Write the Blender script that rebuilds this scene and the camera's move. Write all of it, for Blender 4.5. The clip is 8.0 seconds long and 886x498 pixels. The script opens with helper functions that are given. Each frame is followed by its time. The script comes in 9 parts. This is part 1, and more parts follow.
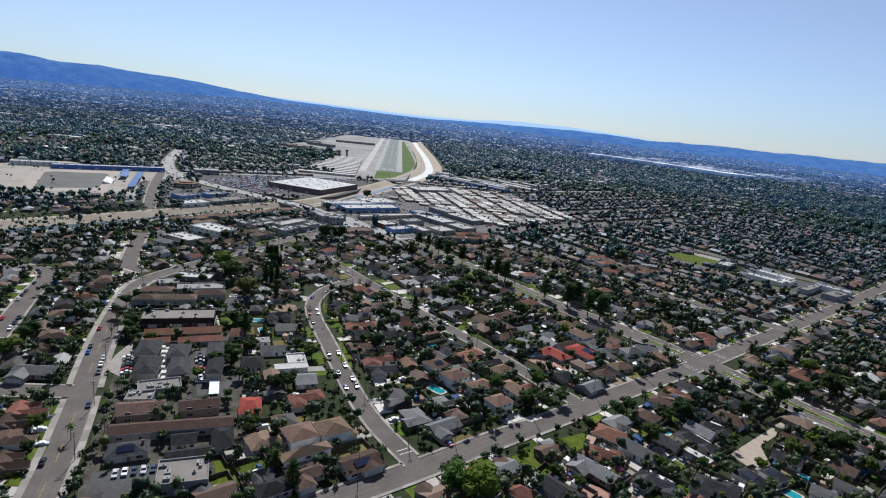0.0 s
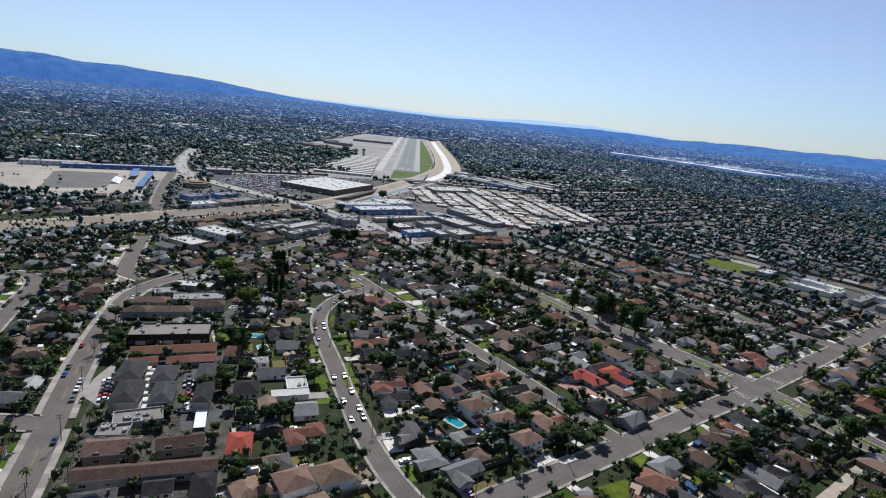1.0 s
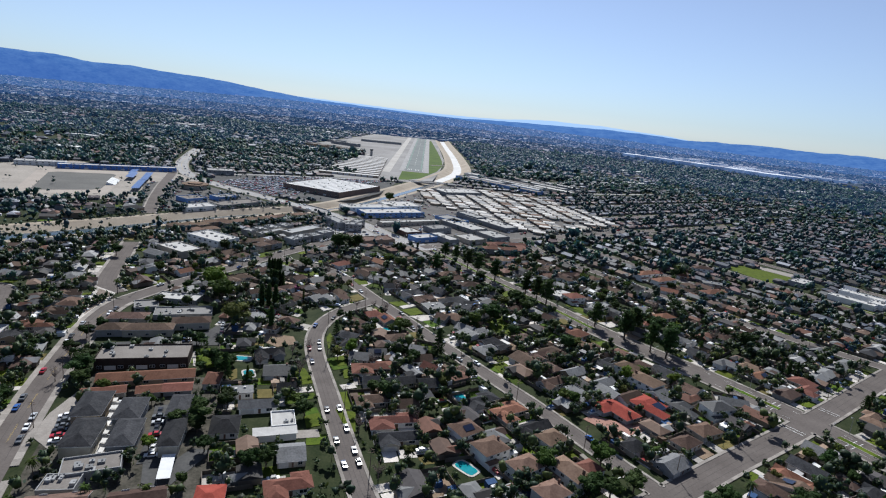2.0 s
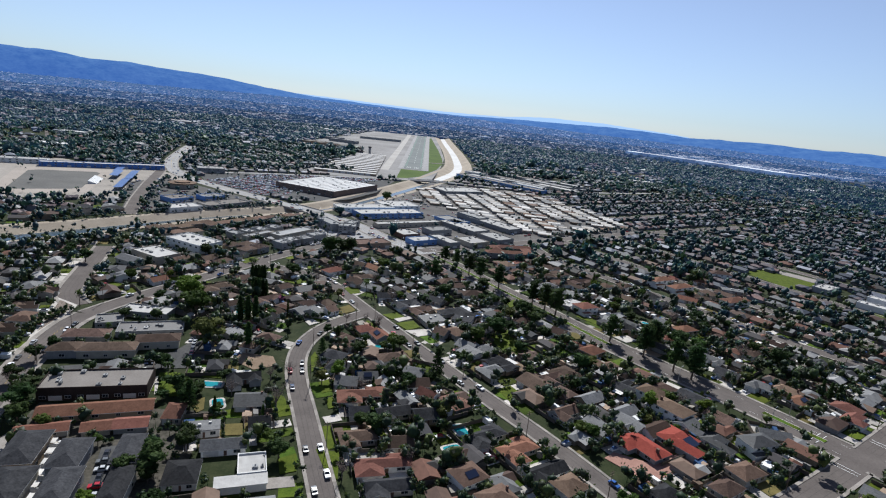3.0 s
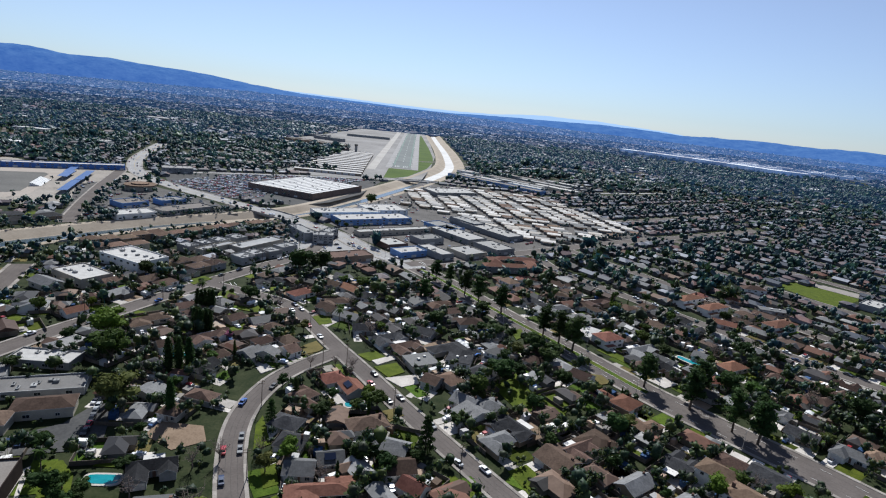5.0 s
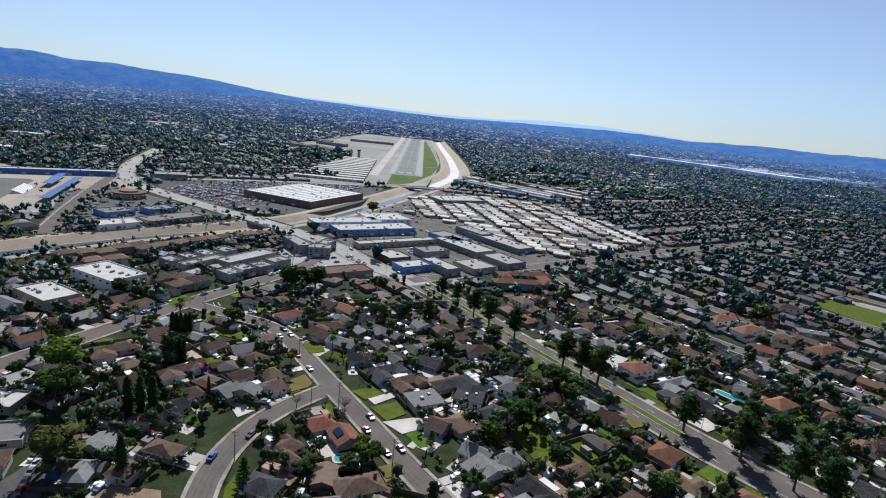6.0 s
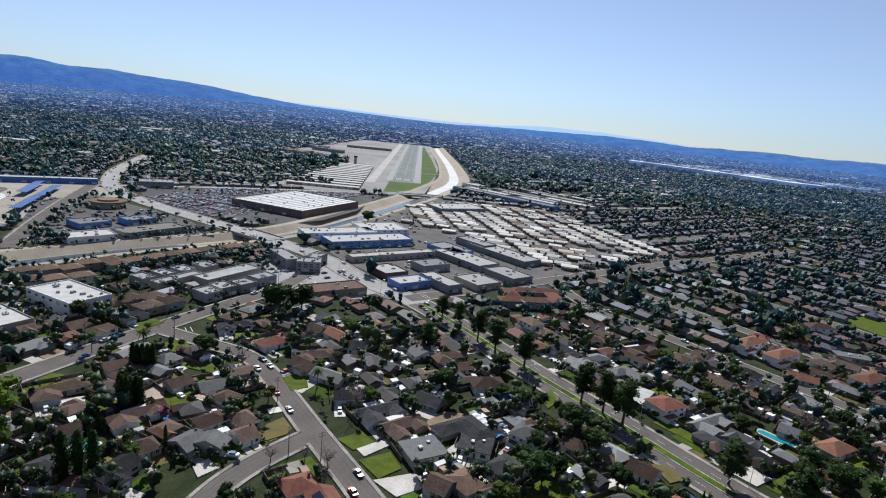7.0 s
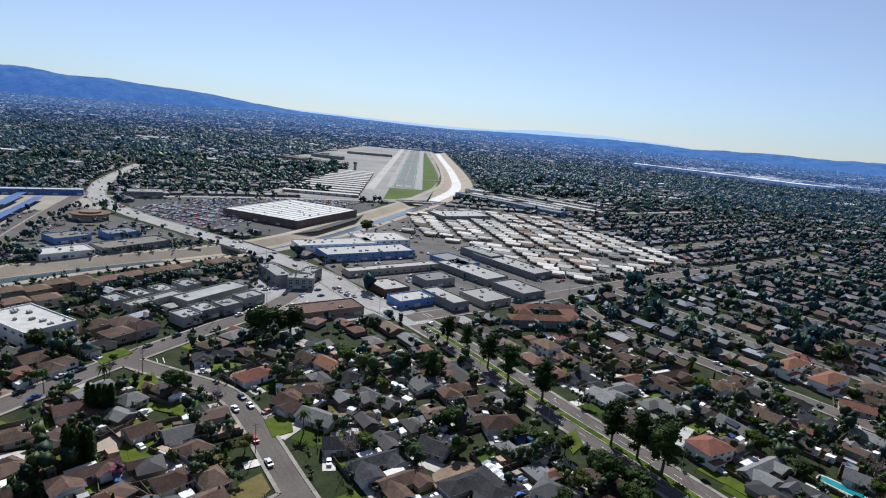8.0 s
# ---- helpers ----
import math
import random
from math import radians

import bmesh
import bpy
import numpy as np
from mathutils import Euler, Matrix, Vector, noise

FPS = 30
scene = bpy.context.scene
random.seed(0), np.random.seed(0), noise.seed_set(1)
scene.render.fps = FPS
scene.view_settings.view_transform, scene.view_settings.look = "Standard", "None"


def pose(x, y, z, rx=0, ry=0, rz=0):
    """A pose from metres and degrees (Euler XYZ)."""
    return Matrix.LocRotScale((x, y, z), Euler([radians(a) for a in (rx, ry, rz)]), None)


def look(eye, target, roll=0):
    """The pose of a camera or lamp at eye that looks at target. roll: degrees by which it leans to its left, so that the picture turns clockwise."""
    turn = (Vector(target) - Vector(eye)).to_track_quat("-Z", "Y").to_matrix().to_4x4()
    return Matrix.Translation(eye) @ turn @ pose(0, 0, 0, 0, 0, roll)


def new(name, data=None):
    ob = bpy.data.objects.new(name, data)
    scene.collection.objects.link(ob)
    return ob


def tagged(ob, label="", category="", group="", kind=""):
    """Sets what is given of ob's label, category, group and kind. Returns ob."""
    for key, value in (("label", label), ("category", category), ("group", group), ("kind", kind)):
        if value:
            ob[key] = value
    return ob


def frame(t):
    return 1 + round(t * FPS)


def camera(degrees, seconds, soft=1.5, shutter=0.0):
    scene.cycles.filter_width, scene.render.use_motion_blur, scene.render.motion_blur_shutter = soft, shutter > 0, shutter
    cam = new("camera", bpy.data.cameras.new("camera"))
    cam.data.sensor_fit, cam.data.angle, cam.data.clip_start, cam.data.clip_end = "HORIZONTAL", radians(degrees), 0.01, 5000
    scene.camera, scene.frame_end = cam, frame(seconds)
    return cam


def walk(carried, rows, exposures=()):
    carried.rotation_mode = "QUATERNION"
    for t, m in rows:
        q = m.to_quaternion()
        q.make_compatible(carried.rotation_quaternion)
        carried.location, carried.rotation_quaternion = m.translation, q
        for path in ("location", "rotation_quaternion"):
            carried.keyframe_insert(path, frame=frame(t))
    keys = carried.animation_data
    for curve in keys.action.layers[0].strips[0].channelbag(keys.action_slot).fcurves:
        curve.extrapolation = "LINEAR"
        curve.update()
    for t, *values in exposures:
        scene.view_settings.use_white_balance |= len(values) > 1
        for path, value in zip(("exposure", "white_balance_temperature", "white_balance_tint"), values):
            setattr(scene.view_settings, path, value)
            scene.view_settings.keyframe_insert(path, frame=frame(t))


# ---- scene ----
cam = camera(75.8, 8.0, soft=1.15)
PATH = [
    (0, (0.121, 2.316, 137.75), (0.167, 4.261, 137.289), 6.1),
    (0.5, (-0.172, 20.929, 136.19), (-0.156, 22.874, 135.726), 6.1),
    (1, (-0.546, 39.272, 134.838), (-0.562, 41.216, 134.368), 6.0),
    (1.5, (-1.207, 58.212, 133.503), (-1.253, 60.155, 133.033), 5.9),
    (3, (-2.631, 113.892, 128.685), (-2.68, 115.833, 128.206), 6.0),
    (3.5, (-3.13, 132.646, 127.191), (-3.153, 134.587, 126.707), 6.0),
    (4, (-3.967, 151.565, 125.158), (-3.968, 153.505, 124.671), 6.0),
    (4.5, (-4.661, 169.818, 123.639), (-4.667, 171.758, 123.153), 6.0),
    (6, (-7.993, 225.559, 119.799), (-8.027, 227.504, 119.334), 6.0),
    (6.5, (-9.273, 243.598, 118.591), (-9.302, 245.545, 118.135), 6.0),
    (7, (-10.361, 261.761, 117.031), (-10.392, 263.711, 116.587), 5.9),
    (7.5, (-11.446, 279.513, 115.656), (-11.483, 281.467, 115.229), 5.5),
    (8, (-12.582, 296.414, 114.551), (-12.623, 298.368, 114.124), 5.2),
]
walk(cam, [(t, look(eye, target, roll)) for t, eye, target, roll in PATH], [(0, 0.6, 5850, 8), (8, 0.6, 5850, 8)])

# ---- light: clear sky, sun ahead of the aircraft, a little to the left ----
SUN_UP, SUN_AZ = 42.0, -7.0                      # degrees above the horizon; azimuth from +y, to the right positive
world = bpy.data.worlds.new("sky")
world.use_nodes = True
scene.world = world
wn = world.node_tree.nodes
sky = wn.new("ShaderNodeTexSky")
sky.sky_type = "NISHITA"
sky.sun_disc = False
sky.sun_elevation = radians(SUN_UP)
sky.sun_rotation = radians(SUN_AZ)
sky.altitude = 300
sky.air_density, sky.dust_density, sky.ozone_density = 1.0, 0.05, 2.5
wn["Background"].inputs["Strength"].default_value = 0.05
tint = wn.new("ShaderNodeMix")
tint.data_type, tint.blend_type = "RGBA", "MULTIPLY"
tint.inputs["Factor"].default_value, tint.inputs["B"].default_value = 1.0, (0.8, 0.95, 1.24, 1)
world.node_tree.links.new(sky.outputs[0], tint.inputs["A"])
pale = wn.new("ShaderNodeHueSaturation")
pale.inputs["Saturation"].default_value = 0.66
world.node_tree.links.new(tint.outputs["Result"], pale.inputs["Color"])
world.node_tree.links.new(pale.outputs["Color"], wn["Background"].inputs["Color"])
sun = new("sun", bpy.data.lights.new("sun", "SUN"))
sun.data.energy, sun.data.angle, sun.data.color = 5.0, radians(0.53), (1.0, 0.94, 0.86)
sx, sy, sz = math.sin(radians(SUN_AZ)), math.cos(radians(SUN_AZ)), math.tan(radians(SUN_UP))
sun.matrix_world = look((0, 0, 600), (-sx, -sy, 600 - sz))


# ---- materials ----
def material(name, dark, light, scale=0.5, fine=6.0, rough=0.9, bump=0.15, vary=0.0, island=False, metal=0.0, spec=0.06, hue=0.0, patch=0.5):
    """Two colours mixed by a coarse and a fine noise in world metres, with a fine bump; vary: brightness spread from object to object."""
    m = bpy.data.materials.new(name)
    m.use_nodes = True
    n, l = m.node_tree.nodes, m.node_tree.links
    b = n["Principled BSDF"]
    geo = n.new("ShaderNodeNewGeometry")
    big, small = n.new("ShaderNodeTexNoise"), n.new("ShaderNodeTexNoise")
    big.inputs["Scale"].default_value, big.inputs["Detail"].default_value = scale, 4.0
    small.inputs["Scale"].default_value, small.inputs["Detail"].default_value = fine, 3.0
    l.new(geo.outputs["Position"], big.inputs["Vector"])
    l.new(geo.outputs["Position"], small.inputs["Vector"])
    add = n.new("ShaderNodeMath")
    add.operation = "MULTIPLY_ADD"
    add.inputs[1].default_value = patch
    l.new(big.outputs["Fac"], add.inputs[0])
    half = n.new("ShaderNodeMath")
    half.operation = "MULTIPLY"
    half.inputs[1].default_value = 1.0 - patch
    l.new(small.outputs["Fac"], half.inputs[0])
    l.new(half.outputs[0], add.inputs[2])
    ramp = n.new("ShaderNodeMapRange")
    ramp.inputs["From Min"].default_value, ramp.inputs["From Max"].default_value = 0.33, 0.67
    l.new(add.outputs[0], ramp.inputs["Value"])
    mix = n.new("ShaderNodeMix")
    mix.data_type = "RGBA"
    mix.inputs["A"].default_value, mix.inputs["B"].default_value = (*dark, 1), (*light, 1)
    l.new(ramp.outputs["Result"], mix.inputs["Factor"])
    out = mix.outputs["Result"]
    if vary or hue:
        if island:
            rnd = geo.outputs["Random Per Island"]
        else:
            info = n.new("ShaderNodeObjectInfo")
            rnd = info.outputs["Random"]
        hsv = n.new("ShaderNodeHueSaturation")
        mr = n.new("ShaderNodeMapRange")
        mr.inputs["To Min"].default_value, mr.inputs["To Max"].default_value = 1.0 - vary, 1.0 + vary
        l.new(rnd, mr.inputs["Value"])
        l.new(mr.outputs["Result"], hsv.inputs["Value"])
        if hue:
            mul = n.new("ShaderNodeMath")
            mul.operation = "MULTIPLY"
            mul.inputs[1].default_value = 7.31
            fr = n.new("ShaderNodeMath")
            fr.operation = "FRACT"
            mh = n.new("ShaderNodeMapRange")
            mh.inputs["To Min"].default_value, mh.inputs["To Max"].default_value = 0.5 - hue, 0.5 + hue
            l.new(rnd, mul.inputs[0])
            l.new(mul.outputs[0], fr.inputs[0])
            l.new(fr.outputs[0], mh.inputs["Value"])
            l.new(mh.outputs["Result"], hsv.inputs["Hue"])
        l.new(out, hsv.inputs["Color"])
        out = hsv.outputs["Color"]
    l.new(out, b.inputs["Base Color"])
    b.inputs["Roughness"].default_value, b.inputs["Metallic"].default_value = rough, metal
    b.inputs["Specular IOR Level"].default_value = spec
    if bump:
        bm_ = n.new("ShaderNodeBump")
        bm_.inputs["Strength"].default_value, bm_.inputs["Distance"].default_value = bump, 0.08
        l.new(small.outputs["Fac"], bm_.inputs["Height"])
        l.new(bm_.outputs["Normal"], b.inputs["Normal"])
    return m


def palette(name, colours, rough=0.85, spread=0.15, fine=3.0, spec=0.05):
    """Random colour of a palette for each island of a joined mesh, with fine noise on top."""
    m = bpy.data.materials.new(name)
    m.use_nodes = True
    n, l = m.node_tree.nodes, m.node_tree.links
    b = n["Principled BSDF"]
    geo, ramp, small = n.new("ShaderNodeNewGeometry"), n.new("ShaderNodeValToRGB"), n.new("ShaderNodeTexNoise")
    ramp.color_ramp.interpolation = "CONSTANT"
    el = ramp.color_ramp.elements
    while len(el) < len(colours):
        el.new(0.5)
    for i, c in enumerate(colours):
        el[i].position = i / len(colours)
        el[i].color = (*c, 1)
    l.new(geo.outputs["Random Per Island"], ramp.inputs[0])
    small.inputs["Scale"].default_value, small.inputs["Detail"].default_value = fine, 4
    l.new(geo.outputs["Position"], small.inputs["Vector"])
    mr = n.new("ShaderNodeMapRange")
    mr.inputs["From Min"].default_value, mr.inputs["From Max"].default_value = 0.3, 0.7
    mr.inputs["To Min"].default_value, mr.inputs["To Max"].default_value = 1 - spread, 1 + spread
    l.new(small.outputs["Fac"], mr.inputs["Value"])
    hsv = n.new("ShaderNodeHueSaturation")
    l.new(ramp.outputs["Color"], hsv.inputs["Color"])
    l.new(mr.outputs["Result"], hsv.inputs["Value"])
    l.new(hsv.outputs["Color"], b.inputs["Base Color"])
    b.inputs["Roughness"].default_value = rough
    b.inputs["Specular IOR Level"].default_value = spec
    return m


def glossy(name, colour, rough, metal=0.0):
    m = bpy.data.materials.new(name)
    m.use_nodes = True
    b = m.node_tree.nodes["Principled BSDF"]
    b.inputs["Base Color"].default_value = (*colour, 1)
    b.inputs["Roughness"].default_value, b.inputs["Metallic"].default_value = rough, metal
    return m


ROOF = {
    "b": material("brown_shingle", (0.054, 0.036, 0.028), (0.105, 0.071, 0.055), 0.35, 1.4, vary=0.4, hue=0.012, bump=0.3),
    "r": material("red_brown_tile", (0.092, 0.042, 0.031), (0.158, 0.076, 0.056), 0.4, 1.4, vary=0.2, hue=0.01, bump=0.35),
    "o": material("terracotta_tile", (0.105, 0.048, 0.033), (0.18, 0.086, 0.06), 0.4, 1.4, vary=0.3, hue=0.012, bump=0.35),
    "O": material("bright_orange_tile", (0.17, 0.036, 0.027), (0.25, 0.058, 0.042), 0.4, 1.4, vary=0.08, bump=0.35),
    "g": material("charcoal_shingle", (0.017, 0.0175, 0.0195), (0.045, 0.045, 0.048), 0.35, 1.4, vary=0.45, bump=0.3),
    "l": material("pale_grey_shingle", (0.06, 0.06, 0.061), (0.115, 0.115, 0.116), 0.35, 1.4, rough=0.7, spec=0.2, vary=0.55, hue=0.01, bump=0.3),
    "t": material("tan_tile", (0.1, 0.064, 0.046), (0.172, 0.118, 0.086), 0.4, 1.4, vary=0.3, hue=0.01, bump=0.35),
    "W": material("bright_white_roof", (0.416, 0.408, 0.392), (0.608, 0.6, 0.584), 0.3, 3.0, bump=0.1),
    "w": material("white_coated_roof", (0.28, 0.27, 0.256), (0.42, 0.41, 0.39), 0.3, 3.0, vary=0.1, bump=0.1),
    "p": material("pale_coated_roof", (0.132, 0.118, 0.106), (0.192, 0.175, 0.158), 0.15, 1.5, vary=0.1, bump=0.15),
    "q": material("pale_grey_membrane", (0.2, 0.2, 0.198), (0.31, 0.31, 0.305), 0.12, 1.5, vary=0.15, bump=0.1),
    "f": material("grey_felt_roof", (0.078, 0.074, 0.07), (0.134, 0.127, 0.12), 0.15, 1.5, rough=0.6, spec=0.2, vary=0.2, bump=0.15),
}
STUCCO = [material("cream_stucco", (0.295, 0.268, 0.217), (0.408, 0.372, 0.309), 0.4, 5.0, vary=0.18, hue=0.01),
          material("grey_stucco", (0.185, 0.185, 0.185), (0.281, 0.281, 0.275), 0.4, 5.0, vary=0.2, hue=0.02),
          material("white_stucco", (0.55, 0.54, 0.515), (0.7, 0.69, 0.66), 0.4, 5.0, vary=0.1),
          material("tan_stucco", (0.203, 0.152, 0.107), (0.281, 0.219, 0.158), 0.4, 5.0, vary=0.15, hue=0.01)]
UNIT = material("grey_plant_metal", (0.15, 0.15, 0.15), (0.27, 0.27, 0.266), 0.5, 4.0, vary=0.3, rough=0.6)
BLUE_WALL = material("blue_painted_wall", (0.1, 0.19, 0.38), (0.17, 0.27, 0.48), 0.3, 4.0, vary=0.1)
STRONG_BLUE = material("bright_blue_wall", (0.05, 0.12, 0.34), (0.09, 0.18, 0.45), 0.3, 4.0)
STORE_WALL = material("brown_store_wall", (0.11, 0.082, 0.072), (0.175, 0.135, 0.118), 0.2, 3.0)
BROWN_WALL = material("brown_brick_wall", (0.105, 0.0638, 0.0488), (0.165, 0.105, 0.0825), 0.3, 4.0)
WHITE_PAINT = material("white_paint", (0.495, 0.495, 0.488), (0.6, 0.6, 0.593), 0.5, 8.0, rough=0.6)
TRIM = material("pale_trim", (0.44, 0.42, 0.395), (0.6, 0.58, 0.545), 0.5, 8.0, rough=0.7, vary=0.15)
GLASS = glossy("window_glass", (0.02, 0.025, 0.03), 0.08)
ASPHALT = material("asphalt", (0.08, 0.069, 0.063), (0.124, 0.108, 0.098), 0.09, 1.2, bump=0.1, patch=0.6)
ASPHALT_LOT = material("parking_asphalt", (0.042, 0.042, 0.0431), (0.084, 0.0832, 0.0808), 0.06, 0.9, bump=0.1, patch=0.6)
PALE_ROAD = material("worn_pale_pavement", (0.212, 0.206, 0.2), (0.3, 0.292, 0.284), 0.05, 0.8, bump=0.1, patch=0.6)
CONCRETE = material("pale_concrete", (0.28, 0.258, 0.232), (0.49, 0.455, 0.412), 0.15, 2.0, bump=0.1, vary=0.3, island=True)
SIDEWALK = material("sidewalk_concrete", (0.175, 0.158, 0.14), (0.275, 0.25, 0.224), 0.2, 2.0, bump=0.1, vary=0.2, island=True)
WORN_YARD = material("worn_yard", (0.022, 0.022, 0.016), (0.095, 0.085, 0.07), 0.18, 1.0, bump=0.2, patch=0.6)
PALE_COURT = material("tan_court_paving", (0.24, 0.195, 0.155), (0.34, 0.285, 0.23), 0.3, 2.0, bump=0.1)
STONES = material("rough_stone_paving", (0.07, 0.055, 0.045), (0.24, 0.2, 0.165), 0.5, 1.6, bump=0.6, patch=0.3)
PINK_PAVING = material("pink_paving", (0.22, 0.12, 0.095), (0.32, 0.19, 0.15), 0.2, 2.0, bump=0.1)
CHANNEL = material("channel_concrete", (0.229, 0.191, 0.147), (0.332, 0.287, 0.229), 0.05, 0.6, bump=0.12, patch=0.65)
WHITE_LINE = material("white_road_paint", (0.55, 0.55, 0.53), (0.78, 0.78, 0.76), 1.5, 8.0, rough=0.7)
YELLOW_LINE = material("yellow_road_paint", (0.3, 0.21, 0.06), (0.45, 0.32, 0.1), 1.5, 8.0, rough=0.7)
LAWN = material("lawn", (0.026, 0.046, 0.004), (0.078, 0.106, 0.012), 0.25, 2.5, vary=0.4, hue=0.025, island=True, bump=0.4)
DRY_LAWN = material("dry_lawn", (0.07, 0.06, 0.021), (0.14, 0.113, 0.042), 0.2, 2.0, vary=0.2, island=True, bump=0.4)
DIRT = material("bare_dirt", (0.126, 0.0892, 0.0604), (0.22, 0.163, 0.115), 0.15, 1.5, vary=0.15, island=True, bump=0.3)
FENCE = material("block_wall", (0.07, 0.058, 0.047), (0.135, 0.116, 0.098), 0.2, 3.0, vary=0.35, island=True)
WATER = glossy("shallow_water", (0.03, 0.055, 0.075), 0.18)
POOL = material("pool_water", (0.008, 0.15, 0.18), (0.02, 0.24, 0.26), 0.5, 3.0, rough=0.08, bump=0.05, spec=0.4)
BARK = material("bark", (0.06, 0.045, 0.035), (0.14, 0.11, 0.085), 1.0, 8.0, bump=0.5)
BARE = material("bare_twigs", (0.09, 0.07, 0.06), (0.19, 0.15, 0.13), 1.0, 8.0)
POLE = material("weathered_pole_wood", (0.1, 0.075, 0.055), (0.19, 0.15, 0.115), 1.0, 8.0)
STEEL = glossy("galvanised_steel", (0.42, 0.43, 0.44), 0.45, 0.8)
RUBBER = glossy("tyre_rubber", (0.02, 0.02, 0.02), 0.8)
SOLAR = glossy("solar_panel", (0.008, 0.012, 0.03), 0.2)
CANOPY = material("blue_solar_glass", (0.02, 0.055, 0.17), (0.035, 0.085, 0.24), 0.3, 2.0, rough=0.3, spec=0.5, bump=0)
BLUE_TARP = material("blue_canopy", (0.02, 0.09, 0.32), (0.05, 0.18, 0.5), 0.6, 4.0, rough=0.5)
def leafy(m, through_light=0.4):
    """Lets light through the leaves."""
    n, l = m.node_tree.nodes, m.node_tree.links
    b, out = n["Principled BSDF"], n["Material Output"]
    tr, mx = n.new("ShaderNodeBsdfTranslucent"), n.new("ShaderNodeMixShader")
    l.new(b.inputs["Base Color"].links[0].from_socket, tr.inputs["Color"])
    mx.inputs[0].default_value = through_light
    l.new(b.outputs[0], mx.inputs[1])
    l.new(tr.outputs[0], mx.inputs[2])
    l.new(mx.outputs[0], out.inputs["Surface"])
    return m


LEAF = {
    "dark": leafy(material("dark_leaves", (0.015, 0.031, 0.009), (0.05, 0.08, 0.023), 0.5, 3.0, vary=0.3, hue=0.02, bump=0, rough=0.7)),
    "mid": leafy(material("green_leaves", (0.03, 0.056, 0.0105), (0.08, 0.118, 0.026), 0.5, 3.0, vary=0.3, hue=0.025, bump=0, rough=0.7)),
    "bright": leafy(material("bright_leaves", (0.05, 0.088, 0.0105), (0.13, 0.175, 0.026), 0.5, 3.0, vary=0.15, hue=0.015, bump=0, rough=0.7)),
    "olive": leafy(material("olive_leaves", (0.05, 0.062, 0.016), (0.115, 0.12, 0.034), 0.5, 3.0, vary=0.2, hue=0.02, bump=0, rough=0.7)),
    "pink": leafy(material("pink_blossom", (0.25, 0.08, 0.14), (0.42, 0.18, 0.26), 0.5, 3.0, bump=0, rough=0.7)),
}
FAR_LEAF = leafy(palette("wooded_mix", [(0.017, 0.036, 0.016), (0.028, 0.053, 0.022), (0.02, 0.043, 0.022), (0.05, 0.077, 0.021), (0.04, 0.048, 0.025), (0.072, 0.094, 0.022), (0.016, 0.032, 0.011)], 0.6, 0.3, 0.6, spec=0.25), 0.35)
FAR_ROOF = palette("roof_mix", [(0.06, 0.038, 0.03), (0.03, 0.03, 0.033), (0.12, 0.12, 0.12), (0.085, 0.055, 0.042), (0.14, 0.095, 0.07), (0.045, 0.042, 0.04), (0.12, 0.06, 0.042), (0.15, 0.15, 0.15), (0.055, 0.05, 0.05), (0.24, 0.235, 0.23)], 0.75, 0.15, 0.5, spec=0.1)
PALE_ROOF = palette("mobile_home_roof_mix", [(0.495, 0.488, 0.473), (0.42, 0.413, 0.398), (0.555, 0.547, 0.532), (0.315, 0.307, 0.292), (0.51, 0.495, 0.465), (0.225, 0.217, 0.21)], 0.5, 0.12, 0.6)
FAR_WALL = palette("wall_mix", [(0.16, 0.147, 0.128), (0.134, 0.115, 0.09), (0.2, 0.194, 0.184), (0.115, 0.109, 0.102), (0.16, 0.134, 0.106)], 0.9, 0.1, 0.5)
CAR_MIX = palette("car_paint_mix", [(0.62, 0.62, 0.62), (0.7, 0.7, 0.7), (0.32, 0.05, 0.05), (0.5, 0.5, 0.5), (0.03, 0.03, 0.035), (0.3, 0.31, 0.32), (0.6, 0.6, 0.6), (0.08, 0.09, 0.1), (0.25, 0.03, 0.03), (0.05, 0.1, 0.22), (0.75, 0.75, 0.74), (0.14, 0.13, 0.12)], 0.25, 0.03, spec=0.5)
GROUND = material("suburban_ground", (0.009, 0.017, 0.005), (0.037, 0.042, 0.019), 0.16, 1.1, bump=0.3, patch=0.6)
ROAD_SEAM = material("tar_seam", (0.05, 0.046, 0.044), (0.085, 0.078, 0.073), 0.3, 2.0)
DARK_BRICK = material("dark_brown_wall", (0.02, 0.015, 0.013), (0.045, 0.034, 0.03), 0.3, 4.0)
RUNWAY = material("runway_asphalt", (0.115, 0.125, 0.122), (0.16, 0.172, 0.166), 0.02, 0.25, bump=0.05, patch=0.6)
APRON = material("apron_pavement", (0.14, 0.133, 0.127), (0.26, 0.25, 0.24), 0.008, 0.12, bump=0.05, patch=0.65)

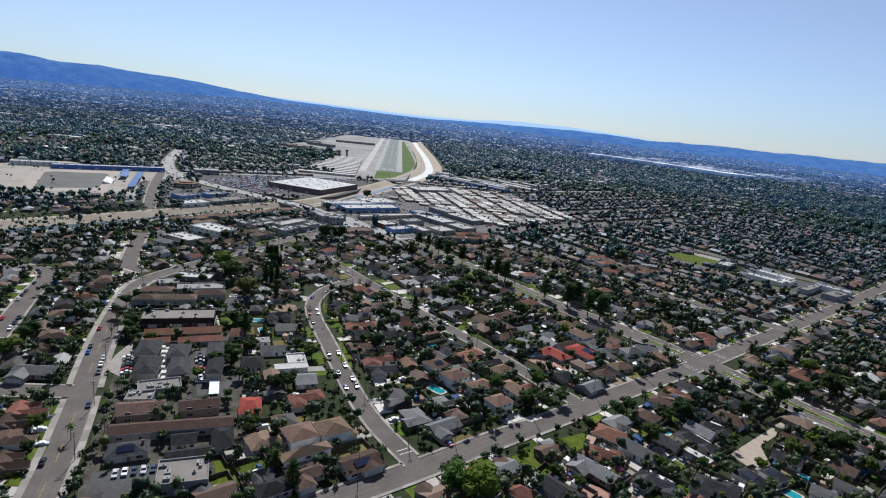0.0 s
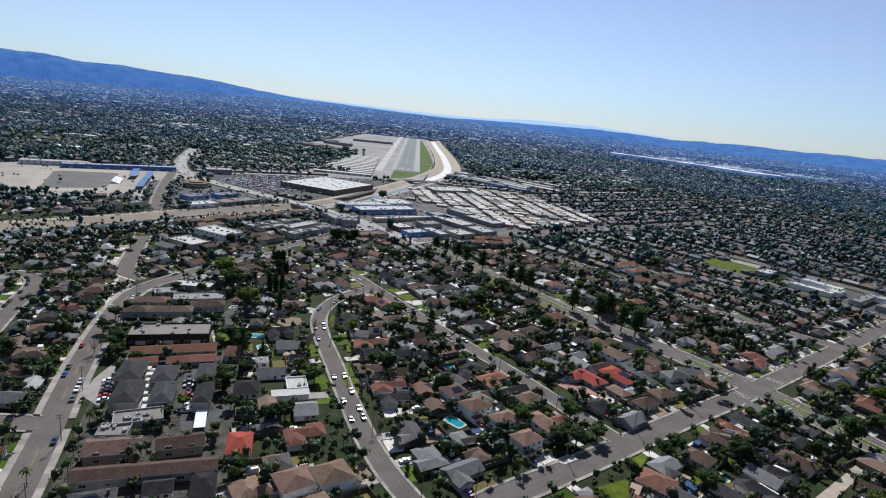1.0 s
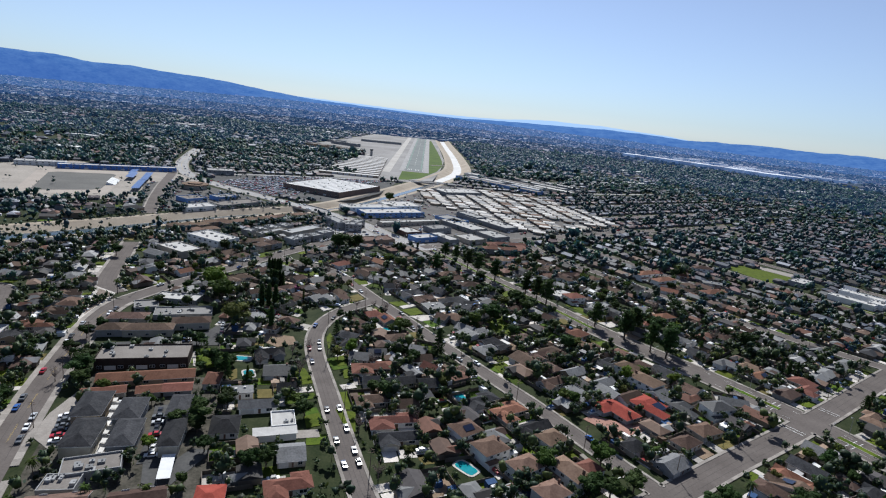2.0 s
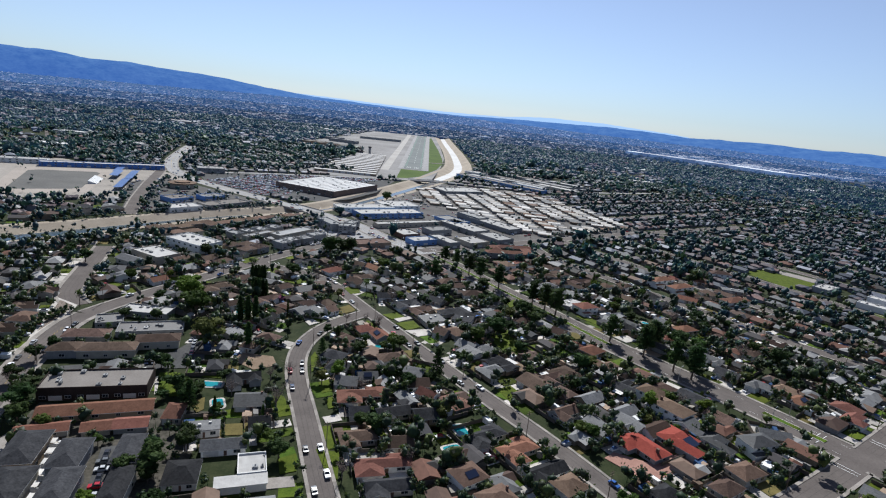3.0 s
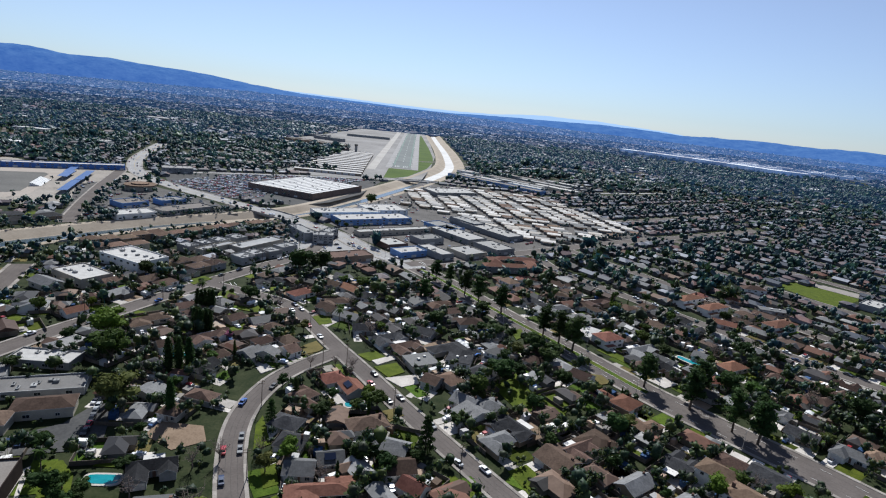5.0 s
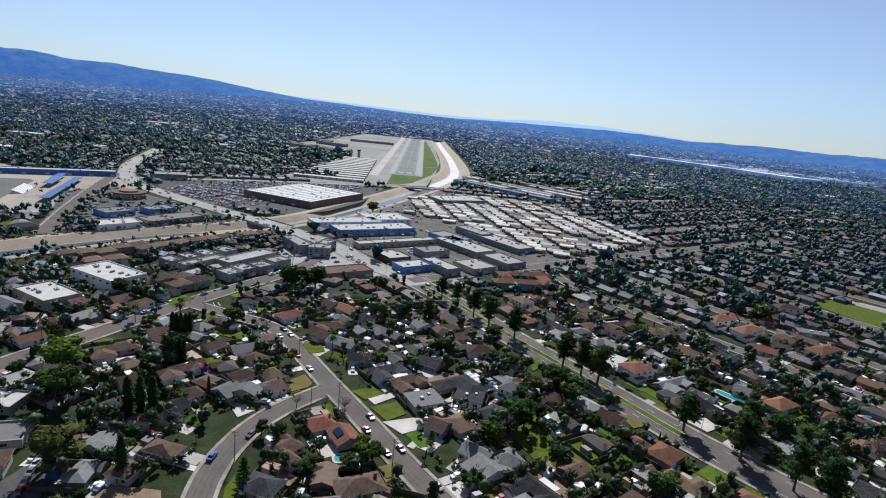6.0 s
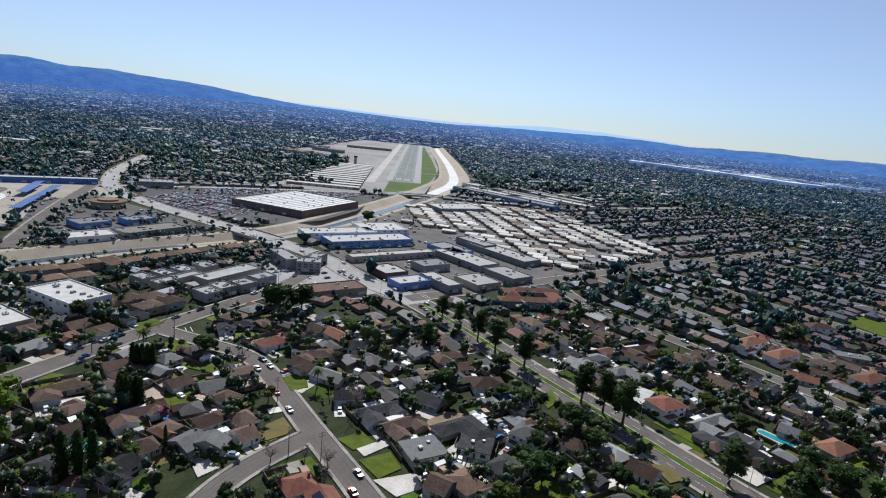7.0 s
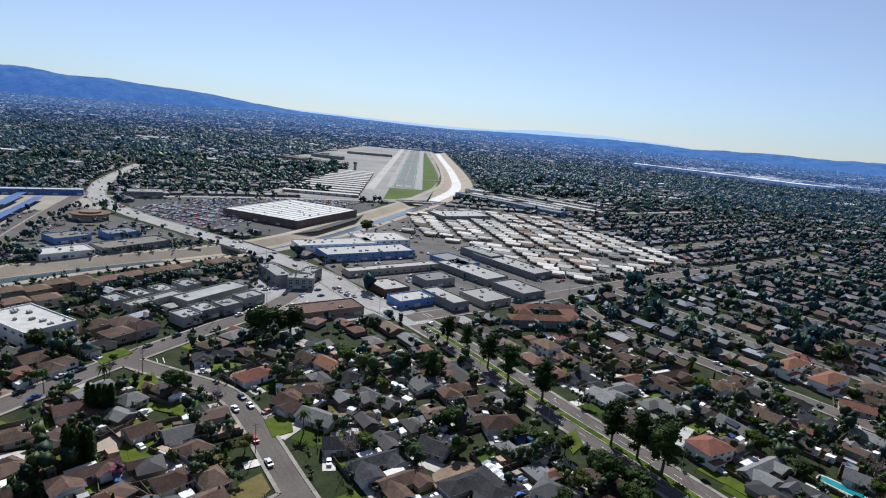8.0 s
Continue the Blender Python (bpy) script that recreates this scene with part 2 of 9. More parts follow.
# ---- street plan: centre line, half width of the carriageway, sidewalk width ----
STREETS = {
    "west_avenue": ([(-96, 95), (-112, 140), (-120.5, 167), (-139, 215), (-167, 278), (-190, 342), (-196, 362), (-200.5, 384), (-200, 398)], 5.2, 2.6),
    "stub_avenue": ([(-212, 408), (-222, 416), (-231, 427), (-249, 471), (-271, 525)], 5.6, 2.0),
    "collector": ([(-200, 398), (-196, 414), (-188, 439), (-176, 469), (-166, 498), (-157, 521), (-146, 548), (-132, 580), (-121, 602), (-115, 625), (-112, 650), (-109, 692)], 5.4, 1.4),
    "curved_street": ([(5, 202), (-20, 236), (-39, 279), (-56, 320), (-70, 352), (-77, 375), (-78, 393), (-75, 412), (-69, 426), (-61, 438), (-53, 449)], 4.0, 1.3),
    "long_street": ([(-153, 527), (-140, 522), (-116, 514), (-100, 508), (-87, 495), (-70, 472), (-57, 454), (-44, 437), (-31, 420), (-18, 402), (4, 374), (25, 348), (40, 330), (53, 312), (67, 292), (84, 270)], 4.2, 1.3),
    "cross_street": ([(-140, 88), (-60, 152), (-23, 181), (4, 201), (32, 224), (58, 243), (82, 262), (120, 293), (147, 313), (183, 341), (216, 368), (254, 400), (349, 477), (451, 562), (600, 690), (800, 860)], 5.6, 1.4),
    "boulevard": ([(310, 160), (275, 205), (236, 256), (212, 290), (195, 319), (183, 339), (157, 372), (142, 390), (124, 409), (105, 429), (92, 445), (79, 464), (62, 488), (40, 517), (22, 543), (4, 570), (-13, 593), (-37, 622),
                   (-69, 646), (-113, 702), (-177, 747), (-257, 796), (-339, 847), (-420, 914), (-480, 1020), (-510, 1096), (-575, 1282), (-628, 1483)], 8.8, 1.7),
    "works_street": ([(-36, 618), (8, 652), (49, 686), (72, 705), (114, 741), (178, 796), (268, 862), (420, 980)], 6.0, 1.4),
    "garden_street": ([(72, 700), (85, 650), (100, 630), (152, 568), (190, 524), (227, 480), (256, 452), (285, 425)], 5.0, 1.3),
    "west_lane": ([(-205, 238), (-223, 286), (-247, 341), (-262, 385), (-282, 402), (-320, 380)], 5.0, 1.3),
    "stub_street": ([(-240, 218), (-205, 228), (-182, 231), (-146, 236)], 5.0, 1.3),
    "north_avenue": ([(-318, 634), (-332, 664), (-352, 706), (-370, 747), (-393, 800), (-415, 855), (-437, 910), (-452, 945)], 6.0, 1.6),
    "bridge_street": ([(-420, 930), (-330, 990), (-284, 1018), (-227, 1050), (-150, 1089), (-81, 1121), (-23, 1131), (61, 1133), (200, 1180), (420, 1340)], 5.0, 1.3),
}


# ---- mesh helpers ----
class Soup:
    """Collects faces of one mesh."""

    def __init__(self):
        self.v, self.f, self.m = [], [], []

    def face(self, pts, slot=0):
        i = len(self.v)
        self.v.extend(pts)
        self.f.append(tuple(range(i, i + len(pts))))
        self.m.append(slot)

    def solid(self, ring_low, ring_high, slot=0, top=True, bottom=False, top_slot=None):
        i, k = len(self.v), len(ring_low)
        self.v.extend(ring_low)
        self.v.extend(ring_high)
        for a in range(k):
            b = (a + 1) % k
            self.f.append((i + a, i + b, i + k + b, i + k + a))
            self.m.append(slot)
        if top:
            self.f.append(tuple(range(i + k, i + 2 * k)))
            self.m.append(slot if top_slot is None else top_slot)
        if bottom:
            self.f.append(tuple(range(i + k - 1, i - 1, -1)))
            self.m.append(slot)

    def box(self, x0, y0, z0, x1, y1, z1, slot=0, bottom=False, top_slot=None):
        r = [(x0, y0), (x1, y0), (x1, y1), (x0, y1)]
        self.solid([(*p, z0) for p in r], [(*p, z1) for p in r], slot, True, bottom, top_slot)

    def rbox(self, cx, cy, ang, w, d, z0, z1, slot=0, top_slot=None):
        r = rect(cx, cy, ang, w, d)
        self.solid([(*p, z0) for p in r], [(*p, z1) for p in r], slot, True, False, top_slot)

    def tube(self, a, b, ra, rb, sides=6, slot=0):
        a, b = Vector(a), Vector(b)
        q = (b - a).to_track_quat("Z", "Y")
        ring = [Vector((math.cos(2 * math.pi * k / sides), math.sin(2 * math.pi * k / sides), 0)) for k in range(sides)]
        self.solid([tuple(a + q @ (p * ra)) for p in ring], [tuple(b + q @ (p * rb)) for p in ring], slot)

    def mesh(self, name, *mats, smooth=False):
        me = bpy.data.meshes.new(name)
        me.from_pydata(self.v, [], self.f)
        for m in mats:
            me.materials.append(m)
        if len(mats) > 1:
            me.polygons.foreach_set("material_index", self.m)
        if smooth:
            me.polygons.foreach_set("use_smooth", [True] * len(self.f))
        me.update()
        return me


def rect(cx, cy, ang, w, d):
    c, s = math.cos(radians(ang)), math.sin(radians(ang))
    return [(cx + c * x - s * y, cy + s * x + c * y) for x, y in ((-w / 2, -d / 2), (w / 2, -d / 2), (w / 2, d / 2), (-w / 2, d / 2))]


def structure(name, soup, mats, label, category, kind="structure", smooth=False):
    return tagged(new(name, soup.mesh(name, *mats, smooth=smooth)), label, category, kind=kind)


def part(name, me, parent, label="", m=None):
    ob = new(name, me)
    ob.parent = parent
    if m is not None:
        ob.matrix_basis = m
    if label:
        ob["label"] = label
    return ob


def inside(x, y, poly):
    hit = False
    for (x0, y0), (x1, y1) in zip(poly, poly[1:] + poly[:1]):
        if (y0 > y) != (y1 > y) and x < (x1 - x0) * (y - y0) / (y1 - y0) + x0:
            hit = not hit
    return hit


def resample(line, step):
    """Points and unit directions at even steps along a polyline, with its corners rounded off."""
    pts = [np.array(p, float) for p in line]
    for _ in range(2):
        fine = [pts[0]]
        for a, b in zip(pts, pts[1:]):
            fine += [0.75 * a + 0.25 * b, 0.25 * a + 0.75 * b]
        pts = fine + [pts[-1]]
    arr = np.array(pts)
    s = np.r_[0, np.cumsum(np.hypot(*np.diff(arr, axis=0).T))]
    at = np.linspace(0, s[-1], max(2, int(s[-1] / step) + 1))
    xy = np.stack([np.interp(at, s, arr[:, 0]), np.interp(at, s, arr[:, 1])], 1)
    d = np.gradient(xy, axis=0)
    return xy, d / np.hypot(d[:, 0], d[:, 1])[:, None]


# ---- the grid of streets that the suburb follows: U along the cross street, V along the boulevard ----
U, V = np.array((0.783, 0.622)), np.array((-0.604, 0.797))
for k in range(2, 10):
    a = np.array((183.0, 341.0)) + U * 89 * k
    STREETS["suburb_street_%d" % k] = ([tuple(a), tuple(a + V * 175), tuple(a + V * 352)], 4.8, 1.5)
for k in range(2, 8):
    a = np.array((183.0, 341.0)) + U * 92 * k
    STREETS["south_street_%d" % k] = ([tuple(a), tuple(a - V * 120), tuple(a - V * 300)], 4.8, 1.5)
for k in range(1, 9):
    a = np.array((-36.0, 621.0)) + U * (265 + 25 * k) + V * 86 * k
    STREETS["north_street_%d" % k] = ([tuple(a), tuple(a + U * 400), tuple(a + U * 900)], 4.8, 1.5)

SAMPLES = {}
for key, (line, hw, sw) in STREETS.items():
    SAMPLES[key] = resample(line, 4.0)
ALL_XY = np.concatenate([s[0] for s in SAMPLES.values()])
ALL_HW = np.concatenate([np.full(len(SAMPLES[k][0]), STREETS[k][1]) for k in STREETS])
ALL_KEY = np.concatenate([np.full(len(SAMPLES[k][0]), i) for i, k in enumerate(STREETS)])
STREET_NAMES = list(STREETS)


def road_gap(x, y, skip=-1):
    """Distance from the nearest kerb (negative on a carriageway)."""
    d = np.hypot(ALL_XY[:, 0] - x, ALL_XY[:, 1] - y) - ALL_HW
    if skip >= 0:
        d = d[ALL_KEY != skip]
    return d.min()


# ---- the flood channel ----
CHANNEL_LINE = [(-520, 340), (-440, 430), (-378, 495), (-325, 565), (-296, 612), (-273, 647), (-246, 681), (-212, 717), (-183, 752), (-160, 795), (-140, 850), (-124, 905),
                (-102, 985), (-80, 1070), (-62, 1140), (-42, 1240), (-24, 1340), (-20, 1450), (-28, 1600), (-46, 1850), (-85, 2250), (-125, 2700), (-150, 3000)]
CH_XY, CH_DIR = resample(CHANNEL_LINE, 8.0)
CH_HALF = np.interp(CH_XY[:, 1], [300, 500, 570, 640, 720, 780, 900, 1100, 1300, 1700, 3000], [28, 26, 22, 18, 16, 17, 20, 22, 26, 24, 24])


def channel_gap(x, y):
    d = np.hypot(CH_XY[:, 0] - x, CH_XY[:, 1] - y) - CH_HALF
    return d.min()


AIRFIELD = [(-135, 1098), (-62, 1150), (-58, 1330), (-62, 1620), (-110, 2200), (-165, 2790), (-420, 2700), (-440, 2000), (-460, 1720), (-430, 1590), (-266, 1590), (-258, 1330), (-275, 1200), (-285, 1090), (-230, 1062)]
STORE_LOT = [(-178, 808), (-262, 812), (-352, 870), (-392, 930), (-352, 1000), (-225, 1040), (-120, 1085), (-128, 930), (-150, 850)]
WORKS = [(-30, 632), (80, 722), (135, 766), (238, 848), (110, 1110), (-60, 1110), (-80, 1000), (-105, 900), (-150, 770), (-90, 690)]
MALL = [(-112, 612), (-60, 600), (-45, 628), (-80, 650), (-108, 690), (-150, 690), (-140, 630)]
SCHOOL = [(-480, 640), (-370, 690), (-360, 800), (-380, 900), (-600, 930), (-660, 800)]
RETAIL = [(-330, 640), (-215, 735), (-260, 782), (-400, 860), (-420, 800), (-360, 700)]
PARK = [(284, 677), (311, 703), (350, 660), (307, 628)]
SCHOOL_EAST = [(335, 578), (352, 545), (378, 535), (400, 520), (440, 562), (425, 590), (390, 628), (362, 622)]
PATH_UPPER = [(315, 700), (326, 710), (366, 673), (351, 661)]
PATH_LOWER = [(271, 652), (283, 666), (307, 627), (299, 613)]
ZONES = [AIRFIELD, STORE_LOT, WORKS, MALL, SCHOOL, RETAIL, PARK, SCHOOL_EAST, PATH_UPPER, PATH_LOWER]

# ---- ground: one sheet out to the foot of the hills, sunk below the channel ----
xs = np.unique(np.r_[np.linspace(-4700, -600, 30), np.arange(-600, 60, 6.0), np.linspace(60, 4700, 34)])
ys = np.unique(np.r_[np.linspace(-2500, 300, 16), np.arange(300, 1400, 6.0), np.arange(1400, 3050, 15.0), np.linspace(3050, 4750, 14)])
gx, gy = np.meshgrid(xs, ys)
gz = np.zeros_like(gx)
for (cx, cy), h in zip(CH_XY, CH_HALF):
    box = (abs(gx - cx) < 60) & (abs(gy - cy) < 60)
    near = box & (np.hypot(gx - cx, gy - cy) < h - 0.5)
    gz[near] = -6.5
nx = len(xs)
quads = [(j * nx + i, j * nx + i + 1, (j + 1) * nx + i + 1, (j + 1) * nx + i) for j in range(len(ys) - 1) for i in range(nx - 1)]
me = bpy.data.meshes.new("ground")
me.from_pydata(np.stack([gx.ravel(), gy.ravel(), gz.ravel()], 1).tolist(), [], quads)
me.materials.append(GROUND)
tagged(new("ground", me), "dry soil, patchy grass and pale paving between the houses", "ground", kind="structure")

# channel lining: two sloped banks, flat bed and a rim each side
lining, water, bed = Soup(), Soup(), Soup()
prof = lambda h: [(-h - 7, 0.1), (-h - 6.6, 0.35), (-h, 0.35), (-h * 0.5, -4.2), (h * 0.5, -4.2), (h, 0.35), (h + 6.6, 0.35), (h + 7, 0.1)]
for i in range(len(CH_XY) - 1):
    for a in range(7):
        q = []
        for j, s in ((i, a), (i, a + 1), (i + 1, a + 1), (i + 1, a)):
            (x, y), (dx, dy), (o, z) = CH_XY[j], CH_DIR[j], prof(CH_HALF[j])[s]
            q.append((x + dy * o, y - dx * o, z))
        lining.face(q)
    (x0, y0), (x1, y1), d0, d1, h0, h1 = CH_XY[i], CH_XY[i + 1], CH_DIR[i], CH_DIR[i + 1], CH_HALF[i] * 0.42, CH_HALF[i + 1] * 0.42
    if y0 > 1180:
        bed.face([(x + dd[1] * o, y - dd[0] * o, -4.1) for (x, y), dd, o in (((x0, y0), d0, -h0 * 0.9), ((x0, y0), d0, h0 * 0.9), ((x1, y1), d1, h1 * 0.9), ((x1, y1), d1, -h1 * 0.9))])
        continue
    lo0, lo1 = -0.2 * h0 if y0 > 700 else -h0, -0.2 * h1 if y1 > 700 else -h1
    water.face([(x0 + d0[1] * lo0, y0 - d0[0] * lo0, -4.1), (x0 + d0[1] * h0, y0 - d0[0] * h0, -4.1), (x1 + d1[1] * h1, y1 - d1[0] * h1, -4.1), (x1 + d1[1] * lo1, y1 - d1[0] * lo1, -4.1)])
structure("flood_channel", lining, [CHANNEL], "wide sloped concrete flood channel with tan banks", "channel")
structure("channel_bed", bed, [material("pale_bed_concrete", (0.42, 0.41, 0.39), (0.58, 0.57, 0.55), 0.03, 0.4)], "pale strip on the flat channel bed", "channel")
structure("water", water, [WATER], "thin sheet of shallow water on the channel bed", "water")

# ---- streets: carriageway, kerb and sidewalk, lane paint ----
walks = Soup()
whites, yellows, seams = Soup(), Soup(), Soup()
SEAM_RND = random.Random(5)


def strip(soup, p, d, i, o0, o1, z):
    q = []
    for j, o in ((i, o0), (i, o1), (i + 1, o1), (i + 1, o0)):
        q.append((p[j][0] + d[j][1] * o, p[j][1] - d[j][0] * o, z))
    soup.face(q)


BRIDGED = {"boulevard", "bridge_street"}
for n, key in enumerate(STREET_NAMES):
    line, hw, sw = STREETS[key]
    p, d = SAMPLES[key]
    road, far_road = Soup(), Soup()
    z = 0.16 + 0.004 * (n % 12)
    for i in range(len(p) - 1):
        mid = (p[i] + p[i + 1]) / 2
        over = channel_gap(*mid) < 3
        if over and key not in BRIDGED:
            continue
        strip(far_road if key == "boulevard" and mid[1] > 610 else road, p, d, i, -hw, hw, z + (0.5 if over else 0))
        for side in (-1, 1):
            o0, o1 = sorted((side * hw, side * (hw + sw)))
            c = mid + side * (hw + sw / 2) * np.array((d[i][1], -d[i][0]))
            if road_gap(*c, skip=n) > 0.4 and not over:
                q = [(p[j][0] + d[j][1] * o, p[j][1] - d[j][0] * o) for j, o in ((i, o0), (i + 1, o0), (i + 1, o1), (i, o1))]
                walks.solid([(*v, 0.02) for v in q[::-1]], [(*v, 0.34) for v in q[::-1]])
        clear = road_gap(*mid, skip=n) > 3
        if clear and mid[1] < 700 and not over:
            for o in (-hw * 0.45, 0.0, hw * 0.5):
                if SEAM_RND.random() < 0.96:
                    strip(seams, p, d, i, o, o + 0.14, z + 0.015)
        if clear and key == "west_avenue" and i % 6 < 3:
            for o in (-0.2, 0.12):
                strip(yellows, p, d, i, o, o + 0.07, z + 0.03)
        if clear and key == "boulevard":
            for o in (-5.2, 5.0):
                if i % 3 == 0:
                    strip(whites, p, d, i, o, o + 0.1, z + 0.03)
            if mid[1] > 640 or mid[1] < 330:
                for o in (-0.3, 0.17):
                    strip(yellows, p, d, i, o, o + 0.14, z + 0.03)
    structure("road", road, [PALE_ROAD if key in ("bridge_street",) else ASPHALT], "grey asphalt street with worn patches", "road")
    if far_road.f:
        structure("road", far_road, [PALE_ROAD], "wide sun-bleached pale boulevard", "road")
structure("sidewalk", walks, [SIDEWALK], "pale concrete sidewalks with raised kerbs along the streets", "sidewalk")
# stop bars and crosswalks where side streets meet the through streets
for x, y, ang, w in ((-1, 212, 125, 5), (73, 277, 127, 5), (172, 354, 128, 9), (193, 322, 122, 9), (168, 330, 38, 7), (199, 354, 39, 7), (-28, 611, 128, 9), (-50, 630, 128, 9), (-26, 626, 38, 6), (-140, 529, 35, 5)):
    for off in (0, 2.6):
        c, s = math.cos(radians(ang)), math.sin(radians(ang))
        whites.face([(*q, 0.24) for q in rect(x + c * off, y + s * off, ang, 0.25, w * 1.3)])
structure("road_seams", seams, [ROAD_SEAM], "dark tar seams and patches along the asphalt", "road seam")
structure("lane_paint_white", whites, [WHITE_LINE], "white lane and crossing paint on the streets", "road marking")
structure("lane_paint_yellow", yellows, [YELLOW_LINE], "double yellow centre lines on the streets", "road marking")

# planted medians of the boulevard
p, d = SAMPLES["boulevard"]
med = Soup()
medk = Soup()
for i in range(len(p) - 1):
    mid = (p[i] + p[i + 1]) / 2
    gap = min((road_gap(*mid, skip=STREET_NAMES.index("boulevard"))), 99)
    if mid[1] < 618 and mid[1] > 180 and gap > 9 and (i // 22) % 4 != 3:
        strip(med, p, d, i, -1.7, 1.7, 0.42)
        for o in (-2.0, 1.7):
            q = [(p[j][0] + d[j][1] * w, p[j][1] - d[j][0] * w) for j, w in ((i, o), (i + 1, o), (i + 1, o + 0.3), (i, o + 0.3))]
            medk.solid([(*v, 0.05) for v in q[::-1]], [(*v, 0.42) for v in q[::-1]])
structure("median", med, [LAWN], "narrow grass median of the boulevard", "median")
structure("median_kerb", medk, [CONCRETE], "pale concrete kerb round the grass median", "kerb")

# bridge decks with parapets over the channel
for name, key in (("boulevard_bridge", "boulevard"), ("street_bridge", "bridge_street")):
    line, hw, sw = STREETS[key]
    p, d = SAMPLES[key]
    deck, rail = Soup(), Soup()
    for i in range(len(p) - 1):
        mid = (p[i] + p[i + 1]) / 2
        if channel_gap(*mid) < 9:
            for o0, o1, z0, z1, s in ((-hw - 2.4, hw + 2.4, -1.0, 0.55, deck), (-hw - 2.6, -hw - 2.3, 0.5, 1.6, rail), (hw + 2.3, hw + 2.6, 0.5, 1.6, rail)):
                q = [(p[j][0] + d[j][1] * o, p[j][1] - d[j][0] * o) for j, o in ((i, o0), (i + 1, o0), (i + 1, o1), (i, o1))][::-1]
                s.solid([(*v, z0) for v in q], [(*v, z1) for v in q], bottom=True)
    b = new(name)
    tagged(b, "concrete road bridge with plain parapets over the channel", "bridge", kind="structure")
    part("deck", deck.mesh("deck", PALE_ROAD), b)
    part("parapet", rail.mesh("parapet", CONCRETE), b)

# ---- paved and planted areas ----
def area(name, poly, z, mat, label, category):
    s = Soup()
    s.solid([(*q, -0.2) for q in poly], [(*q, z) for q in poly])
    return structure(name, s, [mat], label, category)


area("store_lot", STORE_LOT, 0.08, ASPHALT_LOT, "large worn asphalt car park of the store", "car park")
area("works_yard", WORKS, 0.08, material("yard_asphalt", (0.052, 0.048, 0.045), (0.135, 0.126, 0.118), 0.05, 0.7), "worn pale asphalt between the workshops", "yard")
area("mall_lot", MALL, 0.09, PALE_ROAD, "car park of the strip mall", "car park")
area("retail_lot", RETAIL, 0.09, material("retail_paving", (0.055, 0.053, 0.051), (0.115, 0.109, 0.102), 0.04, 0.5), "pale paving round the low shops", "car park")
area("airfield_green", [(-400, 1447), (-351, 1466), (-331, 1385), (-369, 1354)], 0.12, LAWN, "bright green sports lawn beside the airfield", "lawn")
area("airfield_apron", AIRFIELD, 0.08, APRON, "pale concrete apron and taxiways of the airfield", "apron")
area("east_school_court", SCHOOL_EAST, 0.09, ASPHALT_LOT, "asphalt court of the low school", "school ground")
for poly in (PATH_UPPER, PATH_LOWER):
    area("park_path", poly, 0.11, SIDEWALK, "pale paved strip beside the sports lawn", "path")
area("school_lawn", [(341, 580), (352, 589), (370, 556), (358, 543)], 0.2, LAWN, "green lawn strip beside the school wing", "lawn")
area("park_lawn", PARK, 0.1, LAWN, "long bright green sports lawn", "lawn")
area("school_ground", SCHOOL, 0.08, material("school_paving", (0.2, 0.18, 0.155), (0.31, 0.28, 0.245), 0.03, 0.4), "pale paved school ground", "school ground")
area("running_track", [(-486, 664), (-470, 660), (-420, 700), (-413, 716), (-478, 868), (-492, 880), (-566, 838), (-574, 818)], 0.14, material("worn_track", (0.24, 0.21, 0.18), (0.34, 0.3, 0.26), 0.03, 0.5), "pale running track round the field", "track")
area("sports_field", [(-486, 692), (-476, 690), (-436, 722), (-432, 734), (-478, 838), (-488, 846), (-545, 818), (-550, 806)], 0.2, material("worn_field", (0.085, 0.083, 0.078), (0.135, 0.13, 0.12), 0.03, 0.5), "worn grey-green sports field", "sports field")
area("channel_lawn", [(-395, 590), (-345, 640), (-362, 660), (-415, 612)], 0.12, LAWN, "strip of green lawn beside the channel", "lawn")
# runway with its paint and grass
RW0, RW1 = np.array((-112.0, 1290.0)), np.array((-213.0, 2700.0))
rd = (RW1 - RW0) / np.hypot(*(RW1 - RW0))
rn = np.array((rd[1], -rd[0]))
along = lambda s, o: tuple(RW0 + rd * s + rn * o)
area("runway", [along(0, -20), along(0, 20), along(1400, 20), along(1400, -20)], 0.2, RUNWAY, "grey asphalt runway seen end on", "runway")
area("taxiway", [along(-60, -62), along(-60, -46), along(1400, -46), along(1400, -62)], 0.16, material("taxiway_concrete", (0.27, 0.255, 0.235), (0.38, 0.36, 0.33), 0.02, 0.3), "pale concrete taxiway beside the runway", "taxiway")
area("runway_grass", [along(-166, -24), along(-17, -23), along(-14, 33), along(194, 33), along(1200, 33), along(1257, 40), along(600, 61), along(315, 67), along(182, 66), along(32, 50), along(-119, 16), along(-155, -5)], 0.13, material("airfield_grass", (0.03, 0.058, 0.005), (0.065, 0.1, 0.012), 0.03, 0.5), "bright green grass beside the runway", "grass")
rp, shoulder, teal = Soup(), Soup(), Soup()
for o in (-19.4, 19.0):
    rp.face([(*along(s_, o + w), 0.25) for s_, w in ((0, 0), (0, 0.5), (1400, 0.5), (1400, 0))])
for o in (-13, -9.5, -6, 3, 6.5, 10):
    rp.face([(*along(s_, o + w), 0.26) for s_, w in ((14, 0), (14, 1.2), (40, 1.2), (40, 0))])
for s0 in range(120, 1400, 60):
    rp.face([(*along(s0 + e_, w), 0.25) for e_, w in ((0, -0.4), (0, 0.4), (30, 0.4), (30, -0.4))])
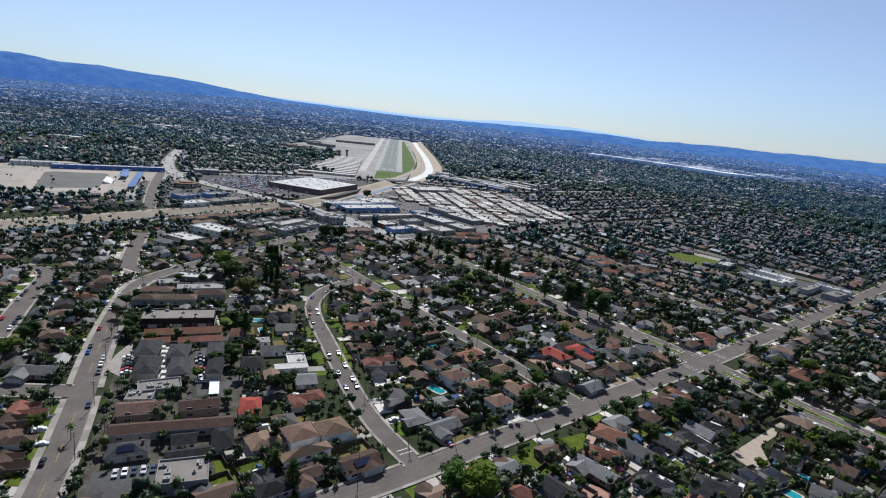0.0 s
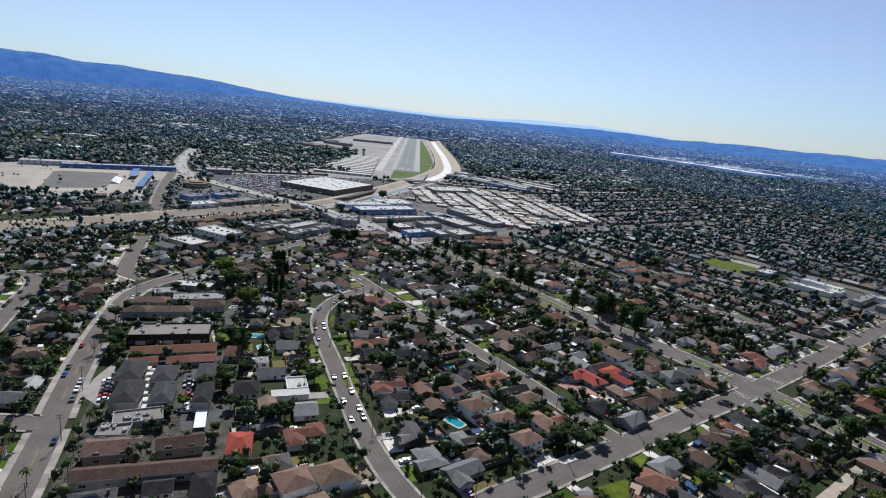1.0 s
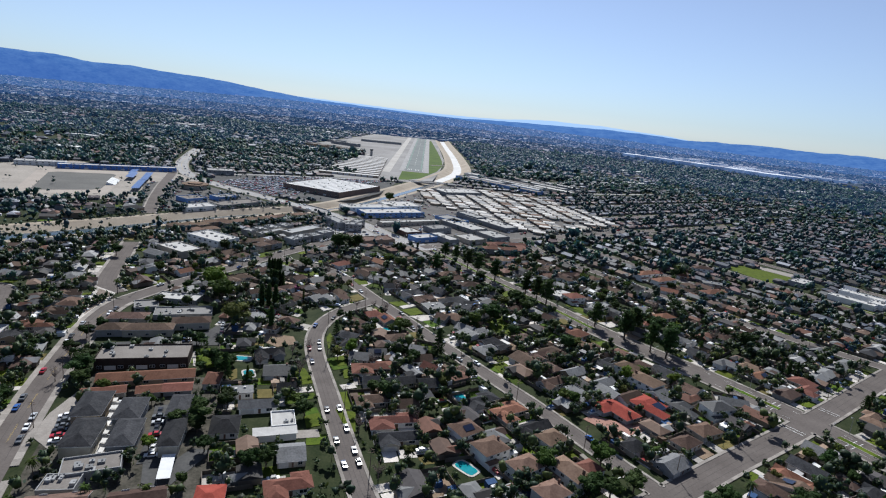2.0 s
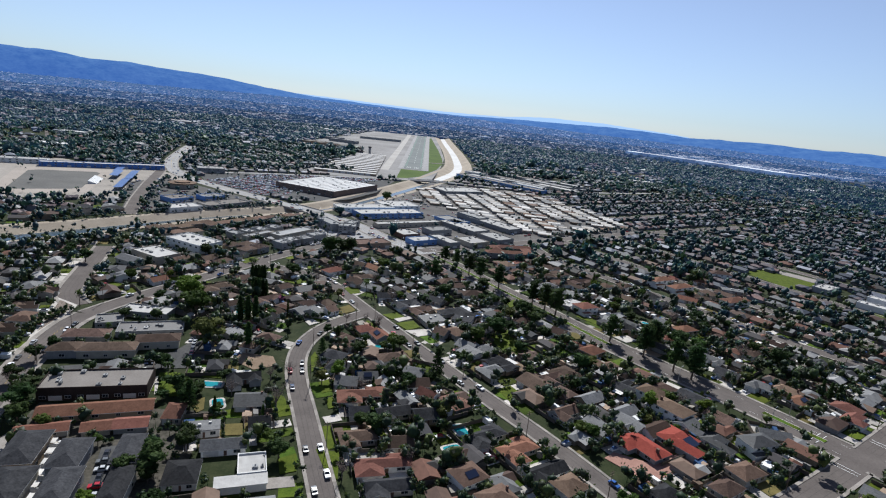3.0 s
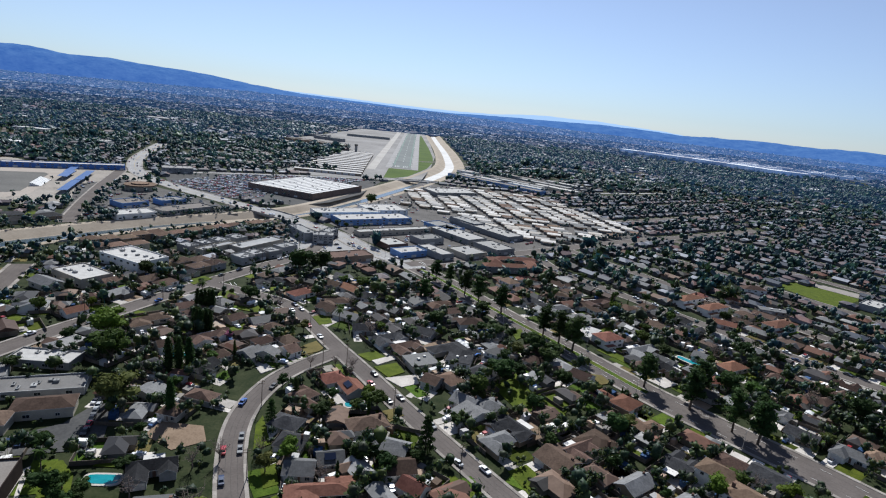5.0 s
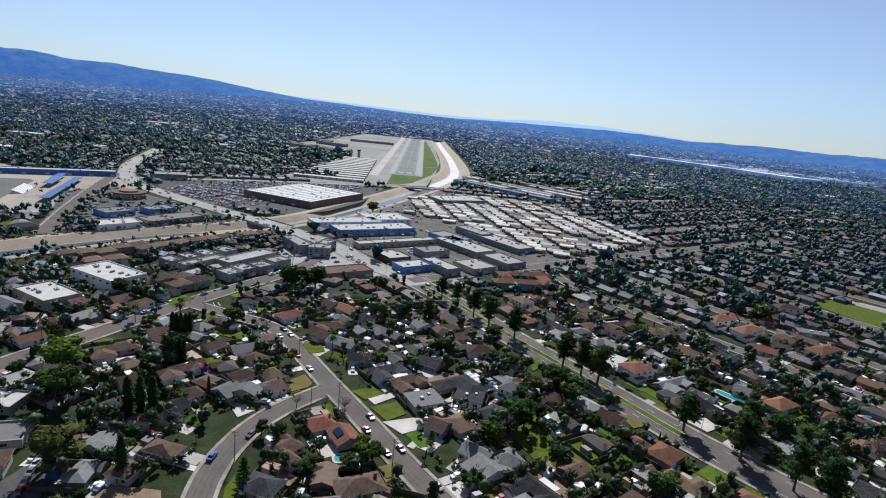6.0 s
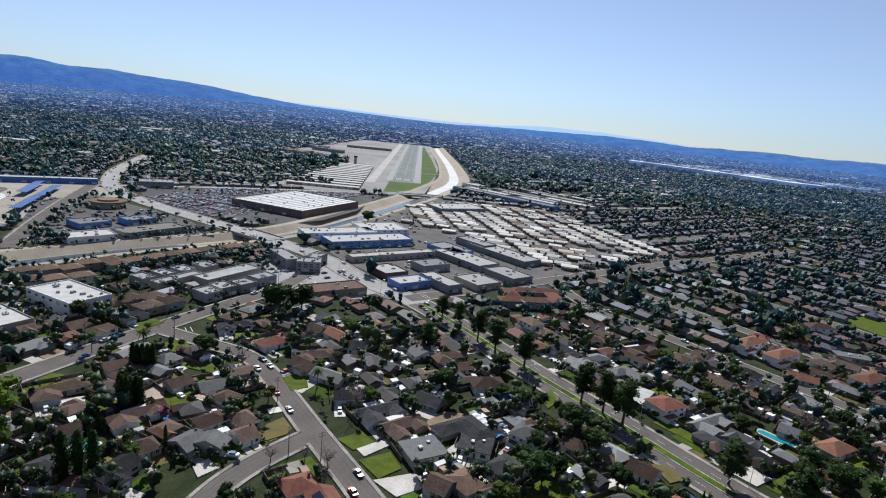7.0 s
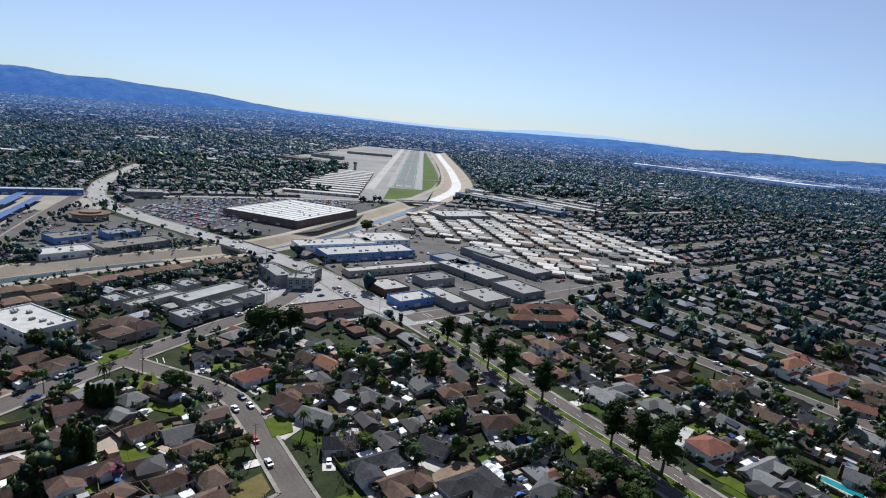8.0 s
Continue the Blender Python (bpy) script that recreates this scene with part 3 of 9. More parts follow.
for o0, o1 in ((-30, -20.5), (20.5, 32.5)):         # pale shoulders
    shoulder.face([(*along(s_, o), 0.22) for s_, o in ((-8, o0), (-8, o1), (1400, o1), (1400, o0))])
for o in (-17, 14.5):                             # faded green seal bands
    teal.face([(*along(s_, o + w), 0.23) for s_, w in ((50, 0), (50, 2.4), (1400, 2.4), (1400, 0))])
structure("runway_shoulder", shoulder, [PALE_ROAD], "pale worn shoulders beside the runway", "runway")
structure("runway_seal", teal, [material("green_seal", (0.12, 0.175, 0.15), (0.165, 0.225, 0.195), 0.02, 0.3)], "faded green seal bands along the runway", "runway marking")
structure("runway_paint", rp, [material("faded_runway_paint", (0.32, 0.32, 0.31), (0.5, 0.5, 0.48), 0.2, 2.0)], "white runway stripes and threshold bars", "runway marking")

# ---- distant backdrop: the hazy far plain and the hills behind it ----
AIR_HAZE = (0.034, 0.083, 0.215)                       # blue air haze, laid on far surfaces as emission


def air(m, power, colour=AIR_HAZE):
    """Adds blue haze to a far material as emission; the surface is no lamp."""
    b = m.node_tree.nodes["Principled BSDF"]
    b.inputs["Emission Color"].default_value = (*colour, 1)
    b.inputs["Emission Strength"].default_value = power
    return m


BACK_X, BACK_Y, BACK_UP = -5.0, 165.0, 125.0      # the middle of the flight, about which the distance is laid
PLAIN_NEAR, PLAIN_FAR = 2500.0, 4300.0
RIDGE_AZ = [-180, -60, -45, -38, -36.6, -35.6, -33.9, -31.1, -28.6, -25, -22, -19.9, -17, -14.8, -11.7, -6.2, -3, -0.7, 2.1, 5.1, 8.1, 12.4, 16, 20.6, 23.9, 27.4, 31.3, 33.6, 36.5, 42, 60, 180]
RIDGE_UP = [1.0, 1.3, 1.45, 1.32, 1.33, 1.2, 1.02, 1.1, 0.92, 0.8, 0.45, 0.22, -0.04, -0.2, -0.28, -0.45, -0.52, -0.52, -0.4, -0.32, -0.3, -0.15, -0.18, -0.34, -0.2, -0.15, -0.2, -0.1, -0.1, -0.1, 0.0, 1.0]
FOOT_AZ, FOOT_UP = [-180, -60, -38, -26, -20, -14, -2, 4, 12, 20, 38, 60, 180], [-0.6, -0.7, -0.72, -0.58, -0.45, -0.5, -0.62, -0.8, -0.95, -1.05, -1.1, -1.0, -0.6]


def on_plain(az, f):
    """A point of the far plain, which rises gently: f runs from its near edge to the foot of the hills."""
    r = PLAIN_NEAR + (PLAIN_FAR - PLAIN_NEAR) * f
    low = math.degrees(math.atan2(BACK_UP, PLAIN_NEAR))
    dip = low + (-float(np.interp(az, FOOT_AZ, FOOT_UP)) - low) * f
    return BACK_X + r * math.sin(radians(az)), BACK_Y + r * math.cos(radians(az)), BACK_UP - r * math.tan(radians(dip)) + 0.3


AZ, FOLDS = 1080, 10
hv, hf = [], []
for a in range(AZ):
    az = -180 + a * 360 / AZ
    foot, ridge = float(np.interp(az, FOOT_AZ, FOOT_UP)), float(np.interp(az, RIDGE_AZ, RIDGE_UP))
    for k in range(FOLDS + 1):
        f = k / FOLDS
        r = PLAIN_FAR + 340 * f
        x, y = BACK_X + r * math.sin(radians(az)), BACK_Y + r * math.cos(radians(az))
        up = foot + (ridge - foot) * (1 - (1 - f) ** 1.5)
        z = BACK_UP + r * math.tan(radians(up))
        tall = max(0.0, ridge - foot)
        fold = noise.noise((x / 170, y / 170, 0.3)) * 24 + noise.noise((x / 60, y / 60, 1.7)) * 11 + noise.noise((x / 22, y / 22, 4.1)) * 4
        hv.append((x, y, z + fold * min(1.0, tall) * f * (1.15 - f) + (noise.noise((x / 130, y / 130, 6.2)) * 4.0 + noise.noise((x / 45, y / 45, 2.2)) * 3.4 + noise.noise((x / 14, y / 14, 3.2)) * 1.6) * min(1.0, 0.3 + tall) * f))
for a in range(AZ):
    b = (a + 1) % AZ
    hf += [(a * (FOLDS + 1) + i, b * (FOLDS + 1) + i, b * (FOLDS + 1) + i + 1, a * (FOLDS + 1) + i + 1) for i in range(FOLDS)]
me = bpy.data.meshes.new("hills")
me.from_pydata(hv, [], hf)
# the hills' blue glow is the haze in front of them
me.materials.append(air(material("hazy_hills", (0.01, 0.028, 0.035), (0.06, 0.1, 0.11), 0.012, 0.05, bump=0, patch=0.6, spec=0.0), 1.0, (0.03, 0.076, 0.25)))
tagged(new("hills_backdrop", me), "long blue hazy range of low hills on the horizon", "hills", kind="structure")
range_and_haze = Soup()
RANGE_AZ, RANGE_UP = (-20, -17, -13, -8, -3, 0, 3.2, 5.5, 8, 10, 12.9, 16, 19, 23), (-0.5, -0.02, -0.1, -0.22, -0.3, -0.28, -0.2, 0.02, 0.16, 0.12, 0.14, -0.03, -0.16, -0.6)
for k in range(172):                              # a paler range still farther behind; its left half is only a haze band
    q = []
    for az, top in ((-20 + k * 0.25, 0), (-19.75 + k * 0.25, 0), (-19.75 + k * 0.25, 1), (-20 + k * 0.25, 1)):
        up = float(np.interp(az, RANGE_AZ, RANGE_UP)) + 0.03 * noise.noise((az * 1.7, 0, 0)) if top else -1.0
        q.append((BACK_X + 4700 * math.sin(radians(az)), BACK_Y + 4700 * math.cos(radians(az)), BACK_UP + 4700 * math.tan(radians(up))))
    range_and_haze.face(q)
# range and band glow pale blue, haze put in as emission
structure("far_range_backdrop", range_and_haze, [air(material("far_range_haze", (0.02, 0.03, 0.04), (0.03, 0.04, 0.05), 0.01, 0.05, bump=0, spec=0.0), 1.0, (0.3, 0.42, 0.6))], "very pale mountain range and painted haze band behind the low hills", "mountains")
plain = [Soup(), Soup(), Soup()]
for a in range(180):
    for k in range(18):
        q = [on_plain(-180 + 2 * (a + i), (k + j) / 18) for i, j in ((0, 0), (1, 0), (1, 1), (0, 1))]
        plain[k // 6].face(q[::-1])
# power: haze put in as emission, rising towards the hills
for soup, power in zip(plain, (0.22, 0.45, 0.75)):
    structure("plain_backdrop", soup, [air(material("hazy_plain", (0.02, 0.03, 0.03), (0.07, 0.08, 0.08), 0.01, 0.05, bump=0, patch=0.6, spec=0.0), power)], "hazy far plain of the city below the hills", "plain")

BLOCKS = {
    "block_1": [(-152, 455, 241, 14, 11, 'b'), (-112, 463, 122, 11, 14, 'r'), (-100, 469, 148, 11, 14, 'l'), (-113, 441, 72, 10, 20, 'b'), (-87, 428, 72, 13, 16, 'l'), (-107, 415, 85, 11, 14, 'g'),
        (-94, 385, 107, 11, 14, 'b'), (-115, 389, 107, 11, 14, 'l'), (-91, 343, 114, 13, 20, 'g'), (-82, 326, 114, 12, 16, 'g'), (-70, 310, 113, 11, 14, 'g'), (-91, 303, 113, 10, 20, 'w'),
        (-105, 308, 113, 20, 9, 'b'),],
    "block_2": [(-56, 394, 265, 12, 18, 'g'), (-46, 410, 127, 12, 16, 'o'), (-56, 375, 287, 16, 12, 'g'), (-44, 351, 294, 10, 16, 'l'), (-37, 337, 293, 11, 22, 'b'), (-21, 325, 293, 14, 15, 'g'),
        (-31, 308, 293, 12, 16, 'b'), (-17, 309, 293, 10, 14, 'b'), (-15, 368, 131, 10, 18, 'g'), (-15, 356, 131, 11, 14, 'g'), (-9, 327, 130, 12, 10, 'g'), (0, 324, 130, 9, 10, 'w'),],
    "block_3": [(-53, 489, 302, 11, 14, 'l'), (-38, 507, 328, 14, 11, 'l'), (-29, 465, 241, 14, 15, 'g'), (-15, 476, 241, 11, 14, 'g'), (-23, 455, 307, 14, 12, 'o'), (-11, 445, 307, 10, 18, 'l'),
        (-3, 429, 307, 11, 14, 't'), (-71, 500, 328, 14, 11, 'b'), (11, 507, 126, 11, 14, 'g'), (23, 481, 121, 10, 12, 'w'), (23, 458, 129, 11, 14, 'l'), (12, 400, 307, 12, 16, 'l'),
        (27, 390, 311, 18, 14, 'g'), (43, 373, 310, 15, 15, 'b'),],
    "block_4": [(60, 387, 311, 14, 16, 'b'), (74, 421, 125, 16, 12, 'b'), (83, 406, 125, 15, 12, 't'), (72, 369, 310, 12, 20, 'l'), (57, 350, 310, 16, 14, 'b'), (86, 357, 310, 12, 22, 'l'),
        (91, 380, 134, 12, 18, 'g'), (67, 338, 305, 14, 11, 'l'), (82, 343, 305, 14, 11, 'l'), (100, 372, 134, 14, 11, 't'), (111, 382, 134, 14, 11, 'b'), (121, 376, 134, 14, 14, 'g'),
        (105, 358, 129, 18, 12, 't'), (110, 348, 39, 11, 14, 'l'), (128, 359, 129, 14, 11, 'b'),],
    "block_5": [(101, 334, 39, 15, 20, 'O'), (82, 326, 305, 20, 15, 'O'), (135, 340, 37, 11, 14, 'l'), (118, 336, 37, 11, 14, 'l'), (11, 331, 130, 14, 20, 'g'), (18, 321, 130, 20, 15, 'g'),
        (32, 317, 125, 14, 14, 'o'), (81, 506, 301, 14, 11, 'l'), (94, 498, 301, 14, 11, 'b'), (111, 518, 301, 16, 9, 'l'), (115, 465, 309, 14, 11, 'g'), (152, 429, 314, 14, 11, 'l'),
        (154, 411, 314, 14, 11, 'g'), (166, 398, 309, 14, 11, 'l'), (180, 387, 309, 14, 11, 't'),],
    "block_6": [(179, 397, 309, 14, 11, 't'), (192, 375, 39, 11, 14, 'r'), (182, 447, 130, 12, 10, 'b'), (196, 457, 130, 12, 10, 'b'), (210, 468, 130, 12, 10, 'b'), (217, 445, 130, 18, 14, 'g'),
        (173, 463, 130, 18, 12, 'b'), (169, 588, 310, 11, 10, 'b'), (184, 597, 310, 11, 10, 'b'), (191, 589, 310, 11, 10, 'b'), (194, 556, 311, 14, 11, 'b'), (219, 573, 311, 16, 12, 'b'),
        (-215, 459, 294, 11, 14, 'l'), (-193, 458, 61, 12, 8, 'r'), (-202, 507, 61, 14, 11, 'b'), (-186, 516, 61, 14, 11, 'b'), (-171, 512, 62, 14, 11, 'b'), (-183, 561, 62, 14, 11, 'b'),],
    "block_7": [(-170, 555, 62, 20, 16, 'b'), (-170, 534, 62, 16, 10, 'g'), (-139, 476, 241, 16, 12, 'b'), (-131, 495, 149, 11, 14, 'l'), (-91, 462, 122, 11, 14, 'b'), (-89, 445, 122, 11, 14, 'b'),
        (-77, 451, 122, 14, 16, 'b'), (-93, 521, 329, 11, 15, 'o'), (-87, 529, 329, 7, 12, 't'),],
    "block_8": [(-124, 540, 244, 14, 16, 'l'), (-109, 533, 329, 11, 14, 'g'), (-78, 542, 329, 11, 14, 'b'), (-62, 540, 329, 9, 16, 'b'), (-54, 527, 328, 10, 12, 'g'), (-70, 509, 328, 12, 20, 'b'),
        (-44, 480, 302, 12, 16, 'g'), (-57, 555, 133, 8, 8, 'w'),],
    "block_9": [(-20, 529, 126, 11, 14, 'l'), (-76, 561, 244, 11, 14, 'l'), (-46, 562, 133, 11, 14, 't'), (-4, 527, 126, 11, 14, 'b'), (0, 518, 126, 11, 14, 'b'), (2, 458, 307, 18, 20, 'g'),
        (56, 550, 306, 20, 12, 'g'), (41, 583, 306, 14, 11, 't'), (50, 573, 306, 14, 11, 't'), (57, 605, 105, 9, 20, 'r'), (81, 600, 127, 14, 11, 'b'), (86, 584, 130, 14, 11, 'b'),
        (100, 567, 130, 22, 10, 'b'), (91, 552, 301, 20, 9, 'b'),],
    "block_10": [(60, 534, 306, 14, 11, 'l'), (74, 546, 306, 10, 18, 'l'), (84, 528, 301, 18, 14, 'l'), (117, 552, 130, 11, 10, 't'), (127, 560, 130, 11, 10, 't'), (136, 567, 130, 11, 10, 't'),
        (131, 532, 130, 14, 11, 'b'), (114, 491, 309, 22, 14, 'l'), (153, 531, 131, 14, 11, 'g'), (190, 610, 310, 11, 9, 'o'), (181, 583, 310, 11, 9, 'o'), (208, 601, 310, 11, 9, 'o'),
        (152, 547, 131, 14, 11, 'g'), (140, 492, 309, 14, 11, 'g'), (115, 474, 309, 14, 11, 'l'),],
    "block_11": [(94, 293, 39, 12, 20, 'l'), (47, 291, 127, 12, 11, 't'), (32, 273, 127, 11, 12, 't'), (54, 273, 127, 20, 10, 't'), (20, 282, 125, 11, 13, 't'), (39, 257, 36, 12, 11, 't'),
        (33, 298, 125, 11, 14, 'g'), (91, 239, 218, 12, 18, 'b'), (86, 225, 216, 12, 18, 'b'), (115, 258, 219, 10, 16, 'b'), (140, 277, 219, 10, 18, 'b'), (170, 304, 217, 12, 18, 'g'),
        (99, 227, 218, 12, 16, 'g'), (106, 224, 133, 14, 11, 'b'),],
    "block_12": [(144, 252, 219, 11, 14, 'g'), (131, 238, 219, 11, 14, 'g'), (130, 228, 313, 8, 16, 'w'), (166, 263, 219, 11, 14, 'b'), (181, 279, 125, 14, 11, 'g'), (74, 206, 219, 16, 18, 'l'),
        (58, 193, 219, 11, 14, 'l'), (101, 203, 216, 20, 10, 'g'), (151, 213, 219, 16, 18, 'g'), (180, 243, 127, 14, 11, 'l'), (44, 188, 219, 11, 14, 'b'), (51, 199, 219, 9, 9, 'l'),
        (220, 345, 219, 11, 14, 't'), (233, 355, 219, 11, 14, 't'), (247, 364, 220, 11, 14, 't'), (241, 332, 219, 11, 14, 'r'), (256, 342, 219, 11, 14, 'r'), (311, 417, 219, 11, 14, 'l'),
        (213, 235, 127, 14, 11, 'l'), (254, 288, 307, 18, 10, 'g'),],
    "block_13": [(286, 336, 220, 11, 14, 'w'), (174, 211, 127, 14, 11, 'g'), (202, 384, 39, 11, 14, 'r'), (-73, 236, 126, 14, 11, 'O'), (-51, 245, 114, 11, 20, 'o'), (-59, 208, 126, 13, 14, 't'),
        (-45, 212, 126, 13, 14, 't'), (-33, 217, 126, 13, 14, 't'), (-40, 199, 38, 22, 6, 't'), (-35, 188, 38, 16, 11, 'b'), (-53, 186, 38, 10, 7, 'g'), (-47, 179, 38, 13, 9, 'g'),
        (-18, 199, 37, 18, 12, 'b'), (-65, 279, 114, 10, 18, 'w'), (-80, 276, 114, 10, 13, 'g'), (-56, 263, 114, 9, 13, 'l'),],
    "block_14": [(-176, 245, 7, 20, 14, 'l'), (-158, 214, 111, 12, 16, 'o'), (-149, 195, 111, 12, 14, 'b'), (-141, 181, 111, 11, 14, 'b'), (-204, 309, 112, 11, 14, 't'), (-194, 286, 112, 11, 14, 'b'),
        (-187, 268, 113, 11, 14, 'b'), (-215, 330, 112, 11, 14, 'g'), (-215, 347, 112, 11, 14, 'r'), (-219, 364, 114, 11, 14, 'b'), (-232, 394, 114, 11, 14, 'b'), (-238, 416, 114, 11, 14, 'b'),
        (-156, 204, 111, 11, 14, 'b'),],
}

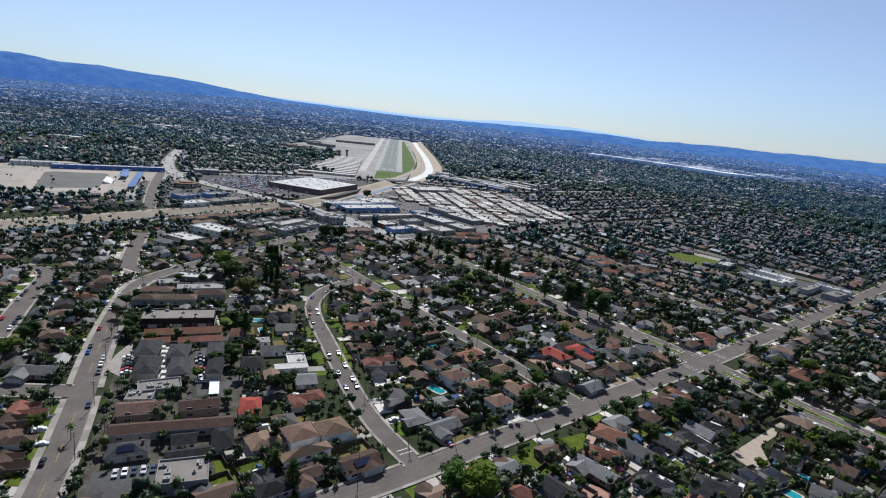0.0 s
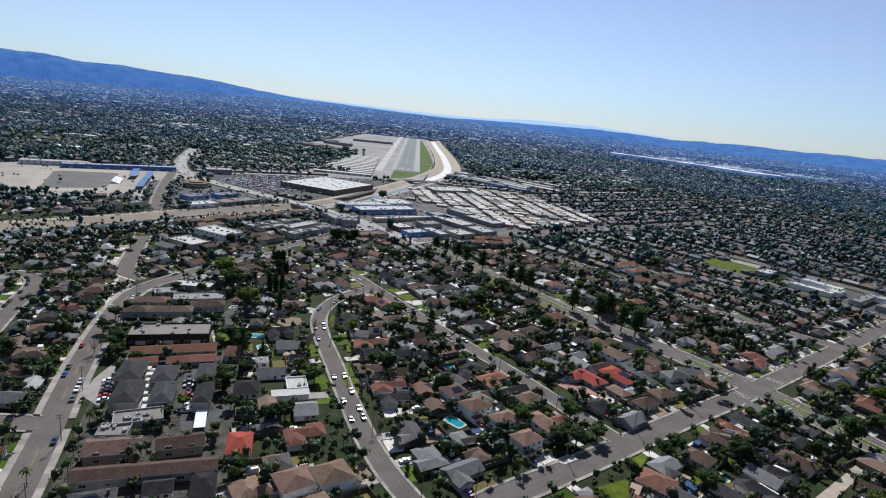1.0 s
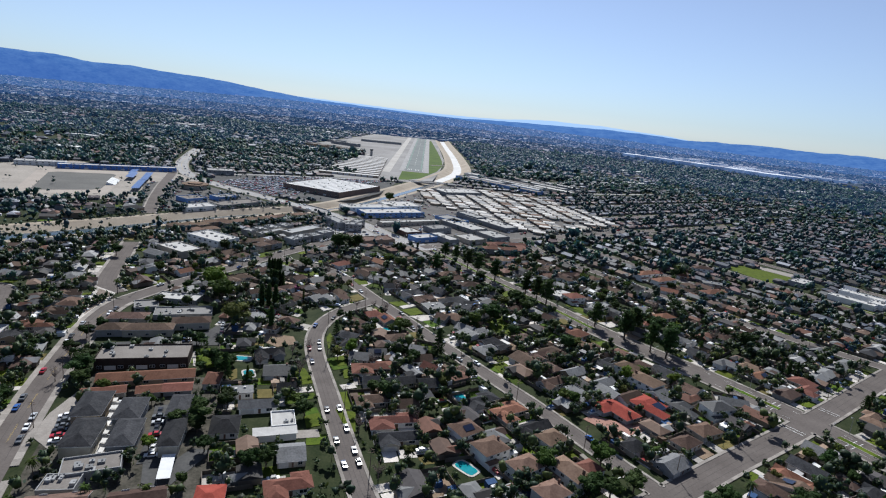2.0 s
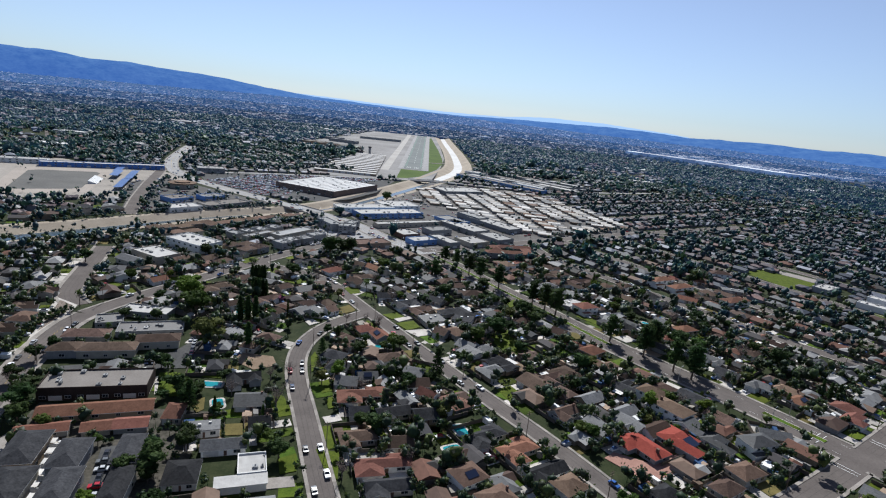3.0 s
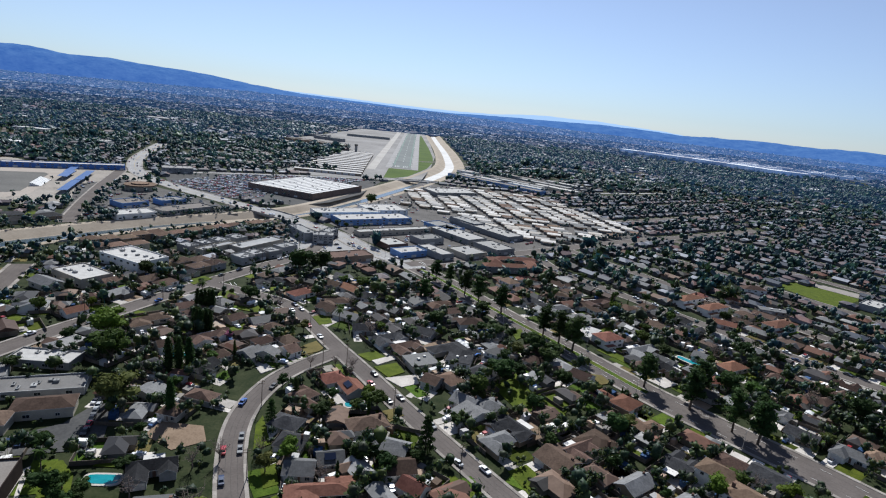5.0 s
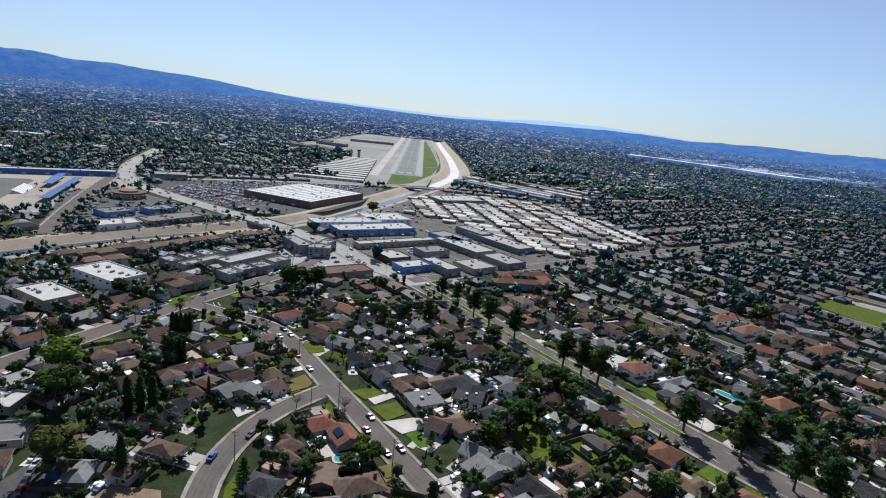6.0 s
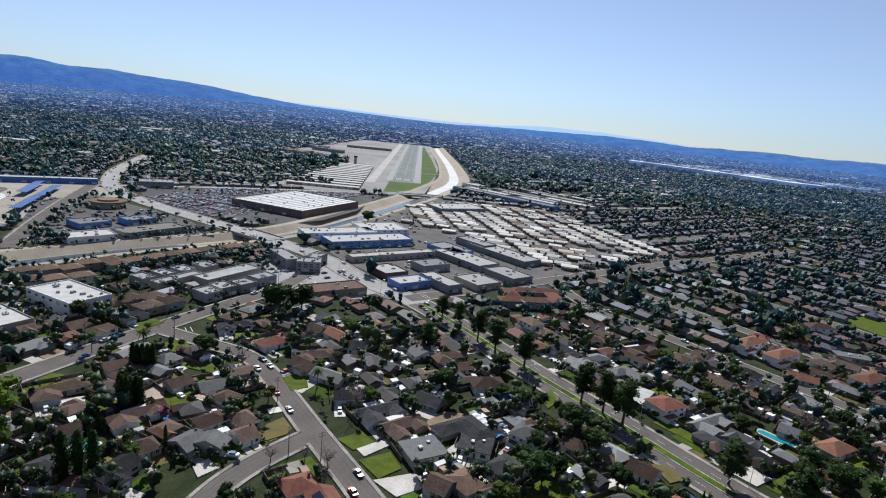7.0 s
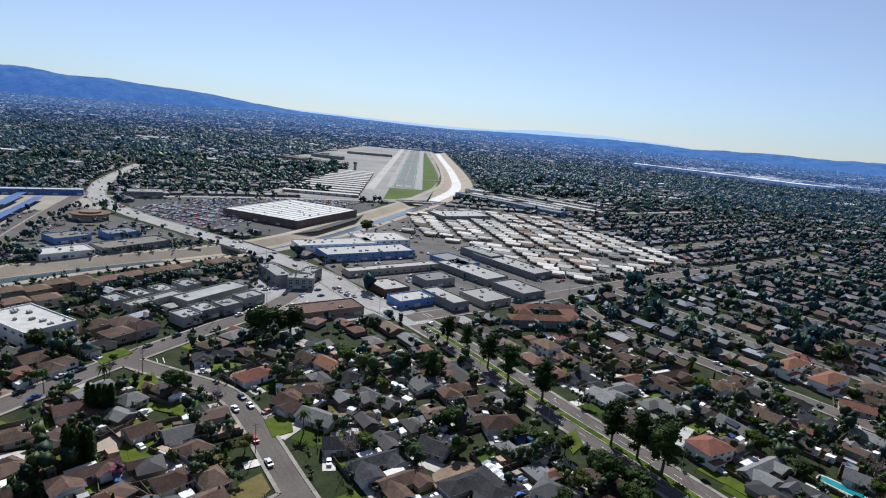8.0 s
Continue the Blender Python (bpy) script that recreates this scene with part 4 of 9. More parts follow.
# houses whose roof line stands out: place, turn, width, depth, roof, shape
NAMED_HOUSES = {
    "group_1": [(-152, 455, 44, 19, 10, "b", "rambling_hip"), (-132, 430, 47, 7, 6, "b", "gable"), (-126, 410, 60, 8, 11, "g", "hip"), (-116, 444, 50, 19, 9, "b", "gable"), (-105, 413, 72, 13, 11, "g", "ell_gable"), (-104, 427, 49, 7, 8, "b", "hip"), (-92, 432, 63, 9, 10, "l", "gable"), (-96, 390, 78, 7, 11, "b", "hip"), (-116, 389, 78, 9, 11, "l", "gable"), (-146, 480, 43, 10, 8, "b", "gable"), (-130, 491, 64, 9, 9, "l", "hip"), (-115, 471, 54, 9, 8, "b", "gable")],
    "group_2": [(-196, 476, 29, 9, 10, "b", "hip"), (-93, 521, 52, 15, 9, "o", "hip"), (-69, 509, 16, 17, 10, "b", "rambling_hip"), (-65, 539, -38, 15, 9, "o", "gable"), (-39, 510, -34, 18, 10, "l", "ell_gable"), (-58, 492, -23, 15, 9, "l", "gable"), (-46, 475, 14, 12, 8, "g", "gable"), (-31, 466, 37, 19, 12, "g", "hip"), (-21, 457, 39, 16, 12, "b", "rambling"), (-13, 443, 30, 14, 12, "l", "flat"), (-13, 480, -25, 11, 9, "g", "gable"), (-6, 424, -27, 8, 9, "b", "gable")],
    "group_3": [(-50, 416, 38, 10, 9, "o", "hip"), (-40, 410, -55, 11, 9, "o", "gable"), (-56, 397, 53, 10, 13, "b", "rambling_hip"), (-80, 449, 48, 8, 10, "b", "hip"), (-92, 463, 66, 9, 9, "b", "hip"), (-76, 440, 50, 7, 9, "b", "gable"), (-85, 433, 87, 7, 11, "l", "gable"), (12, 501, 15, 15, 10, "b", "hip"), (26, 485, 29, 13, 9, "l", "ell_gable"), (25, 457, -32, 10, 9, "l", "two_hip"), (6, 450, -12, 12, 11, "g", "flat"), (17, 437, -43, 12, 11, "g", "hip")],
    "group_4": [(2, 427, 41, 9, 11, "t", "hip"), (9, 408, -33, 11, 9, "l", "gable"), (18, 406, 32, 13, 10, "l", "hip"), (44, 457, -42, 8, 9, "b", "hip"), (66, 445, -38, 10, 9, "b", "gable"), (71, 427, -56, 8, 9, "o", "hip"), (82, 506, 53, 17, 9, "w", "flat"), (91, 496, 30, 14, 11, "o", "two_hip"), (69, 540, 33, 21, 9, "l", "gable"), (100, 563, 30, 24, 10, "b", "rambling"), (73, 571, -9, 17, 9, "b", "gable"), (108, 486, 34, 21, 11, "l", "rambling")],
    "group_5": [(114, 464, -62, 14, 10, "g", "rambling"), (141, 487, -39, 8, 8, "l", "gable"), (136, 456, -3, 7, 8, "o", "hip"), (154, 477, 30, 15, 9, "o", "hip"), (174, 591, 34, 24, 9, "o", "two_hip"), (186, 577, 34, 24, 9, "o", "two_hip"), (182, 549, -28, 14, 8, "o", "gable"), (221, 554, 30, 24, 10, "r", "two_hip"), (137, 436, -79, 7, 9, "l", "gable"), (172, 467, -41, 7, 10, "b", "hip"), (81, 422, 44, 12, 10, "o", "hip"), (238, 593, -11, 20, 9, "l", "flat")],
    "group_6": [(208, 574, -56, 13, 9, "b", "hip"), (244, 637, 0, 18, 9, "b", "two_hip")],
    "group_7": [(10, 290, 38, 11, 10, "t", "two_hip"), (20, 279, 38, 12, 10, "t", "two_hip"), (33, 269, 38, 12, 9, "t", "two_hip"), (46, 291, 38, 11, 9, "t", "two_hip"), (50, 268.5, -52, 15, 8.5, "t", "two_hip"), (41, 255, 38, 11, 9, "t", "two_hip"), (59, 276, 38, 9, 8, "r", "hip"), (31, 312, 36, 16, 11, "o", "rambling_hip"), (18, 319, 36, 18, 9.5, "g", "gable"), (8.5, 330, 36, 18, 9.5, "g", "gable"), (40, 300.5, 36, 17, 9.5, "g", "ell_gable"), (95, 286, 38, 13, 9, "l", "gable")],
    "group_8": [(82, 296, 38, 10, 8, "g", "hip"), (15, 231, 38, 15, 11, "l", "ell_gable"), (107, 304, 38, 12, 8, "b", "hip"), (92, 341, 38, 14, 8, "b", "gable"), (68, 363, 38, 13, 8, "l", "gable"), (82, 354, 38, 12, 8, "l", "gable"), (54, 346, 38, 13, 9, "b", "ell_gable"), (53, 380, 38, 15, 10, "b", "rambling"), (22, 380, 38, 13, 10, "l", "ell_hip"), (200, 374, 38, 14, 9, "r", "ell_hip"), (180, 387, 38, 12, 8, "o", "hip"), (144, 285, -52, 17, 7.5, "o", "gable")],
    "group_9": [(131, 273, -52, 17, 8, "b", "gable"), (168, 308, -52, 14, 8, "l", "gable"), (154, 294, -52, 14, 7.5, "g", "gable"), (161, 264, -52, 14, 10, "b", "hip"), (175, 279, -52, 15, 10, "g", "rambling"), (139, 249, -52, 13, 9, "l", "gable"), (218, 347, 38, 15, 9, "t", "rambling_hip"), (239, 357, 38, 15, 8, "l", "gable"), (239, 331, 38, 16, 11, "o", "rambling_hip")],
    "group_10": [(76.2, 207.7, -47, 18, 11, "l", "ell_gable"), (59.3, 193, -45, 15, 9, "g", "gable"), (83.5, 219.9, -30, 15, 9, "r", "rambling_hip"), (91.3, 237.8, -35, 14, 11, "r", "hip"), (100.9, 226, -49, 15, 9, "l", "gable"), (101, 202.4, -42, 17, 10, "g", "gable"), (117.5, 236, -51, 12, 8, "g", "gable"), (132, 238.5, -56, 17, 8, "g", "gable"), (127.5, 226.5, -51, 12, 4, "w", "flat"), (124, 202.7, -38, 16, 12, "g", "hip"), (146.5, 252.3, -40, 14, 10, "g", "rambling"), (184.5, 247, -38, 14, 9, "b", "gable")],
    "group_14": [(-100.3, 472.5, 40, 13, 9, "l", "gable"), (-91, 446.5, 50, 10, 8, "b", "hip"), (-6, 526, 30, 17, 9, "t", "ell_hip"), (-0.5, 516, 30, 11, 8, "b", "gable"), (-117, 536, 28, 18, 9, "g", "gable")],
    "group_13": [(-91, 303, 22, 12, 7, "l", "flat"), (-72, 310.5, 22, 8, 8, "g", "gable"), (-32.3, 308, 22, 14, 10, "b", "ell_hip"), (-17.6, 308, 18, 12, 8, "b", "gable"), (-20, 292.5, 17, 20, 9, "r", "rambling_hip"), (-16.5, 281.5, 18, 16, 9, "g", "ell_gable"), (110, 307, 30, 13, 9, "t", "hip"), (120, 316.5, 30, 13, 9, "t", "hip"), (134, 337, 20, 14, 9, "l", "two_hip"), (147.5, 349, -10, 13, 8, "l", "gable")],
    "group_12": [(-58.5, 377.5, -14, 11, 9, "g", "hip"), (-53.5, 366, -6, 10, 9, "g", "hip"), (-46.5, 352, 6, 10, 9, "l", "gable"), (-38, 359, 19, 9, 8, "l", "gable"), (-36.8, 340.2, 15, 21, 10, "r", "rambling_hip"), (-21.4, 329.4, 27, 14, 10, "g", "ell_gable"), (-36, 327.5, 17, 8, 7, "g", "gable"), (-19.6, 370, -12, 15, 9, "l", "gable"), (-14.5, 358, 17, 11, 9, "b", "gable"), (-8.5, 331, 21, 10, 9, "g", "gable"), (-29.5, 383, 28, 15, 9, "b", "hip"), (-101.5, 377.5, -9, 8, 8, "b", "hip"), (-8.5, 348.5, -32, 9, 7, "r", "gable")],
    "group_11": [(144.5, 212.3, -62, 13, 9, "g", "hip"), (157, 217.5, -62, 9, 8, "g", "hip"), (171, 231.5, -40, 12, 8, "g", "gable"), (171, 206.5, -40, 9, 8, "l", "gable"), (185, 212, -54, 9, 6, "l", "gable"), (211.5, 235.5, -51, 11, 9, "l", "hip"), (44.2, 188.7, -35, 10, 8, "r", "hip"), (52.3, 199, -40, 7, 5, "l", "flat"), (116.1, 258.7, -46, 11, 9, "b", "hip"), (257, 344.6, 39, 15, 10, "o", "rambling_hip"), (194, 227, -51, 10, 8, "b", "gable"), (203, 206, -51, 12, 9, "g", "hip")],
}


# trees that stand out: place, height, habit, foliage
TREE_ROWS = {
    "grove_1": [
        (-106, 564, 20, 'broad', 'dark'), (-93, 571, 18, 'broad', 'dark'), (-16, 543, 9, 'broad', 'dark'), (-31, 546, 10, 'broad', 'dark'),
        (-98, 495, 9, 'bare', 'mid'), (-151, 512, 8, 'bare', 'mid'), (-84, 472, 8, 'bare', 'mid'), (-8, 496, 10, 'broad', 'dark'), (-138.6, 501.6, 7, 'cypress', 'dark'), (-145, 499, 12, 'palm', 'mid'),
        (-77, 468, 7, 'broad', 'olive'), (-157, 524, 4, 'broad', 'mid'), (26, 487, 9, 'broad', 'dark'), (54, 468, 10, 'broad', 'dark'), (-50, 544, 8, 'broad', 'mid'), (-44, 539, 9, 'bare', 'mid'),],
    "grove_2": [(119, 586, 6, 'broad', 'mid'), (141, 584, 8, 'broad', 'dark'), (102, 622, 8, 'broad', 'mid'), (-102, 855, 16, 'broad', 'dark'), (-137, 749, 6, 'broad', 'mid'), (-115, 728, 7, 'broad', 'dark'),
        (-105, 723, 6, 'broad', 'dark'), (-94, 713, 6, 'broad', 'dark'), (114, 503, 8, 'broad', 'mid'), 
        (-6, 370, 17, 'conifer', 'dark'), (-65, 379, 11, 'conifer', 'dark'), (-102.1, 376.5, 16, 'cypress', 'dark'), (-159, 432, 18, 'broad', 'bright'), (-146, 412, 17, 'broad', 'mid'),
        (-122.6, 375.5, 16, 'broad', 'olive'), (-97, 278, 11, 'broad', 'dark'), (-91.5, 292, 9, 'broad', 'dark'), (-58.5, 293, 8, 'broad', 'dark'), (-33.7, 286, 9, 'bare', 'mid'), (-115, 330, 9, 'broad', 'dark'), (-106, 320.5, 9, 'broad', 'dark'), (-158, 296, 8, 'broad', 'dark'), (-162, 304.5, 10, 'conifer', 'dark'), (-186, 342, 8, 'broad', 'dark'), (-181, 322, 8, 'broad', 'dark'), (62, 330, 8, 'broad', 'mid'), (-146, 294, 6, 'broad', 'mid'), (-131.4, 348, 8, 'broad', 'dark'), (-105.5, 331, 6, 'broad', 'dark'), (-117, 322, 5, 'broad', 'dark'), (-112, 327, 6, 'broad', 'dark'), (-103, 317, 14, 'conifer', 'dark'), (-106.5, 364, 5, 'broad', 'dark'), (-57.7, 351, 7, 'broad', 'olive'), (-32.6, 401, 6, 'broad', 'mid'), (-25, 361.5, 8, 'broad', 'dark'), (-48, 385.5, 8, 'broad', 'dark'), (-177.8, 397, 7, 'broad', 'dark'), (-161.6, 399.5, 7, 'broad', 'dark'), (-126.9, 454.8, 13, 'cypress', 'dark'), (-123.8, 452.1, 13, 'cypress', 'dark'), (-122.7, 454.2, 13, 'cypress', 'dark'),],
    "grove_3": [(-120.3, 453.1, 13, 'cypress', 'dark'), (-128.9, 454.2, 13, 'cypress', 'dark'), (-28, 361, 9, 'broad', 'dark'), (-18, 357, 8, 'broad', 'dark'),
        (-123, 338, 10, 'palm', 'mid'), (-173, 375, 8, 'palm', 'mid'), (191, 429, 14, 'broad', 'dark'), (-70, 324, 13, 'bare', 'mid'), (-81, 349, 8, 'bare', 'mid'), (-62, 359, 8, 'bare', 'mid'),
        (-56, 416, 8, 'bare', 'mid'), (-43, 421, 8, 'bare', 'mid'), (34, 439, 9, 'broad', 'dark'), (28, 453, 9, 'broad', 'dark'), (55, 437, 9, 'broad', 'dark'), (70, 433, 6, 'broad', 'mid'),
        (-35, 393, 7, 'broad', 'mid'), (-258, 483, 10, 'broad', 'dark'), (-274, 490, 11, 'broad', 'dark'), (-62, 401, 9, 'conifer', 'dark'), (-210, 407, 11, 'palm', 'mid'), (58, 332, 8, 'broad', 'mid'),],
    "grove_4": [(38, 410, 8, 'broad', 'dark'), (-100, 343, 6, 'broad', 'dark'), (-3, 338, 6, 'broad', 'mid'), 
        (-140.0, 481.7, 13, 'cypress', 'dark'), (-137.3, 480.3, 13, 'cypress', 'dark'), (-135.7, 481.5, 13, 'cypress', 'dark'), (-133.4, 481.4, 13, 'cypress', 'dark'), (-132.0, 482.6, 13, 'cypress', 'dark'), (-126.1, 451.1, 14, 'cypress', 'dark'),
        (-124.1, 450.5, 14, 'cypress', 'dark'), (-165, 493, 11, 'palm', 'mid'), (-179.6, 441.5, 7, 'cypress', 'dark'), (-109, 448, 5, 'broad', 'pink'), (-175, 427, 8, 'broad', 'dark'), (28, 432, 9, 'broad', 'dark'),
        (38, 418, 6, 'broad', 'mid'), (174, 521, 8, 'broad', 'dark'), (168, 482, 8, 'broad', 'dark'), (143, 456, 9, 'broad', 'dark'), (27, 182, 18, 'broad', 'bright'), (19, 185, 15, 'broad', 'mid'),],
    "grove_5": [(38, 188, 8, 'bare', 'mid'), (-119.1, 408.9, 17, 'cypress', 'dark'), (-115.3, 410.2, 17, 'cypress', 'dark'), (-111.4, 411.5, 17, 'cypress', 'dark'), (199, 286, 16, 'broad', 'dark'), (238, 302, 17, 'broad', 'dark'), (203, 242, 13, 'broad', 'dark'), (224, 304, 10, 'broad', 'dark'), (149, 240, 8, 'palm', 'mid'), (123, 196, 7, 'palm', 'mid'), (170, 290, 7, 'broad', 'dark'), (128, 262, 7, 'broad', 'dark'), (65, 224, 6, 'broad', 'mid'), (207, 228, 9, 'broad', 'mid'), (185, 223, 5, 'broad', 'dark'),
        (108, 265, 9, 'broad', 'dark'), (101, 261, 8, 'broad', 'dark'), (64, 262, 9, 'broad', 'dark'), (74, 267, 9, 'broad', 'dark'), 
         (83, 244, 7, 'broad', 'dark'), (36, 236, 8, 'palm', 'mid'), (28, 237, 8, 'palm', 'mid'),
        (200.9, 396.7, 11, 'cypress', 'dark'), (204.6, 395.4, 11, 'cypress', 'dark'), (197.2, 397.9, 11, 'cypress', 'dark'), (-177, 275, 8, 'broad', 'dark'), (-198, 319, 8, 'broad', 'dark'),],
    "grove_6": [(-175, 255, 6, 'broad', 'dark'), (87, 210, 5, 'broad', 'pink'), 
        (-12, 298, 8, 'bare', 'mid'), (-74, 354, 9, 'bare', 'mid'), (-21, 257, 8, 'bare', 'mid'),],
    "median_trees": [(32, 529, 19, 'tall', 'dark'), (18, 544, 19, 'tall', 'dark'), (9, 558, 18, 'tall', 'dark'), (54, 496, 20, 'tall', 'dark'), (62, 489, 20, 'tall', 'dark'), (68, 480, 21, 'tall', 'dark'), (97, 446, 18, 'tall', 'dark'), (112, 427, 20, 'tall', 'dark'),
        (-2, 573, 17, 'tall', 'dark'), (-12, 584, 16, 'tall', 'dark'), (124, 411, 20, 'tall', 'dark'), (131, 403, 20, 'tall', 'dark'), (137, 414, 17, 'tall', 'dark'), (-18, 538, 15, 'tall', 'dark')],
    "garden_trees": [(25, 433, 13, 'broad', 'dark'), (51, 456, 11, 'broad', 'dark'), (20, 522, 10, 'broad', 'dark'), (45, 468, 14, 'broad', 'dark'), (124, 446, 17, 'tall', 'dark'), (119, 441, 16, 'tall', 'dark'), (138, 447, 13, 'broad', 'dark'), (149, 445, 10, 'broad', 'mid'),
        (188, 492, 8, 'broad', 'dark'), (169, 495, 11, 'broad', 'dark'), (57, 436, 7, 'broad', 'dark'), (36, 465, 9, 'broad', 'olive'), (-118, 502, 11, 'broad', 'dark'), (-63, 429, 7, 'bare', 'mid'), (-52, 431, 7, 'bare', 'mid'), (-44, 430, 8, 'bare', 'mid'), (-141, 430, 9, 'bare', 'mid')],
}


# ---- houses ----
RND = random.Random(7)


def hip_roof(s, x0, y0, x1, y1, z, rise, over=0.55, slot=0):
    x0, y0, x1, y1 = x0 - over, y0 - over, x1 + over, y1 + over
    w, d = x1 - x0, y1 - y0
    base = [(x0, y0, z), (x1, y0, z), (x1, y1, z), (x0, y1, z)]
    low = [(a, b, z - 0.22) for a, b, _ in base]
    for i in range(4):
        j = (i + 1) % 4
        s.face([low[i], low[j], base[j], base[i]], slot + 1)
    s.face(low[::-1], slot + 1)
    if w >= d:
        r0, r1 = (x0 + d / 2, (y0 + y1) / 2, z + rise), (x1 - d / 2 + 0.01, (y0 + y1) / 2, z + rise)
        s.face([base[0], base[1], r1, r0], slot), s.face([base[2], base[3], r0, r1], slot)
        s.face([base[1], base[2], r1], slot), s.face([base[3], base[0], r0], slot)
    else:
        r0, r1 = ((x0 + x1) / 2, y0 + w / 2, z + rise), ((x0 + x1) / 2, y1 - w / 2 + 0.01, z + rise)
        s.face([base[1], base[2], r1, r0], slot), s.face([base[3], base[0], r0, r1], slot)
        s.face([base[0], base[1], r0], slot), s.face([base[2], base[3], r1], slot)


def gable_roof(s, wall, x0, y0, x1, y1, z, rise, along_x=True, over=0.5, slot=0):
    t_ = 0.2
    if along_x:
        ym = (y0 + y1) / 2
        k = rise / ((y1 - y0) / 2)
        ze = z - over * k
        for ya, yb in ((y0 - over, ym), (y1 + over, ym)):
            q = [(x0 - over, ya, ze), (x1 + over, ya, ze), (x1 + over, yb, z + rise), (x0 - over, yb, z + rise)]
            if ya > yb:
                q = q[::-1]
            u = [(a, b, c - t_) for a, b, c in q]
            s.face(q, slot), s.face(u[::-1], slot + 1)
            for i in range(4):
                s.face([u[i], u[(i + 1) % 4], q[(i + 1) % 4], q[i]], slot + 1)
        for x in (x0, x1):
            wall.face([(x, y0, z - t_), (x, y1, z - t_), (x, ym, z + rise - t_)])
    else:
        xm = (x0 + x1) / 2
        k = rise / ((x1 - x0) / 2)
        ze = z - over * k
        for xa, xb in ((x0 - over, xm), (x1 + over, xm)):
            q = [(xa, y0 - over, ze), (xb, y0 - over, z + rise), (xb, y1 + over, z + rise), (xa, y1 + over, ze)]
            if xa < xb:
                q = q[::-1]
            u = [(a, b, c - t_) for a, b, c in q]
            s.face(q, slot), s.face(u[::-1], slot + 1)
            for i in range(4):
                s.face([u[i], u[(i + 1) % 4], q[(i + 1) % 4], q[i]], slot + 1)
        for y in (y0, y1):
            wall.face([(x0, y, z - t_), (x1, y, z - t_), (xm, y, z + rise - t_)])


def window_mesh(w, h):
    s = Soup()
    s.box(-w / 2, -0.06, 0, w / 2, 0.0, h, 0, bottom=True)
    for x0, x1 in ((-w / 2 + 0.08, -0.04), (0.04, w / 2 - 0.08)):
        s.face([(x0, -0.075, 0.08), (x1, -0.075, 0.08), (x1, -0.075, h - 0.08), (x0, -0.075, h - 0.08)], 1)
    return s.mesh("window", WHITE_PAINT, GLASS)


WINDOW, WIDE_WINDOW = window_mesh(1.5, 1.2), window_mesh(2.3, 1.4)
gs = Soup()
for i in range(4):
    gs.box(-2.4, -0.05 - 0.01 * (i % 2), 0.05 + i * 0.52, 2.4, 0, 0.05 + i * 0.52 + 0.5)
GARAGE = gs.mesh("garage_door", TRIM)
ds = Soup()
ds.box(-0.5, -0.05, 0, 0.5, 0, 2.05)
ds.box(-0.32, -0.07, 1.2, 0.32, -0.05, 1.8)
DOOR = ds.mesh("door", BROWN_WALL)
cs = Soup()
cs.box(-0.45, -0.4, -1.0, 0.45, 0.4, 1.0)
cs.box(-0.52, -0.47, 0.85, 0.52, 0.47, 1.0)
CHIMNEY = cs.mesh("chimney", BROWN_WALL)
sp = Soup()
sp.box(-3.0, -1.6, 0, 3.0, 1.6, 0.08)
SOLAR_ARRAY = sp.mesh("solar_panel", SOLAR)
SHELL = {}


